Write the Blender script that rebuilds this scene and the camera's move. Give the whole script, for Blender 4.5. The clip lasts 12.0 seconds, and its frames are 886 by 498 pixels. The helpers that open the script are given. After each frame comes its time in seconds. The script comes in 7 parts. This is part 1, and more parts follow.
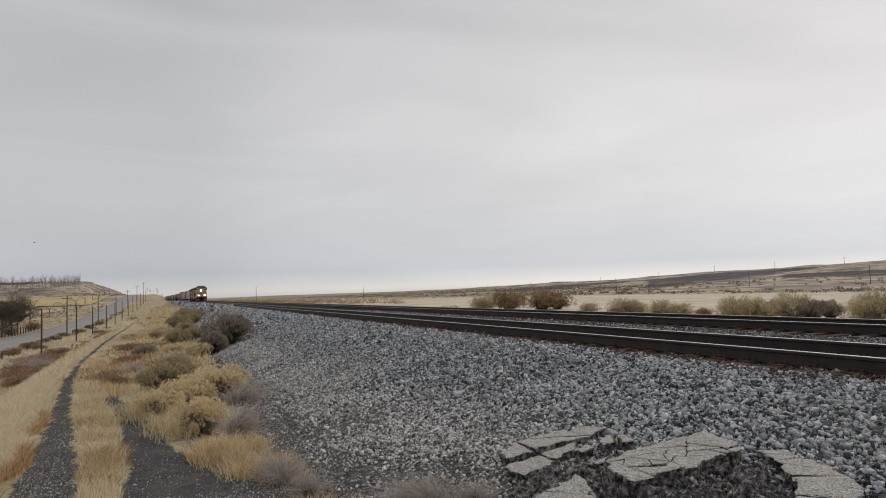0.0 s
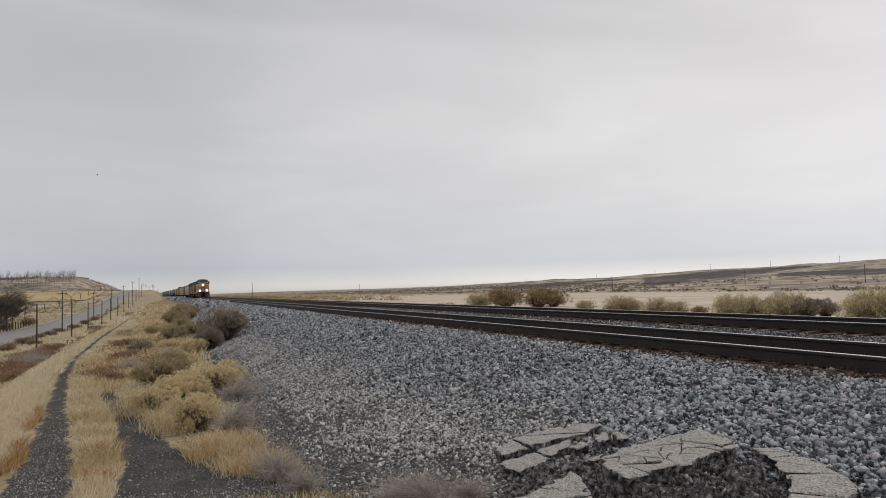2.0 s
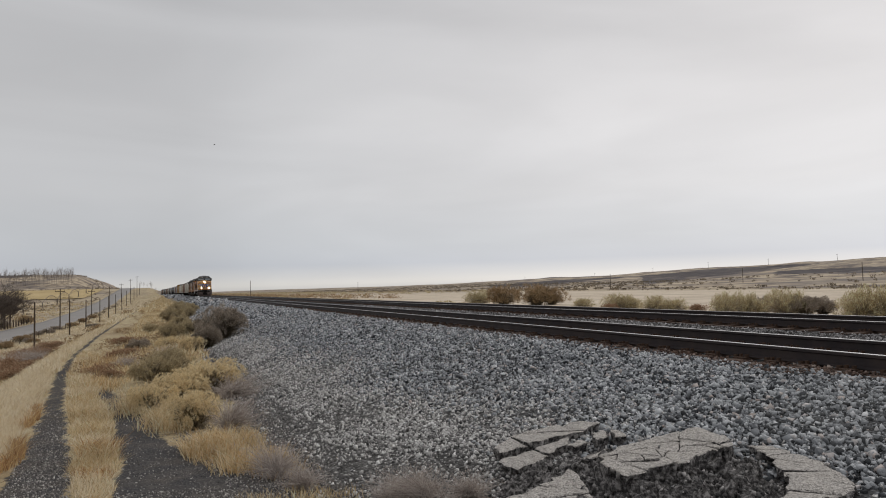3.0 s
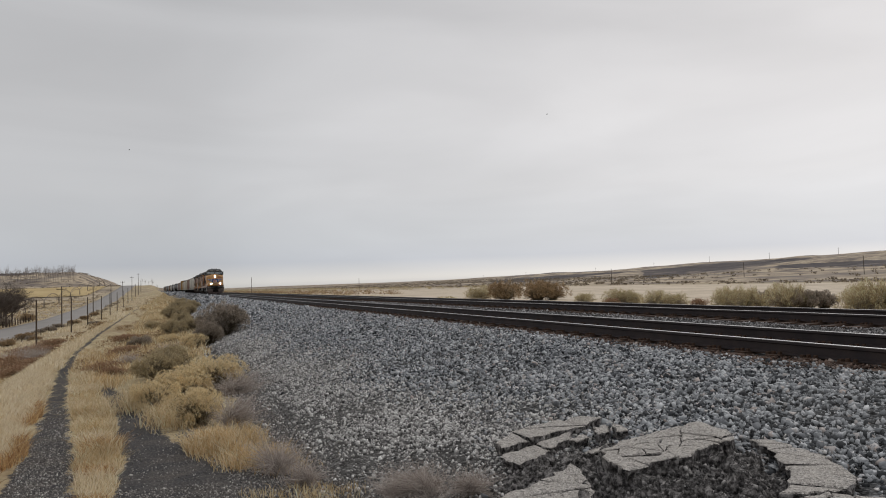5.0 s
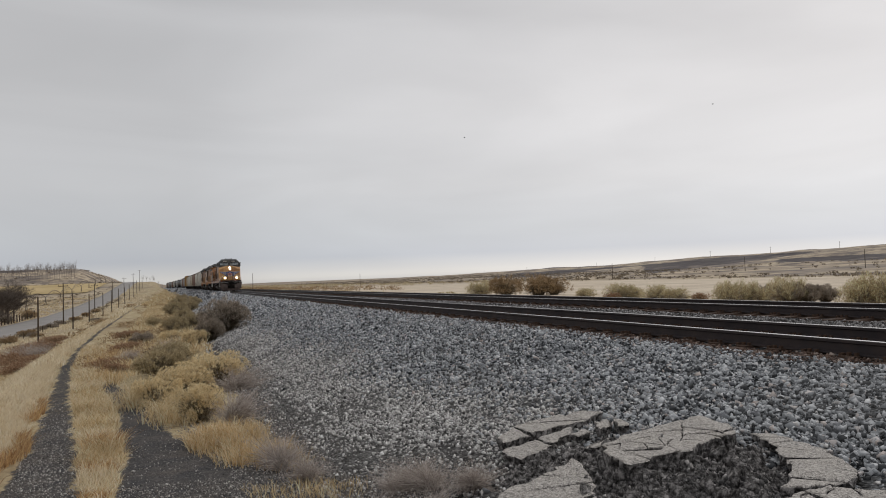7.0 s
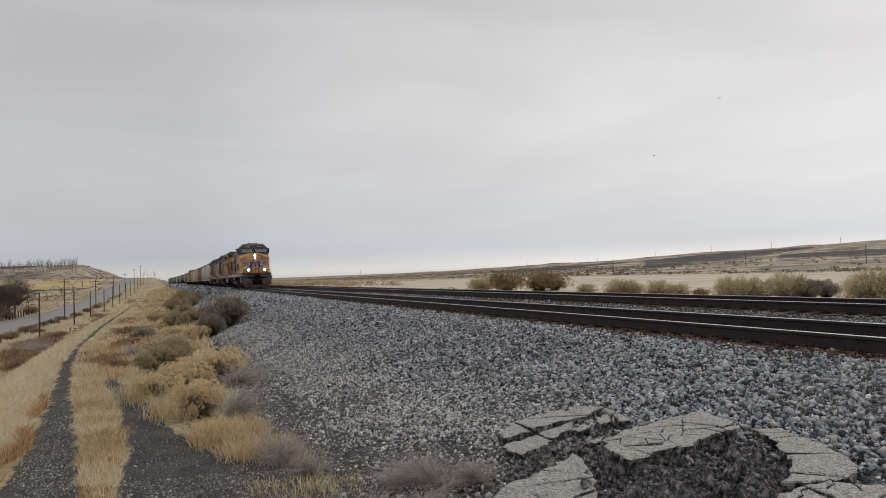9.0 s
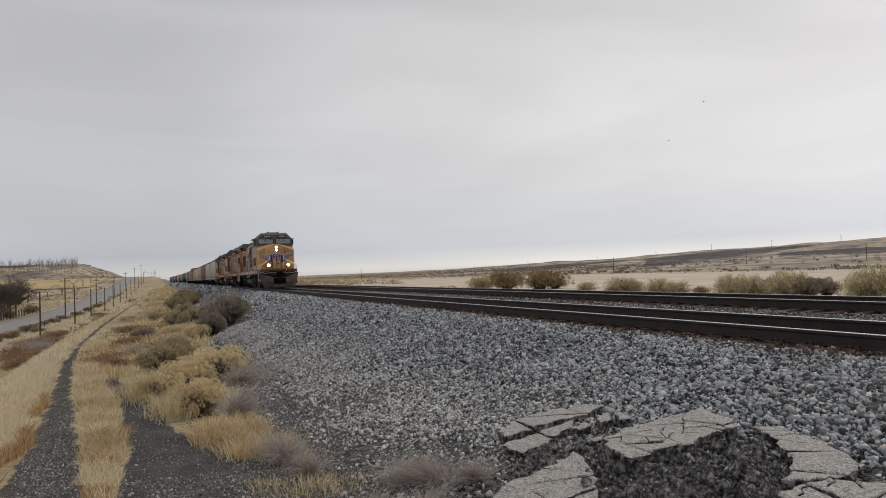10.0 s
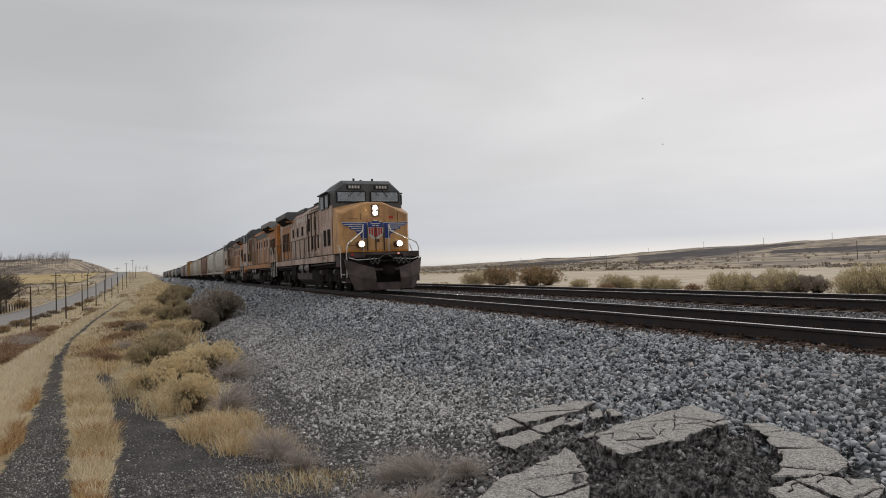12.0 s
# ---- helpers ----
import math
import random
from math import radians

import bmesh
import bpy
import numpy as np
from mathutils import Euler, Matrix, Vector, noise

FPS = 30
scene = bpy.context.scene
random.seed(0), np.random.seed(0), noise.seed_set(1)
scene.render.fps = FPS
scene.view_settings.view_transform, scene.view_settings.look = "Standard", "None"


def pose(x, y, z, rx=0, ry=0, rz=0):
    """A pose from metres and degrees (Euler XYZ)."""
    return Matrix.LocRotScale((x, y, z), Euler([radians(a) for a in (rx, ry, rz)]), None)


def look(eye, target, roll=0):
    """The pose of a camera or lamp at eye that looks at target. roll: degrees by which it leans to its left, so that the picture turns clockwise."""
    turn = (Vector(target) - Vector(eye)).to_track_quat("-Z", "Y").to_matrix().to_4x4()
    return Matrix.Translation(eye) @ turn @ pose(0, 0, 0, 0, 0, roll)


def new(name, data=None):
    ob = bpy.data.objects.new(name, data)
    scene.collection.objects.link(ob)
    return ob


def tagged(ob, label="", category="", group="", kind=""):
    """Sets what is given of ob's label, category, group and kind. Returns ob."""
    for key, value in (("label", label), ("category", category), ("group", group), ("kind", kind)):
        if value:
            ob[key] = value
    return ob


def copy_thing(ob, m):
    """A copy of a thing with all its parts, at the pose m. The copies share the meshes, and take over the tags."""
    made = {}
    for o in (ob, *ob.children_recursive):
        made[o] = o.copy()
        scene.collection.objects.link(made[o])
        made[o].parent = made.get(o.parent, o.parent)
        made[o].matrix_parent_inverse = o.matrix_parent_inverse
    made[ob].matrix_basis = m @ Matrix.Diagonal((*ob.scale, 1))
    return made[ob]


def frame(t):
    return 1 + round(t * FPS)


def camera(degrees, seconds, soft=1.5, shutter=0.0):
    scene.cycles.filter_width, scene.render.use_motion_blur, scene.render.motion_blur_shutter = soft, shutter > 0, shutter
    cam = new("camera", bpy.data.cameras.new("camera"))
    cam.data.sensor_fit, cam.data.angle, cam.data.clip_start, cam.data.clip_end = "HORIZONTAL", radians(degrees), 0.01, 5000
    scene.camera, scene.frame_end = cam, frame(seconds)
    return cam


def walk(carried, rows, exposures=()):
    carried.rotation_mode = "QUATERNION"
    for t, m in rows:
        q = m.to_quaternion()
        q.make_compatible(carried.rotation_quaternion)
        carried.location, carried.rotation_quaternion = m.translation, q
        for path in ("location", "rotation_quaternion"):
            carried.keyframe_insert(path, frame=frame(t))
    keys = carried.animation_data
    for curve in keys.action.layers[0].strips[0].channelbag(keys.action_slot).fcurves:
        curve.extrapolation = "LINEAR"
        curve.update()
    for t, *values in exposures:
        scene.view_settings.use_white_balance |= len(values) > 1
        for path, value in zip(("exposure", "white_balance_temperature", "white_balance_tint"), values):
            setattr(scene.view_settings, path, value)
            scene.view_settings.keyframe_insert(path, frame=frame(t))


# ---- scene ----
# Camera: hand-held beside a double-track main line; z = 0 is the top of the rails, +y runs along the track.
EYE = Vector((0.0, 0.0, 0.894))
cam = camera(65.04, 12.0, 1.0)


def aim(pan, pitch, roll):
    """A camera pose at EYE: degrees to the right of the track's line, upwards, and of lean."""
    a, b = radians(pan), radians(pitch)
    way = Vector((math.sin(a) * math.cos(b), math.cos(a) * math.cos(b), math.sin(b)))
    return look(EYE, EYE + way, roll)


walk(cam, [(t, aim(a, b, c)) for t, a, b, c in (
    (0.0, 20.931, 3.487, -1.813), (0.5, 20.956, 3.410, -1.769), (1.0, 20.901, 3.319, -1.742), (1.5, 20.945, 3.275, -1.803),
    (2.0, 21.212, 3.227, -1.559), (2.5, 21.371, 3.126, -1.496), (3.0, 21.351, 3.060, -1.557), (5.0, 21.269, 2.713, -1.849),
    (5.5, 21.274, 2.616, -1.911), (6.0, 21.206, 2.551, -1.933), (6.5, 21.194, 2.454, -2.064), (7.0, 21.184, 2.335, -2.074),
    (9.0, 21.108, 1.976, -2.095), (9.5, 21.102, 1.897, -2.170), (10.0, 21.074, 1.852, -2.198), (10.5, 21.051, 1.782, -2.169),
    (11.0, 21.017, 1.715, -2.181), (11.5, 21.165, 1.596, -1.991), (12.0, 21.627, 1.528, -1.953))])

# Light: an overcast winter sky, brighter to the right of the track, and a weak broad sun behind the cloud.
SUN_AZ, SUN_EL = 62.0, 38.0
world = bpy.data.worlds.new("overcast")
scene.world = world
world.use_nodes = True
wn, wl = world.node_tree.nodes, world.node_tree.links
wn.clear()

sky = wn.new("ShaderNodeTexSky")
sky.sky_type = "NISHITA"
sky.sun_disc = False
sky.sun_elevation, sky.sun_rotation = radians(SUN_EL), radians(SUN_AZ)
sky_bg = wn.new("ShaderNodeBackground")
sky_bg.inputs["Strength"].default_value = 0.08
wl.new(sky.outputs[0], sky_bg.inputs["Color"])
geo = wn.new("ShaderNodeTexCoord")
sep = wn.new("ShaderNodeSeparateXYZ")
wl.new(geo.outputs["Generated"], sep.inputs[0])
ramp = wn.new("ShaderNodeValToRGB")
ramp.color_ramp.elements[0].position, ramp.color_ramp.elements[0].color = 0.0, (0.60, 0.59, 0.575, 1)
ramp.color_ramp.elements[1].position, ramp.color_ramp.elements[1].color = 1.0, (0.564, 0.569, 0.583, 1)
for pos, col in ((0.009, (0.70, 0.685, 0.66, 1)), (0.019, (0.61, 0.612, 0.618, 1)), (0.034, (0.505, 0.527, 0.57, 1)), (0.065, (0.55, 0.567, 0.595, 1)),
                 (0.13, (0.61, 0.614, 0.628, 1)), (0.24, (0.595, 0.594, 0.603, 1)), (0.40, (0.544, 0.544, 0.554, 1))):
    e = ramp.color_ramp.elements.new(pos)
    e.color = col
wl.new(sep.outputs["Z"], ramp.inputs[0])
# broad brightening towards the hidden sun
dotn = wn.new("ShaderNodeVectorMath")
dotn.operation = "DOT_PRODUCT"
a_, e_ = radians(SUN_AZ), radians(9)
dotn.inputs[1].default_value = (math.sin(a_) * math.cos(e_), math.cos(a_) * math.cos(e_), math.sin(e_))
wl.new(geo.outputs["Generated"], dotn.inputs[0])
glow = wn.new("ShaderNodeMapRange")
glow.inputs["From Min"].default_value, glow.inputs["From Max"].default_value = 0.5, 1.0
glow.inputs["To Min"].default_value, glow.inputs["To Max"].default_value = 0.92, 1.32
wl.new(dotn.outputs["Value"], glow.inputs["Value"])
# soft cloud layers, stretched along the horizon
cmap = wn.new("ShaderNodeMapping")
cmap.inputs["Scale"].default_value = (1.6, 1.6, 6.5)
cmap.inputs["Location"].default_value = (0.4, 0.1, 0.3)
wl.new(geo.outputs["Generated"], cmap.inputs[0])
cn = wn.new("ShaderNodeTexNoise")
cn.inputs["Scale"].default_value, cn.inputs["Detail"].default_value, cn.inputs["Roughness"].default_value = 1.1, 5.0, 0.45
cn.inputs["Distortion"].default_value = 0.6
wl.new(cmap.outputs[0], cn.inputs["Vector"])
cm = wn.new("ShaderNodeMapRange")
cm.inputs["From Min"].default_value, cm.inputs["From Max"].default_value = 0.3, 0.7
cm.inputs["To Min"].default_value, cm.inputs["To Max"].default_value = 0.895, 1.095
wl.new(cn.outputs["Fac"], cm.inputs["Value"])
mul = wn.new("ShaderNodeMath")
mul.operation = "MULTIPLY"
wl.new(glow.outputs[0], mul.inputs[0])
wl.new(cm.outputs[0], mul.inputs[1])
cloud_bg = wn.new("ShaderNodeBackground")
warm = wn.new("ShaderNodeMix")
warm.data_type = "RGBA"
warm.blend_type = "MULTIPLY"
wr = wn.new("ShaderNodeMapRange")
wr.inputs["From Min"].default_value, wr.inputs["From Max"].default_value = 0.55, 0.98
wl.new(dotn.outputs["Value"], wr.inputs["Value"])
wl.new(wr.outputs[0], warm.inputs[0])
wl.new(ramp.outputs[0], warm.inputs[6])
warm.inputs[7].default_value = (1.03, 1.005, 0.99, 1)
wl.new(warm.outputs[2], cloud_bg.inputs["Color"])
wl.new(mul.outputs[0], cloud_bg.inputs["Strength"])
wmix = wn.new("ShaderNodeMixShader")
wmix.inputs[0].default_value = 0.96
wl.new(sky_bg.outputs[0], wmix.inputs[1])
wl.new(cloud_bg.outputs[0], wmix.inputs[2])
wout = wn.new("ShaderNodeOutputWorld")
wl.new(wmix.outputs[0], wout.inputs[0])

sun = new("sun", bpy.data.lights.new("sun", "SUN"))
sun.data.energy, sun.data.angle, sun.data.color = 0.95, radians(40), (1.0, 0.98, 0.95)
sun.matrix_world = look((80 * math.sin(radians(SUN_AZ)), 80 * math.cos(radians(SUN_AZ)), 80 * math.tan(radians(SUN_EL))), (0, 0, 0))
scene.view_settings.exposure = 0.0


# ---- materials ----
class Mat:
    """A node material with a Principled surface and short helpers."""

    def __init__(self, name, rough=0.8, metal=0.0, spec=0.3):
        self.m = bpy.data.materials.new(name)
        self.m.use_nodes = True
        self.n, self.l = self.m.node_tree.nodes, self.m.node_tree.links
        self.b = self.n["Principled BSDF"]
        self.b.inputs["Roughness"].default_value = rough
        self.b.inputs["Metallic"].default_value = metal
        self.b.inputs["Specular IOR Level"].default_value = spec

    def pos(self, scale=(1, 1, 1)):
        c, mp = self.n.new("ShaderNodeTexCoord"), self.n.new("ShaderNodeMapping")
        mp.inputs["Scale"].default_value = scale
        self.l.new(c.outputs["Object"], mp.inputs[0])
        return mp.outputs[0]

    def noise(self, scale, detail=4.0, rough=0.55, vec=None, dist=0.0):
        t = self.n.new("ShaderNodeTexNoise")
        t.inputs["Scale"].default_value, t.inputs["Detail"].default_value, t.inputs["Roughness"].default_value = scale, detail, rough
        t.inputs["Distortion"].default_value = dist
        self.l.new(vec if vec is not None else self.pos(), t.inputs["Vector"])
        return t.outputs["Fac"]

    def ramp(self, fac, stops):
        r = self.n.new("ShaderNodeValToRGB")
        el = r.color_ramp.elements
        el[0].position, el[0].color = stops[0][0], (*stops[0][1], 1)
        el[1].position, el[1].color = stops[-1][0], (*stops[-1][1], 1)
        for p, c in stops[1:-1]:
            el.new(p).color = (*c, 1)
        self.l.new(fac, r.inputs[0])
        return r.outputs[0]

    def value(self, fac, a, b, lo=0.0, hi=1.0):
        r = self.n.new("ShaderNodeMapRange")
        for k, v in (("From Min", a), ("From Max", b), ("To Min", lo), ("To Max", hi)):
            r.inputs[k].default_value = v
        self.l.new(fac, r.inputs["Value"])
        return r.outputs[0]

    def mix(self, fac, a, b, kind="MIX"):
        r = self.n.new("ShaderNodeMix")
        r.data_type, r.blend_type = "RGBA", kind
        for s, v in ((0, fac), (6, a), (7, b)):
            if isinstance(v, (int, float)):
                r.inputs[s].default_value = v
            elif isinstance(v, tuple):
                r.inputs[s].default_value = (*v, 1)
            else:
                self.l.new(v, r.inputs[s])
        return r.outputs[2]

    def math(self, op, a, b):
        r = self.n.new("ShaderNodeMath")
        r.operation = op
        for s, v in ((0, a), (1, b)):
            if isinstance(v, (int, float)):
                r.inputs[s].default_value = v
            else:
                self.l.new(v, r.inputs[s])
        return r.outputs[0]

    def attr(self, name):
        a = self.n.new("ShaderNodeAttribute")
        a.attribute_name = name
        return a

    def island(self):
        return self.n.new("ShaderNodeNewGeometry").outputs["Random Per Island"]

    def each(self):
        return self.n.new("ShaderNodeObjectInfo").outputs["Random"]

    def colour(self, c):
        if isinstance(c, tuple):
            self.b.inputs["Base Color"].default_value = (*c, 1)
        else:
            self.l.new(c, self.b.inputs["Base Color"])
        return self

    def bump(self, h, strength=0.4, dist=0.02):
        b = self.n.new("ShaderNodeBump")
        b.inputs["Strength"].default_value, b.inputs["Distance"].default_value = strength, dist
        self.l.new(h, b.inputs["Height"])
        self.l.new(b.outputs[0], self.b.inputs["Normal"])
        return self


def worn(name, base, dirt, rough=0.6, metal=0.0, scale=2.0, amount=0.5, bump=0.15, spec=0.3, stretch=(1, 1, 1)):
    """A painted or plain surface with broad dirt and fine grain."""
    m = Mat(name, rough, metal, spec)
    v = m.pos(stretch)
    big, fine = m.noise(scale, 5, 0.6, v), m.noise(scale * 14, 3, 0.6)
    f = m.math("ADD", m.value(big, 0.38, 0.68, 0, amount), m.value(fine, 0.45, 0.75, 0, amount * 0.5))
    m.colour(m.mix(f, base, dirt))
    m.l.new(m.value(fine, 0.3, 0.7, rough - 0.1, min(1, rough + 0.12)), m.b.inputs["Roughness"])
    return m.bump(fine, bump, 0.01).m


def stone_material(name, stops, rough=0.9, fine=60.0):
    """Broken stone: each piece of its own shade, with fine grain."""
    m = Mat(name, rough, 0, 0.25)
    base = m.ramp(m.island(), stops)
    g = m.noise(fine, 3, 0.6)
    big = m.noise(0.35, 3, 0.5)
    c = m.mix(m.value(g, 0.35, 0.7, 0, 0.25), base, (0.08, 0.085, 0.09), "MIX")
    c = m.mix(m.value(big, 0.45, 0.65, 0, 0.3), c, m.mix(0.4, c, (0.26, 0.24, 0.21)))
    return m.colour(c).bump(g, 0.4, 0.006).m


def foliage(name, stops, rough=0.85, clump=0.0):
    """Dry leaves and stems: each of its own shade; clump gives whole heads a shade in common."""
    m = Mat(name, rough, 0, 0.1)
    f = m.island()
    if clump:
        f = m.math("ADD", m.math("MULTIPLY", f, 0.45), m.value(m.noise(clump, 2, 0.5), 0.3, 0.7, 0, 0.55))
    c = m.ramp(f, stops)
    c = m.mix(m.value(m.noise(1.2, 3), 0.4, 0.7, 0, 0.3), c, m.mix(0.5, c, (0.20, 0.15, 0.09)))
    m.colour(c)
    # thin dry leaves let some light through
    t, x = m.n.new("ShaderNodeBsdfTranslucent"), m.n.new("ShaderNodeMixShader")
    m.l.new(c, t.inputs["Color"])
    x.inputs[0].default_value = 0.34
    m.l.new(m.b.outputs[0], x.inputs[1])
    m.l.new(t.outputs[0], x.inputs[2])
    m.l.new(x.outputs[0], m.n["Material Output"].inputs["Surface"])
    return m.m


def earth_material():
    """The ground sheet: dry grass, dark cinder ruts, pale soil, brush and rock, by zone."""
    m = Mat("dry_ground", 0.95, 0, 0.12)
    z = m.attr("zone")
    s = m.n.new("ShaderNodeSeparateColor")
    m.l.new(z.outputs["Color"], s.inputs[0])
    n1, n2, n3 = m.noise(0.5, 6, 0.6), m.noise(7.0, 5, 0.65), m.noise(45.0, 3, 0.6)
    far = m.noise(0.018, 8, 0.68, dist=0.4)
    far2 = m.noise(0.07, 6, 0.7)
    grass = m.ramp(n2, [(0.3, (0.24, 0.18, 0.095)), (0.5, (0.43, 0.345, 0.205)), (0.72, (0.58, 0.49, 0.32))])
    grass = m.mix(m.value(n1, 0.4, 0.65, 0, 0.5), grass, (0.40, 0.32, 0.195))
    pale = m.noise(0.9, 7, 0.72, m.pos((1, 0.45, 1)), 0.8)
    grass = m.mix(m.value(pale, 0.5, 0.62, 0, 0.75), grass, (0.62, 0.53, 0.36))
    grass = m.mix(m.value(m.noise(1.7, 6, 0.7, dist=0.5), 0.56, 0.66, 0, 0.7), grass, (0.17, 0.125, 0.08))
    scrub = m.noise(0.22, 6, 0.7, dist=0.6)
    grass = m.mix(m.value(scrub, 0.5, 0.66, 0, 0.6), grass, m.ramp(n2, [(0.35, (0.15, 0.09, 0.055)), (0.7, (0.34, 0.235, 0.145))]))
    cinder = m.ramp(n3, [(0.3, (0.026, 0.025, 0.026)), (0.55, (0.062, 0.059, 0.060)), (0.72, (0.21, 0.20, 0.195))])
    cinder = m.mix(m.value(n2, 0.48, 0.7, 0, 0.45), cinder, (0.155, 0.14, 0.125))
    cinder = m.mix(m.value(m.noise(1.1, 5, 0.65), 0.45, 0.65, 0, 0.45), cinder, m.ramp(n3, [(0.35, (0.08, 0.066, 0.056)), (0.65, (0.22, 0.19, 0.16))]))
    field = m.ramp(far2, [(0.3, (0.53, 0.435, 0.32)), (0.55, (0.67, 0.57, 0.45)), (0.75, (0.74, 0.65, 0.53))])
    brush = m.ramp(far2, [(0.36, (0.13, 0.108, 0.098)), (0.47, (0.31, 0.252, 0.192)), (0.54, (0.49, 0.40, 0.29)), (0.75, (0.61, 0.51, 0.385))])
    brush = m.mix(m.value(far, 0.48, 0.56, 0, 0.6), brush, (0.16, 0.138, 0.132))
    field = m.mix(m.value(m.noise(0.13, 6, 0.7, dist=0.8), 0.47, 0.64, 0, 0.33), field, (0.30, 0.235, 0.165))
    field = m.mix(m.value(m.noise(1.6, 4, 0.7), 0.5, 0.72, 0, 0.35), field, (0.20, 0.15, 0.10))
    c = m.mix(s.outputs[1], grass, field)
    c = m.mix(s.outputs[2], c, brush)
    edge = m.math("ADD", s.outputs[0], m.math("MULTIPLY", m.math("SUBTRACT", m.noise(9.0, 5, 0.7), 0.5), 1.1))
    c = m.mix(m.value(edge, 0.40, 0.58), c, cinder)
    bluff = m.math("ADD", z.outputs["Alpha"], m.math("MULTIPLY", m.math("SUBTRACT", far2, 0.5), 1.2))
    c = m.mix(m.value(bluff, 0.38, 0.52, 0, 0.95), c, m.ramp(m.noise(0.05, 6, 0.7), [(0.35, (0.055, 0.048, 0.052)), (0.55, (0.095, 0.083, 0.086)), (0.7, (0.24, 0.20, 0.165))]))
    m.colour(c)
    h = m.math("ADD", n2, m.math("MULTIPLY", n3, 0.5))
    return m.bump(h, 0.6, 0.05).m


EARTH = earth_material()
BALLAST = stone_material("grey_ballast", [(0.0, (0.027, 0.029, 0.032)), (0.22, (0.077, 0.082, 0.090)), (0.31, (0.222, 0.231, 0.245)), (0.54, (0.355, 0.368, 0.384)), (0.76, (0.52, 0.532, 0.548)), (0.93, (0.70, 0.71, 0.725)), (0.96, (0.48, 0.40, 0.36)), (1.0, (0.80, 0.80, 0.81))])
PEBBLE = stone_material("dull_path_gravel", [(0.0, (0.06, 0.056, 0.053)), (0.4, (0.25, 0.23, 0.21)), (0.8, (0.46, 0.43, 0.40)), (1.0, (0.70, 0.67, 0.63))])
BALLAST_BROWN = stone_material("soiled_ballast", [(0.0, (0.03, 0.027, 0.025)), (0.4, (0.17, 0.155, 0.152)), (0.75, (0.34, 0.325, 0.325)), (1.0, (0.62, 0.60, 0.60))])
BALLAST_RUSTY = stone_material("rust_stained_ballast", [(0.0, (0.028, 0.018, 0.014)), (0.45, (0.095, 0.052, 0.036)), (0.8, (0.17, 0.105, 0.078)), (1.0, (0.38, 0.31, 0.27))])
BALLAST_OLD = stone_material("weathered_ballast", [(0.0, (0.07, 0.067, 0.065)), (0.25, (0.38, 0.362, 0.348)), (0.6, (0.68, 0.655, 0.63)), (1.0, (0.86, 0.84, 0.82))])


def bed_material():
    m = Mat("ballast_bed", 0.95, 0, 0.15)
    v = m.n.new("ShaderNodeTexVoronoi")
    v.inputs["Scale"].default_value = 24.0
    m.l.new(m.pos(), v.inputs["Vector"])
    c = m.ramp(v.outputs["Color"], [(0.1, (0.026, 0.026, 0.027)), (0.45, (0.10, 0.10, 0.102)), (0.9, (0.26, 0.264, 0.27))])
    # dusty and pale where the bank runs out
    xyz = m.n.new("ShaderNodeSeparateXYZ")
    m.l.new(m.pos(), xyz.inputs[0])
    dusty = m.math("ADD", xyz.outputs["X"], m.math("MULTIPLY", m.math("SUBTRACT", m.noise(1.3, 5, 0.65), 0.5), 2.4))
    c = m.mix(m.value(dusty, 2.2, 4.2, 0.75, 0.0), c, m.ramp(v.outputs["Color"], [(0.1, (0.10, 0.094, 0.088)), (0.5, (0.23, 0.217, 0.205)), (0.9, (0.40, 0.382, 0.362))]))
    # cell rims go darker: shade in the gaps between stones, put into colour
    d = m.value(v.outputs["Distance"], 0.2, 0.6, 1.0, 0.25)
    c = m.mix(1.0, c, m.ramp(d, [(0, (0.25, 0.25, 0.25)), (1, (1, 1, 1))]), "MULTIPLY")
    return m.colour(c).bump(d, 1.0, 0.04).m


BED = bed_material()
RAIL_SIDE = worn("rusted_rail_steel", (0.036, 0.030, 0.032), (0.078, 0.056, 0.05), 0.65, 0.3, 3.0, 0.5, 0.2)
RAIL_TOP = worn("polished_rail_head", (0.55, 0.54, 0.53), (0.40, 0.38, 0.36), 0.22, 1.0, 1.0, 0.3, 0.02)
TIE = worn("creosoted_tie_wood", (0.055, 0.036, 0.028), (0.13, 0.078, 0.054), 0.9, 0, 5.0, 0.8, 0.5)
IRON = worn("rusty_fastening_iron", (0.06, 0.04, 0.03), (0.12, 0.065, 0.04), 0.8, 0.2, 8.0, 0.6, 0.3)


# ---- helpers for building ----
def part(name, bm, material, parent=None, label=""):
    """Link a bmesh as one mesh object, under a thing or a part where one is given."""
    me = bpy.data.meshes.new(name)
    bm.to_mesh(me)
    bm.free()
    for m in (material if isinstance(material, (list, tuple)) else (material,)):
        me.materials.append(m)
    ob = new(name, me)
    if parent is not None:
        ob.parent = parent
    if label:
        tagged(ob, label)
    return ob


def raw(name, verts, faces, material, parent=None, smooth=False):
    me = bpy.data.meshes.new(name)
    me.from_pydata(verts, [], faces)
    me.materials.append(material)
    if smooth:
        me.polygons.foreach_set("use_smooth", [True] * len(me.polygons))
    ob = new(name, me)
    if parent is not None:
        ob.parent = parent
    return ob


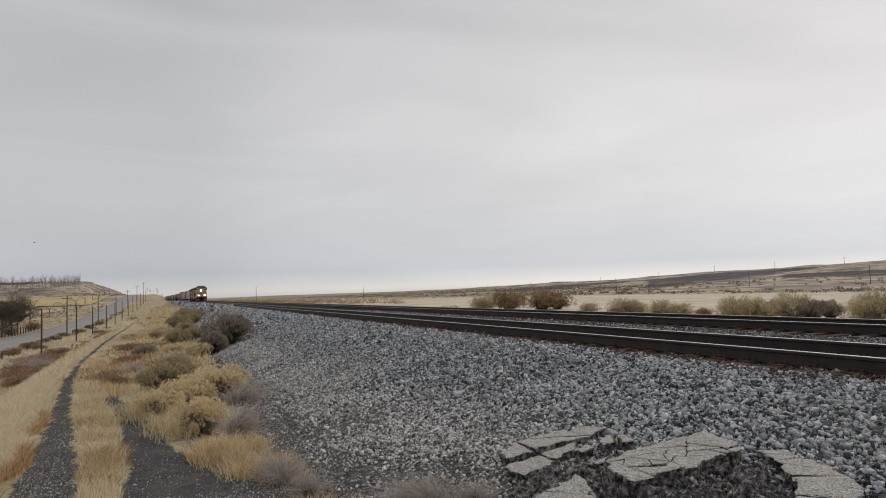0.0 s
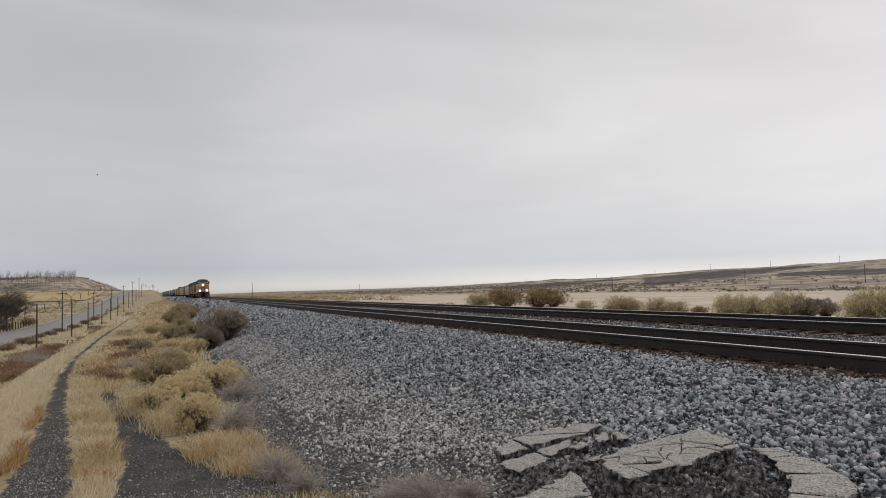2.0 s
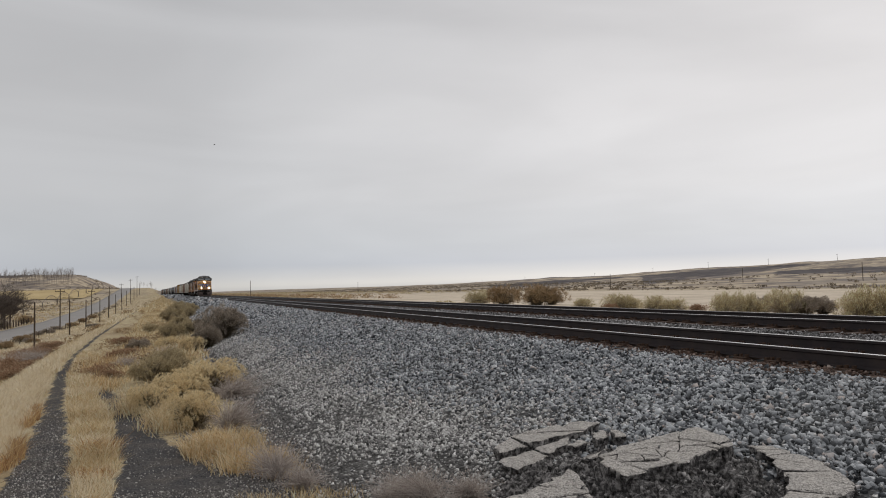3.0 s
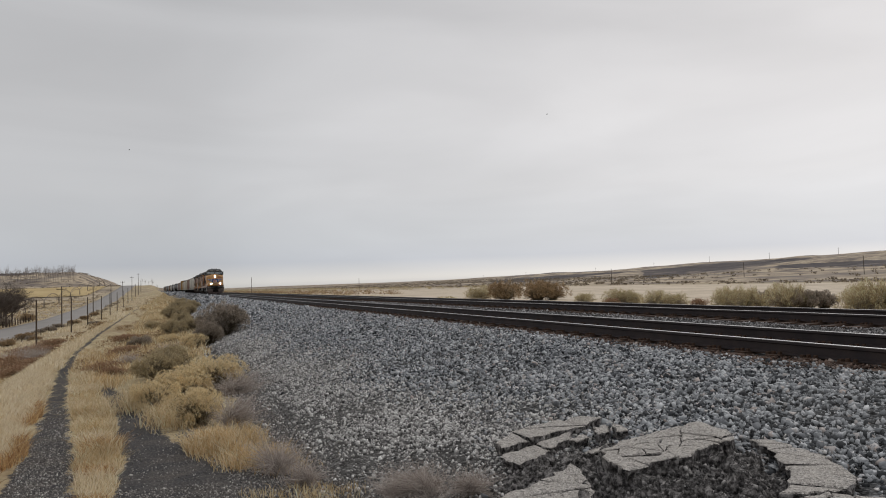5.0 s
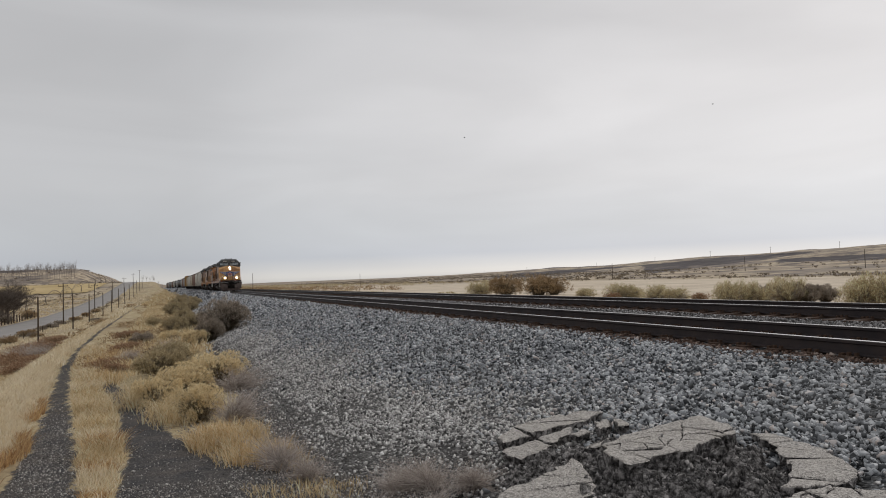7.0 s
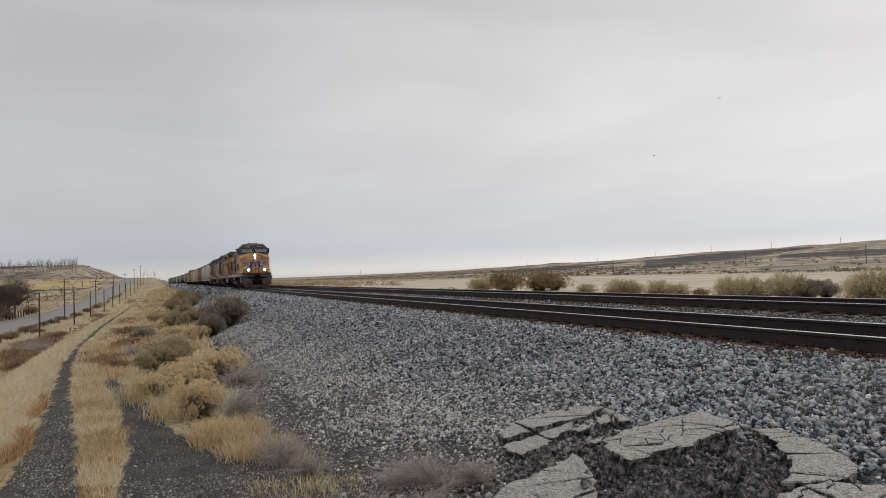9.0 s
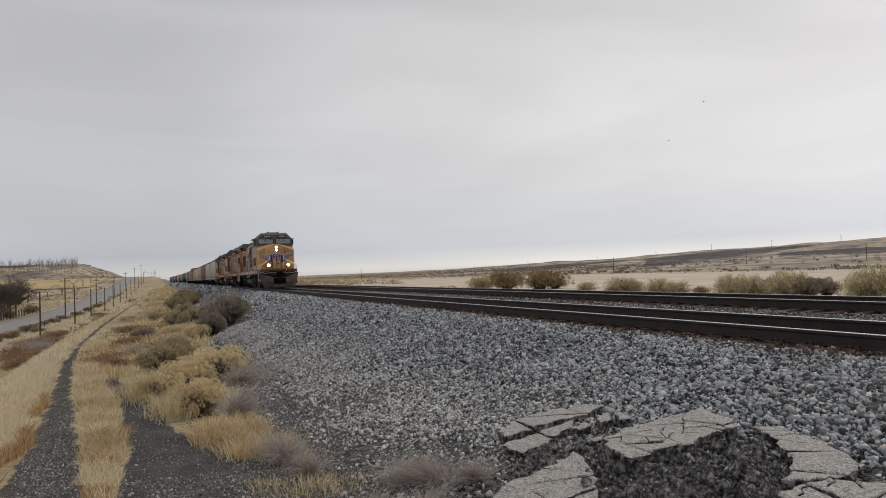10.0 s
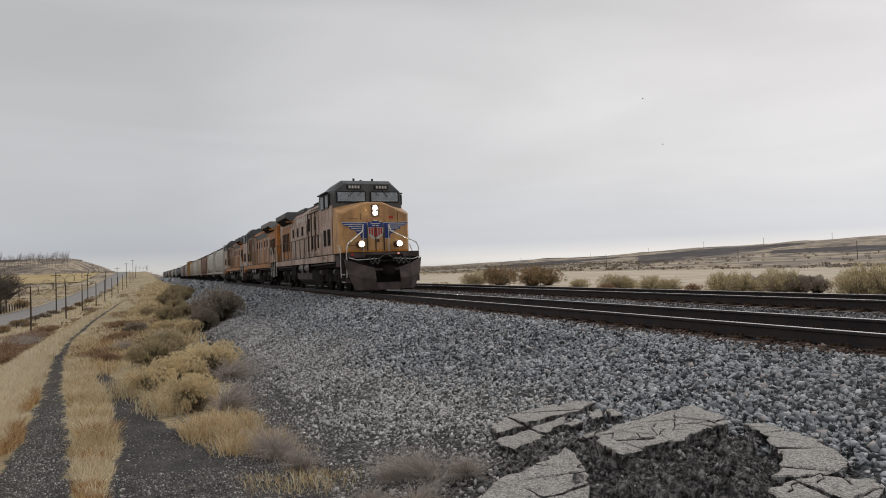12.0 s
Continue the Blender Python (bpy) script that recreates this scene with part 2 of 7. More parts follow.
def box(bm, x0, x1, y0, y1, z0, z1, bevel=0.0):
    r = bmesh.ops.create_cube(bm, size=1.0, matrix=Matrix.Translation(((x0 + x1) / 2, (y0 + y1) / 2, (z0 + z1) / 2)) @ Matrix.Diagonal((abs(x1 - x0), abs(y1 - y0), abs(z1 - z0), 1)))
    if bevel > 0:
        es = {e for v in r["verts"] for e in v.link_edges}
        bmesh.ops.bevel(bm, geom=list(es), offset=bevel, segments=2, affect="EDGES")


def rod(bm, a, b, r0, r1=None, sides=8):
    """A round bar from a to b."""
    a, b = Vector(a), Vector(b)
    d = b - a
    m = Matrix.Translation((a + b) / 2) @ d.to_track_quat("Z", "Y").to_matrix().to_4x4()
    bmesh.ops.create_cone(bm, cap_ends=True, segments=sides, radius1=r0, radius2=r0 if r1 is None else r1, depth=d.length, matrix=m)


def pipe(bm, pts, r, sides=6):
    for a, b in zip(pts, pts[1:]):
        rod(bm, a, b, r, r, sides)


def extrude_x(bm, profile, x0, x1):
    """A prism of a y-z outline, from x0 to x1."""
    va = [bm.verts.new((x0, y, z)) for y, z in profile]
    vb = [bm.verts.new((x1, y, z)) for y, z in profile]
    n = len(profile)
    bm.faces.new(va)
    bm.faces.new(vb[::-1])
    for i in range(n):
        bm.faces.new((va[i], vb[i], vb[(i + 1) % n], va[(i + 1) % n]))
    bmesh.ops.recalc_face_normals(bm, faces=bm.faces[:])


def extrude_y(bm, profile, y0, y1, y_cap=True):
    """A prism of an x-z outline, from y0 to y1."""
    va = [bm.verts.new((x, y0, z)) for x, z in profile]
    vb = [bm.verts.new((x, y1, z)) for x, z in profile]
    n = len(profile)
    if y_cap:
        bm.faces.new(va)
        bm.faces.new(vb[::-1])
    for i in range(n):
        bm.faces.new((va[i], vb[i], vb[(i + 1) % n], va[(i + 1) % n]))
    bmesh.ops.recalc_face_normals(bm, faces=bm.faces[:])


def empty(name, m, label, category, group=""):
    e = new(name)
    e.empty_display_size = 0.3
    e.matrix_world = m
    return tagged(e, label, category, group)


# ---- the lie of the land ----
TRACK_X, TRACK_GAP, TRACK_STEP, CURVE = 8.06, 4.67, 0.034, -6.8e-5


def track_x(y):
    """The centre of the near track at y: a very wide curve."""
    return TRACK_X + CURVE * y * y / 2


def smooth(t):
    t = np.clip(t, 0, 1)
    return t * t * (3 - 2 * t)


PATH_Y = (-80, 0, 6, 12, 20, 28, 56, 105, 315, 600, 900)
PATH_X = (0.4, -0.12, -0.60, -1.25, -2.3, -3.1, -4.0, -4.5, -4.6, -5, -5)
PATH_Z = (-0.75, -0.72, -0.83, -1.2, -1.7, -2.0, -2.1, -2.0, -1.2, 1.5, 4.0)
TOE_Y = (-80, 0, 6, 11, 18, 36, 100, 300, 600, 900)
TOE_Z = (-0.7, -0.75, -0.9, -1.1, -1.3, -1.5, -1.6, -1.3, -0.6, -0.4)
VALLEY_Y = (-500, 100, 240, 320, 400, 480, 590, 800, 1000, 2500)
VALLEY_Z = (-7, -7, -7, -5.6, -3.2, 0.3, 5.6, 6.5, 9.0, 6.0)
RIDGE_Y = (-2000, 0, 444, 548, 671, 779, 964, 1209, 1370, 1650, 2000, 2400, 4500)
RIDGE_Z = (10, 16, 15.0, 14.0, 12.8, 9.6, 6.6, 7.2, 2.6, 4.6, 2.4, 1.5, 3.0)


# wheel ruts: their edges, as offsets from the middle of the path
RUT_Y = (0, 6.3, 8.2, 10.8, 15, 22, 26, 31, 38, 60)
RUT_OUT = (-0.72, -0.72, -0.72, -0.74, -0.70, -0.72, -0.80, -0.93, -1.14, -1.16)
STRIP_L = (-0.11, -0.12, -0.15, -0.21, -0.21, -0.22, -0.32, -0.55, -0.90, -0.94)
STRIP_R = (0.12, 0.14, 0.29, 0.37, 0.50, 0.52, 0.45, 0.30, 0.10, 0.10)
RUT_IN = (1.2, 1.18, 1.12, 0.98, 1.02, 0.95, 0.60, 0.30, 0.10, 0.10)


def wave(x, y, s, seed=0.0):
    return (np.sin(x * s + seed + 1.7 * np.sin(y * s * 0.61 + seed)) + np.sin(y * s * 0.83 + 2.1 * seed + 1.3 * np.sin(x * s * 0.47)) + 0.5 * np.sin((x + y) * s * 1.9 + seed * 3)) / 2.5


def ground_z(x, y):
    """Height of the ground sheet; numbers or arrays."""
    x, y = np.broadcast_arrays(np.asarray(x, float), np.asarray(y, float))
    px, pz = np.interp(y, PATH_Y, PATH_X), np.interp(y, PATH_Y, PATH_Z)
    tz = np.interp(y, TOE_Y, TOE_Z)
    vz = np.interp(y, VALLEY_Y, VALLEY_Z)
    rz = np.interp(y, RIDGE_Y, RIDGE_Z)
    shift = CURVE * np.clip(y, -100, 900) ** 2 / 2
    xs = [np.full(x.shape, -3000.0), np.full(x.shape, -60.0), np.full(x.shape, -17.0), px - 6.0, px - 2.3, px - 1.6, px - 1.0, px + 1.0, np.full(x.shape, 1.3) + shift,
          np.full(x.shape, 5.0) + shift, np.full(x.shape, 16.0) + shift, np.full(x.shape, 19.0) + shift, np.full(x.shape, 110.0), np.full(x.shape, 260.0), np.full(x.shape, 420.0), np.full(x.shape, 600.0), np.full(x.shape, 1100.0), np.full(x.shape, 3000.0)]
    low = np.minimum(vz, pz)
    zs = [vz, vz, np.minimum(vz, pz + 6), np.where(low < pz - 4, pz - 2.6, pz + 0.5 * (low - pz)), pz - 0.25, pz + 0.05, pz, pz, tz - 0.04, tz * 0 - 0.75, tz * 0 - 0.75, tz * 0 - 1.2, tz * 0 - 1.5, rz * 0.16 - 1.2, rz * 0.5, rz, rz * 1.0, rz * 0.4]
    out = np.zeros(x.shape)
    for i in range(len(xs) - 1):
        m = (x >= xs[i]) & (x < xs[i + 1])
        f = (x - xs[i]) / np.maximum(xs[i + 1] - xs[i], 1e-6)
        if i in (13, 14):
            f = smooth(f)
        out = np.where(m, zs[i] + f * (zs[i + 1] - zs[i]), out)
    # the mesa on the left and the low rises on the horizon
    out = out + 27 * smooth((-x - 90 - 0.02 * (y - 1300)) / 55) * smooth((y - 1000) / 260) * (1 - 0.4 * smooth((y - 1700) / 900))
    out = out + smooth((y - 1500) / 700) * smooth((x + 150) / 200) * (2.6 + 1.6 * wave(x, y, 0.006, 0.5) + 1.2 * wave(x, y, 0.017, 1.5))
    rough = 0.04 * wave(x, y, 1.7, 0.4) * smooth((np.abs(x + 2) - 2.5) / 4) * (x < 1.0) + 0.25 * wave(x, y, 0.16, 1.1) * smooth((-x - 14) / 8) * smooth((y - 60) / 60)
    hills = smooth((x - 130) / 200) * (1.3 * wave(x, y, 0.017, 2.0) + 0.8 * wave(x, y, 0.045, 0.7) + 0.7 * wave(x, y, 0.11, 0.2) + 0.5 * np.abs(wave(x * 0.4, y, 0.09, 1.2))) * (rz / 14)
    left = smooth((-x - 60) / 60) * smooth((y - 500) / 400) * (0.9 * wave(x, y, 0.02, 0.9) + 0.5 * wave(x, y, 0.06, 2.9))
    return out + rough + hills + left


def spread(*stretches):
    """Grid lines: (start, end, step or, where step is below 1 in sign, growth count)."""
    out = []
    for a, b, n in stretches:
        out += list(np.linspace(a, b, n, endpoint=False))
    return np.array(out)


def ground():
    gx = np.concatenate([-np.geomspace(2600, 62, 34), spread((-60, -20, 27), (-20, -8, 16), (-8, 8, 110), (8, 26, 14), (26, 130, 24)), spread((130, 640, 100)), np.geomspace(640, 3000, 16)])
    gy = np.concatenate([-np.geomspace(900, 42, 12), spread((-40, 0, 12), (0, 32, 180), (32, 120, 70), (120, 400, 70)), np.geomspace(400, 4600, 140)])
    X, Y = np.meshgrid(gx, gy)
    Z = ground_z(X, Y)
    nx, ny = len(gx), len(gy)
    verts = np.stack([X, Y, Z], -1).reshape(-1, 3)
    i = np.arange(nx * ny).reshape(ny, nx)
    quads = np.stack([i[:-1, :-1], i[:-1, 1:], i[1:, 1:], i[1:, :-1]], -1).reshape(-1, 4)
    ob = raw("ground", verts.tolist(), quads.tolist(), EARTH, smooth=True)
    px = np.interp(Y, PATH_Y, PATH_X)
    edge = 0.06 * wave(X, Y, 2.3, 0.3) + 0.03 * wave(X, Y, 6.1, 1.3)
    cut = [np.interp(Y, RUT_Y, q) for q in (RUT_OUT, STRIP_L, STRIP_R, RUT_IN)]
    rut = lambda a, b: smooth((X - px - a + edge) / 0.12 + 0.5) * smooth((b - (X - px) - edge) / 0.12 + 0.5)
    cinder = np.clip(rut(cut[0], cut[1]) * (1 - 0.36 * smooth((Y - 8) / 8) + 0.2 * smooth((Y - 26) / 10)) * (1 - smooth((Y - 300) / 200)) + rut(cut[2], cut[3]) * (1 - smooth((Y - 19) / 6)), 0, 1)
    near = smooth((X - px - 0.7) / 0.3) * (1 - smooth((Y - 7.5 - 0.8 * wave(X, Y, 1.1)) / 1.5)) * (X < 8)
    under = smooth((X - 0.9 + edge) / 0.4) * (X < 22) * (1 - smooth((X - 17) / 4))
    cinder = np.clip(cinder + near + under, 0, 1)
    field = np.clip(smooth((X - 19) / 6) * (1 - smooth((X - 104) / 14)) + smooth((-X - 36) / 4) * smooth((Y - 60) / 40) * 0.35, 0, 1)
    brush = np.clip(smooth((X - 108) / 12) + 0.55 * smooth((-X - 80) / 30) * smooth((Y - 850) / 150) + smooth((Y - 1400) / 300) * (X > -60) + 0.65 * smooth((Y - 170) / 160) * (X > 17) * (X < 118) + (0.4 + 0.45 * smooth((-X - 36) / 4)) * smooth((-X - 10) / 6) * smooth((Y - 80) / 60) * (0.75 + 0.5 * wave(X, Y, 0.06, 1.2)), 0, 1)
    turn = np.degrees(np.arctan2(X, Y))
    # dark basalt bluffs: a wedge under the crest, a lower band further round, gullies in the low hills
    rise = np.clip((Z + 1.0) / np.maximum(X, 1) * 600 / (np.interp(Y * 600 / np.maximum(X, 60), RIDGE_Y, RIDGE_Z) + 1.0), 0, 1.2) * (X > 130)
    wob = 0.06 * wave(X, Y, 0.02, 0.4) + 0.03 * wave(X, Y, 0.06, 1.4)
    face = 1 - smooth((X - 590) / 12)
    bluff = smooth((rise + wob - 0.12 - 0.068 * np.clip(turn - 38.0, 0, 20)) / 0.10) * (1 - smooth((rise - 0.96) / 0.03)) * smooth((turn - 36.8 + 8 * wob) / 1.0) * (1 - smooth((turn - 49.5) / 3)) * face
    bluff = np.maximum(bluff, 0.9 * smooth((rise + wob - 0.33) / 0.08) * (1 - smooth((rise + wob - 0.60) / 0.08)) * smooth((turn - 45.5) / 2.5) * face)
    bluff = np.maximum(bluff, 0.75 * smooth((rise + 2 * wob - 0.25) / 0.1) * smooth((wave(X, Y, 0.03, 1.9) - 0.05) / 0.25) * smooth((turn - 24) / 2) * (1 - smooth((turn - 36) / 1.5)) * face)
    bluff = np.maximum(bluff, 0.7 * smooth((-X - 60) / 30) * smooth((Y - 900) / 60) * smooth((wave(X, Y, 0.02, 0.6) - 0.15) / 0.3))
    col = np.stack([cinder, field, brush, bluff], -1).reshape(-1).astype(np.float32)
    att = ob.data.attributes.new("zone", "FLOAT_COLOR", "POINT")
    att.data.foreach_set("color", col)
    return tagged(ob, "dry grassland with cinder ruts, fields and brushy hills", "ground", kind="structure")


ground()


# ---- the railway ----
YS_TRACK = np.concatenate([spread((-60, 40, 50), (40, 140, 20)), np.geomspace(140, 1600, 30)])


def sweep(name, profile, offset, lift, material, parent, ys=None):
    """A profile of (x, z) carried along the track's line."""
    ys = YS_TRACK if ys is None else ys
    n = len(profile)
    verts = [(track_x(y) + offset + px, y, pz + lift) for y in ys for px, pz in profile]
    faces = [(k * n + i, k * n + (i + 1) % n, (k + 1) * n + (i + 1) % n, (k + 1) * n + i) for k in range(len(ys) - 1) for i in range(n)]
    faces += [tuple(range(n))[::-1], tuple(range((len(ys) - 1) * n, len(ys) * n))]
    return raw(name, verts, faces, material, parent)


def bed_top(x, y):
    """Top of the ballast at distance x from the near track's centre line; a shoulder, then the slope to its toe."""
    t = np.interp(y, TOE_Y, TOE_Z)
    toe = 1.3 - TRACK_X
    pts = (toe, toe + 1.2, -2.35, -1.42, 1.5, 2.3, TRACK_GAP - 1.5, TRACK_GAP + 1.5, TRACK_GAP + 2.2, TRACK_GAP + 4.2)
    hs = (t - 0.07, t + 0.30 * (-0.32 - t), -0.285, -0.205, -0.205, -0.24, -0.185, -0.185, -0.2, -1.1)
    out = np.zeros(np.shape(x))
    for i in range(len(pts) - 1):
        f = (x - pts[i]) / (pts[i + 1] - pts[i])
        out = np.where((x >= pts[i]) & (x <= pts[i + 1]), hs[i] + f * (hs[i + 1] - hs[i]), out)
    return out


def ballast_bed():
    xs = np.concatenate([np.linspace(1.3 - TRACK_X, -1.42, 16), [-0.8, 0, 0.8], np.linspace(1.5, TRACK_GAP - 1.5, 5), [TRACK_GAP - 0.7, TRACK_GAP + 0.7], np.linspace(TRACK_GAP + 1.5, TRACK_GAP + 4.2, 6)])
    ys = np.concatenate([spread((-60, 0, 20), (0, 60, 90), (60, 160, 40)), np.geomspace(160, 1600, 34)])
    X, Y = np.meshgrid(xs, ys)
    Z = bed_top(X, Y) + 0.02 * wave(X, Y, 2.3, 0.5) * (X < -2)
    xx = X + TRACK_X + CURVE * Y * Y / 2
    nx, ny = len(xs), len(ys)
    i = np.arange(nx * ny).reshape(ny, nx)
    quads = np.stack([i[:-1, :-1], i[:-1, 1:], i[1:, 1:], i[1:, :-1]], -1).reshape(-1, 4)
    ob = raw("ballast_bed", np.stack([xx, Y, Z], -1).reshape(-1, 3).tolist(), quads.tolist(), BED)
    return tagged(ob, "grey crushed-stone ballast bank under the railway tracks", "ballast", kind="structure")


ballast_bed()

RAIL_PROFILE = ((-0.070, -0.172), (0.070, -0.172), (0.070, -0.160), (0.012, -0.143), (0.009, -0.050), (0.036, -0.036), (0.036, -0.008), (0.028, -0.001), (-0.028, -0.001), (-0.036, -0.008), (-0.036, -0.036), (-0.009, -0.050), (-0.012, -0.143), (-0.070, -0.160))
HEAD_PROFILE = ((-0.030, -0.004), (0.030, -0.004), (0.027, 0.0015), (-0.027, 0.0015))


def tie_mesh():
    bm = bmesh.new()
    box(bm, -1.36, 1.36, -0.115, 0.115, -0.36, -0.19, 0.012)
    return bm


def plate_mesh():
    bm = bmesh.new()
    box(bm, -0.19, 0.19, -0.09, 0.09, -0.19, -0.172)
    for sx in (-1, 1):
        for sy in (-0.05, 0.05):
            box(bm, sx * 0.085 - 0.022, sx * 0.085 + 0.022, sy - 0.016, sy + 0.016, -0.175, -0.135)
        box(bm, sx * 0.10 - 0.03, sx * 0.10 + 0.03, 0.10, 0.14, -0.185, -0.145)
    return bm


def track(offset, lift, label, first, count):
    e = empty("railway_track", pose(0, 0, 0), label, "railway track", "railway tracks")
    for s in (-0.755, 0.755):
        r = sweep("rail", RAIL_PROFILE, offset + s, lift, RAIL_SIDE, e)
        sweep("rail_head", HEAD_PROFILE, offset + s, lift, RAIL_TOP, r)
    tie = part("tie", tie_mesh(), TIE, e)
    plate = part("tie_plate", plate_mesh(), IRON, e)
    for k in range(count):
        y = first + 0.53 * k
        for src, sx in ((tie, 0.0),) + (((plate, -0.755), (plate, 0.755)) if k < 110 else ()):
            o = src if (k == 0 and sx <= 0) else new(src.name.split(".")[0], src.data)
            o.parent = e
            o.matrix_local = pose(track_x(y) + offset + sx + (random.uniform(-0.04, 0.04) if sx == 0 else 0), y, lift, 0, 0, random.uniform(-0.8, 0.8) if sx == 0 else 0)
    return e


track(0.0, 0.0, "near railway track, rusty rails with polished heads on wooden ties", -8.0, 260)
track(TRACK_GAP, TRACK_STEP, "far railway track, rusty rails with polished heads on wooden ties", -2.0, 220)


# ---- the train ----
def streaked(name, base, faded, grime, rough=0.6):
    """Old paint: bleached in patches, with run-down grime in long streaks and fine specks."""
    m = Mat(name, rough, 0, 0.3)
    patch, run, fleck = m.noise(0.9, 5, 0.65), m.noise(2.6, 6, 0.7, m.pos((1.6, 1.6, 0.16)), 0.3), m.noise(16.0, 4, 0.65)
    c = m.mix(m.value(patch, 0.42, 0.6), base, faded)
    c = m.mix(m.value(run, 0.47, 0.66, 0, 0.85), c, grime)
    c = m.mix(m.value(m.noise(1.7, 6, 0.7), 0.55, 0.7, 0, 0.6), c, grime)
    c = m.mix(m.value(fleck, 0.55, 0.72, 0, 0.5), c, grime)
    m.l.new(m.value(fleck, 0.3, 0.7, rough - 0.1, rough + 0.15), m.b.inputs["Roughness"])
    return m.colour(c).bump(fleck, 0.12, 0.01).m


YELLOW_OLD = streaked("faded_soiled_yellow_paint", (0.50, 0.34, 0.27), (0.62, 0.50, 0.44), (0.085, 0.055, 0.046))
YELLOW_NOSE = worn("soiled_yellow_nose_paint", (0.70, 0.40, 0.17), (0.24, 0.125, 0.07), 0.5, 0, 1.6, 0.75, 0.08, stretch=(1, 1, 0.5))
YELLOW = streaked("orange_yellow_paint", (0.52, 0.19, 0.03), (0.46, 0.21, 0.075), (0.07, 0.035, 0.022), 0.5)
PALE = streaked("sun_bleached_panel_paint", (0.62, 0.52, 0.46), (0.52, 0.38, 0.30), (0.10, 0.066, 0.052))
LOCO_GREY = worn("grey_roof_paint", (0.13, 0.135, 0.14), (0.07, 0.065, 0.06), 0.6, 0, 2.0, 0.7, 0.1)
WING_GREY = worn("light_grey_radiator_paint", (0.15, 0.155, 0.16), (0.08, 0.075, 0.07), 0.55, 0, 2.0, 0.6, 0.1)
WING_PALE = worn("pale_grey_radiator_paint", (0.30, 0.30, 0.30), (0.16, 0.15, 0.14), 0.55, 0, 2.0, 0.6, 0.1)
SOOT = worn("sooty_black_steel", (0.012, 0.0105, 0.010), (0.034, 0.027, 0.024), 0.85, 0.0, 3.0, 0.7, 0.2, 0.1)
BROWN_DARK = worn("dusty_plow_steel", (0.060, 0.045, 0.041), (0.13, 0.098, 0.086), 0.75, 0.0, 2.5, 0.8, 0.15)
TANK_GREY = worn("dusty_grey_tank_paint", (0.10, 0.095, 0.09), (0.035, 0.03, 0.027), 0.6, 0, 2.0, 0.7, 0.1, 0.15)
CYLINDER = worn("pale_reservoir_paint", (0.22, 0.21, 0.205), (0.09, 0.08, 0.072), 0.5, 0, 3.0, 0.6, 0.1)
RAIL_WHITE = worn("white_handrail_paint", (0.66, 0.65, 0.62), (0.42, 0.39, 0.34), 0.5, 0, 6.0, 0.5, 0.1)
RAIL_DARK = worn("soiled_handrail_paint", (0.10, 0.07, 0.05), (0.05, 0.04, 0.035), 0.7, 0, 6.0, 0.5, 0.1)
RAIL_TAN = worn("tan_handrail_paint", (0.42, 0.24, 0.10), (0.16, 0.10, 0.06), 0.6, 0, 6.0, 0.5, 0.1)
RED_PAINT = worn("red_paint", (0.48, 0.035, 0.03), (0.30, 0.04, 0.03), 0.5, 0, 8.0, 0.4, 0.05)
BLUE_PAINT = worn("blue_emblem_paint", (0.030, 0.060, 0.26), (0.05, 0.07, 0.18), 0.45, 0, 6.0, 0.4, 0.05)
WHITE_PAINT = worn("white_emblem_paint", (0.62, 0.60, 0.57), (0.45, 0.40, 0.34), 0.5, 0, 6.0, 0.5, 0.05)
EDGE_YELLOW = worn("orange_yellow_edge_paint", (0.66, 0.27, 0.035), (0.34, 0.14, 0.04), 0.5, 0, 3.0, 0.5, 0.05)
BLACK_PAINT = worn("black_board_paint", (0.012, 0.012, 0.013), (0.03, 0.03, 0.03), 0.4, 0, 6.0, 0.4, 0.05)


def glass_material():
    m = Mat("tinted_cab_glass", 0.06, 0, 0.5)
    m.colour((0.82, 0.87, 0.90))
    m.b.inputs["Transmission Weight"].default_value = 0.85
    m.b.inputs["IOR"].default_value = 1.5
    return m.m


GLASS = glass_material()
DARK_GLASS = worn("dark_side_glass", (0.012, 0.014, 0.016), (0.03, 0.032, 0.034), 0.25, 0, 3.0, 0.5, 0.02)
# pale tone of the sky seen in the windscreens, put into a surface colour
GLASS_SKY = worn("pale_cab_interior", (0.44, 0.50, 0.54), (0.22, 0.25, 0.27), 0.6, 0, 2.5, 0.7, 0.02)


def lit(name, colour, strength):
    m = Mat(name, 0.3)
    m.colour((0.8, 0.78, 0.7))
    m.b.inputs["Emission Color"].default_value = (*colour, 1)
    m.b.inputs["Emission Strength"].default_value = strength
    return m.m


HEADLIGHT = lit("burning_headlight", (1.0, 0.93, 0.80), 50.0)
DITCH_LIGHT = lit("burning_ditch_light", (1.0, 0.84, 0.58), 65.0)
MARKER_RED = lit("red_marker_glow", (1.0, 0.05, 0.03), 0.35)


def shape(name, material, parent, *draw, label=""):
    """One part from several drawing calls on a shared bmesh."""
    bm = bmesh.new()
    for d in draw:
        d(bm)
    return part(name, bm, material, parent, label)


def B(*a, bevel=0.0):
    return lambda bm: box(bm, *a, bevel=bevel)


def R_(a, b, r, sides=8):
    return lambda bm: rod(bm, a, b, r, r, sides)


def PIPE(pts, r, sides=6):
    return lambda bm: pipe(bm, pts, r, sides)


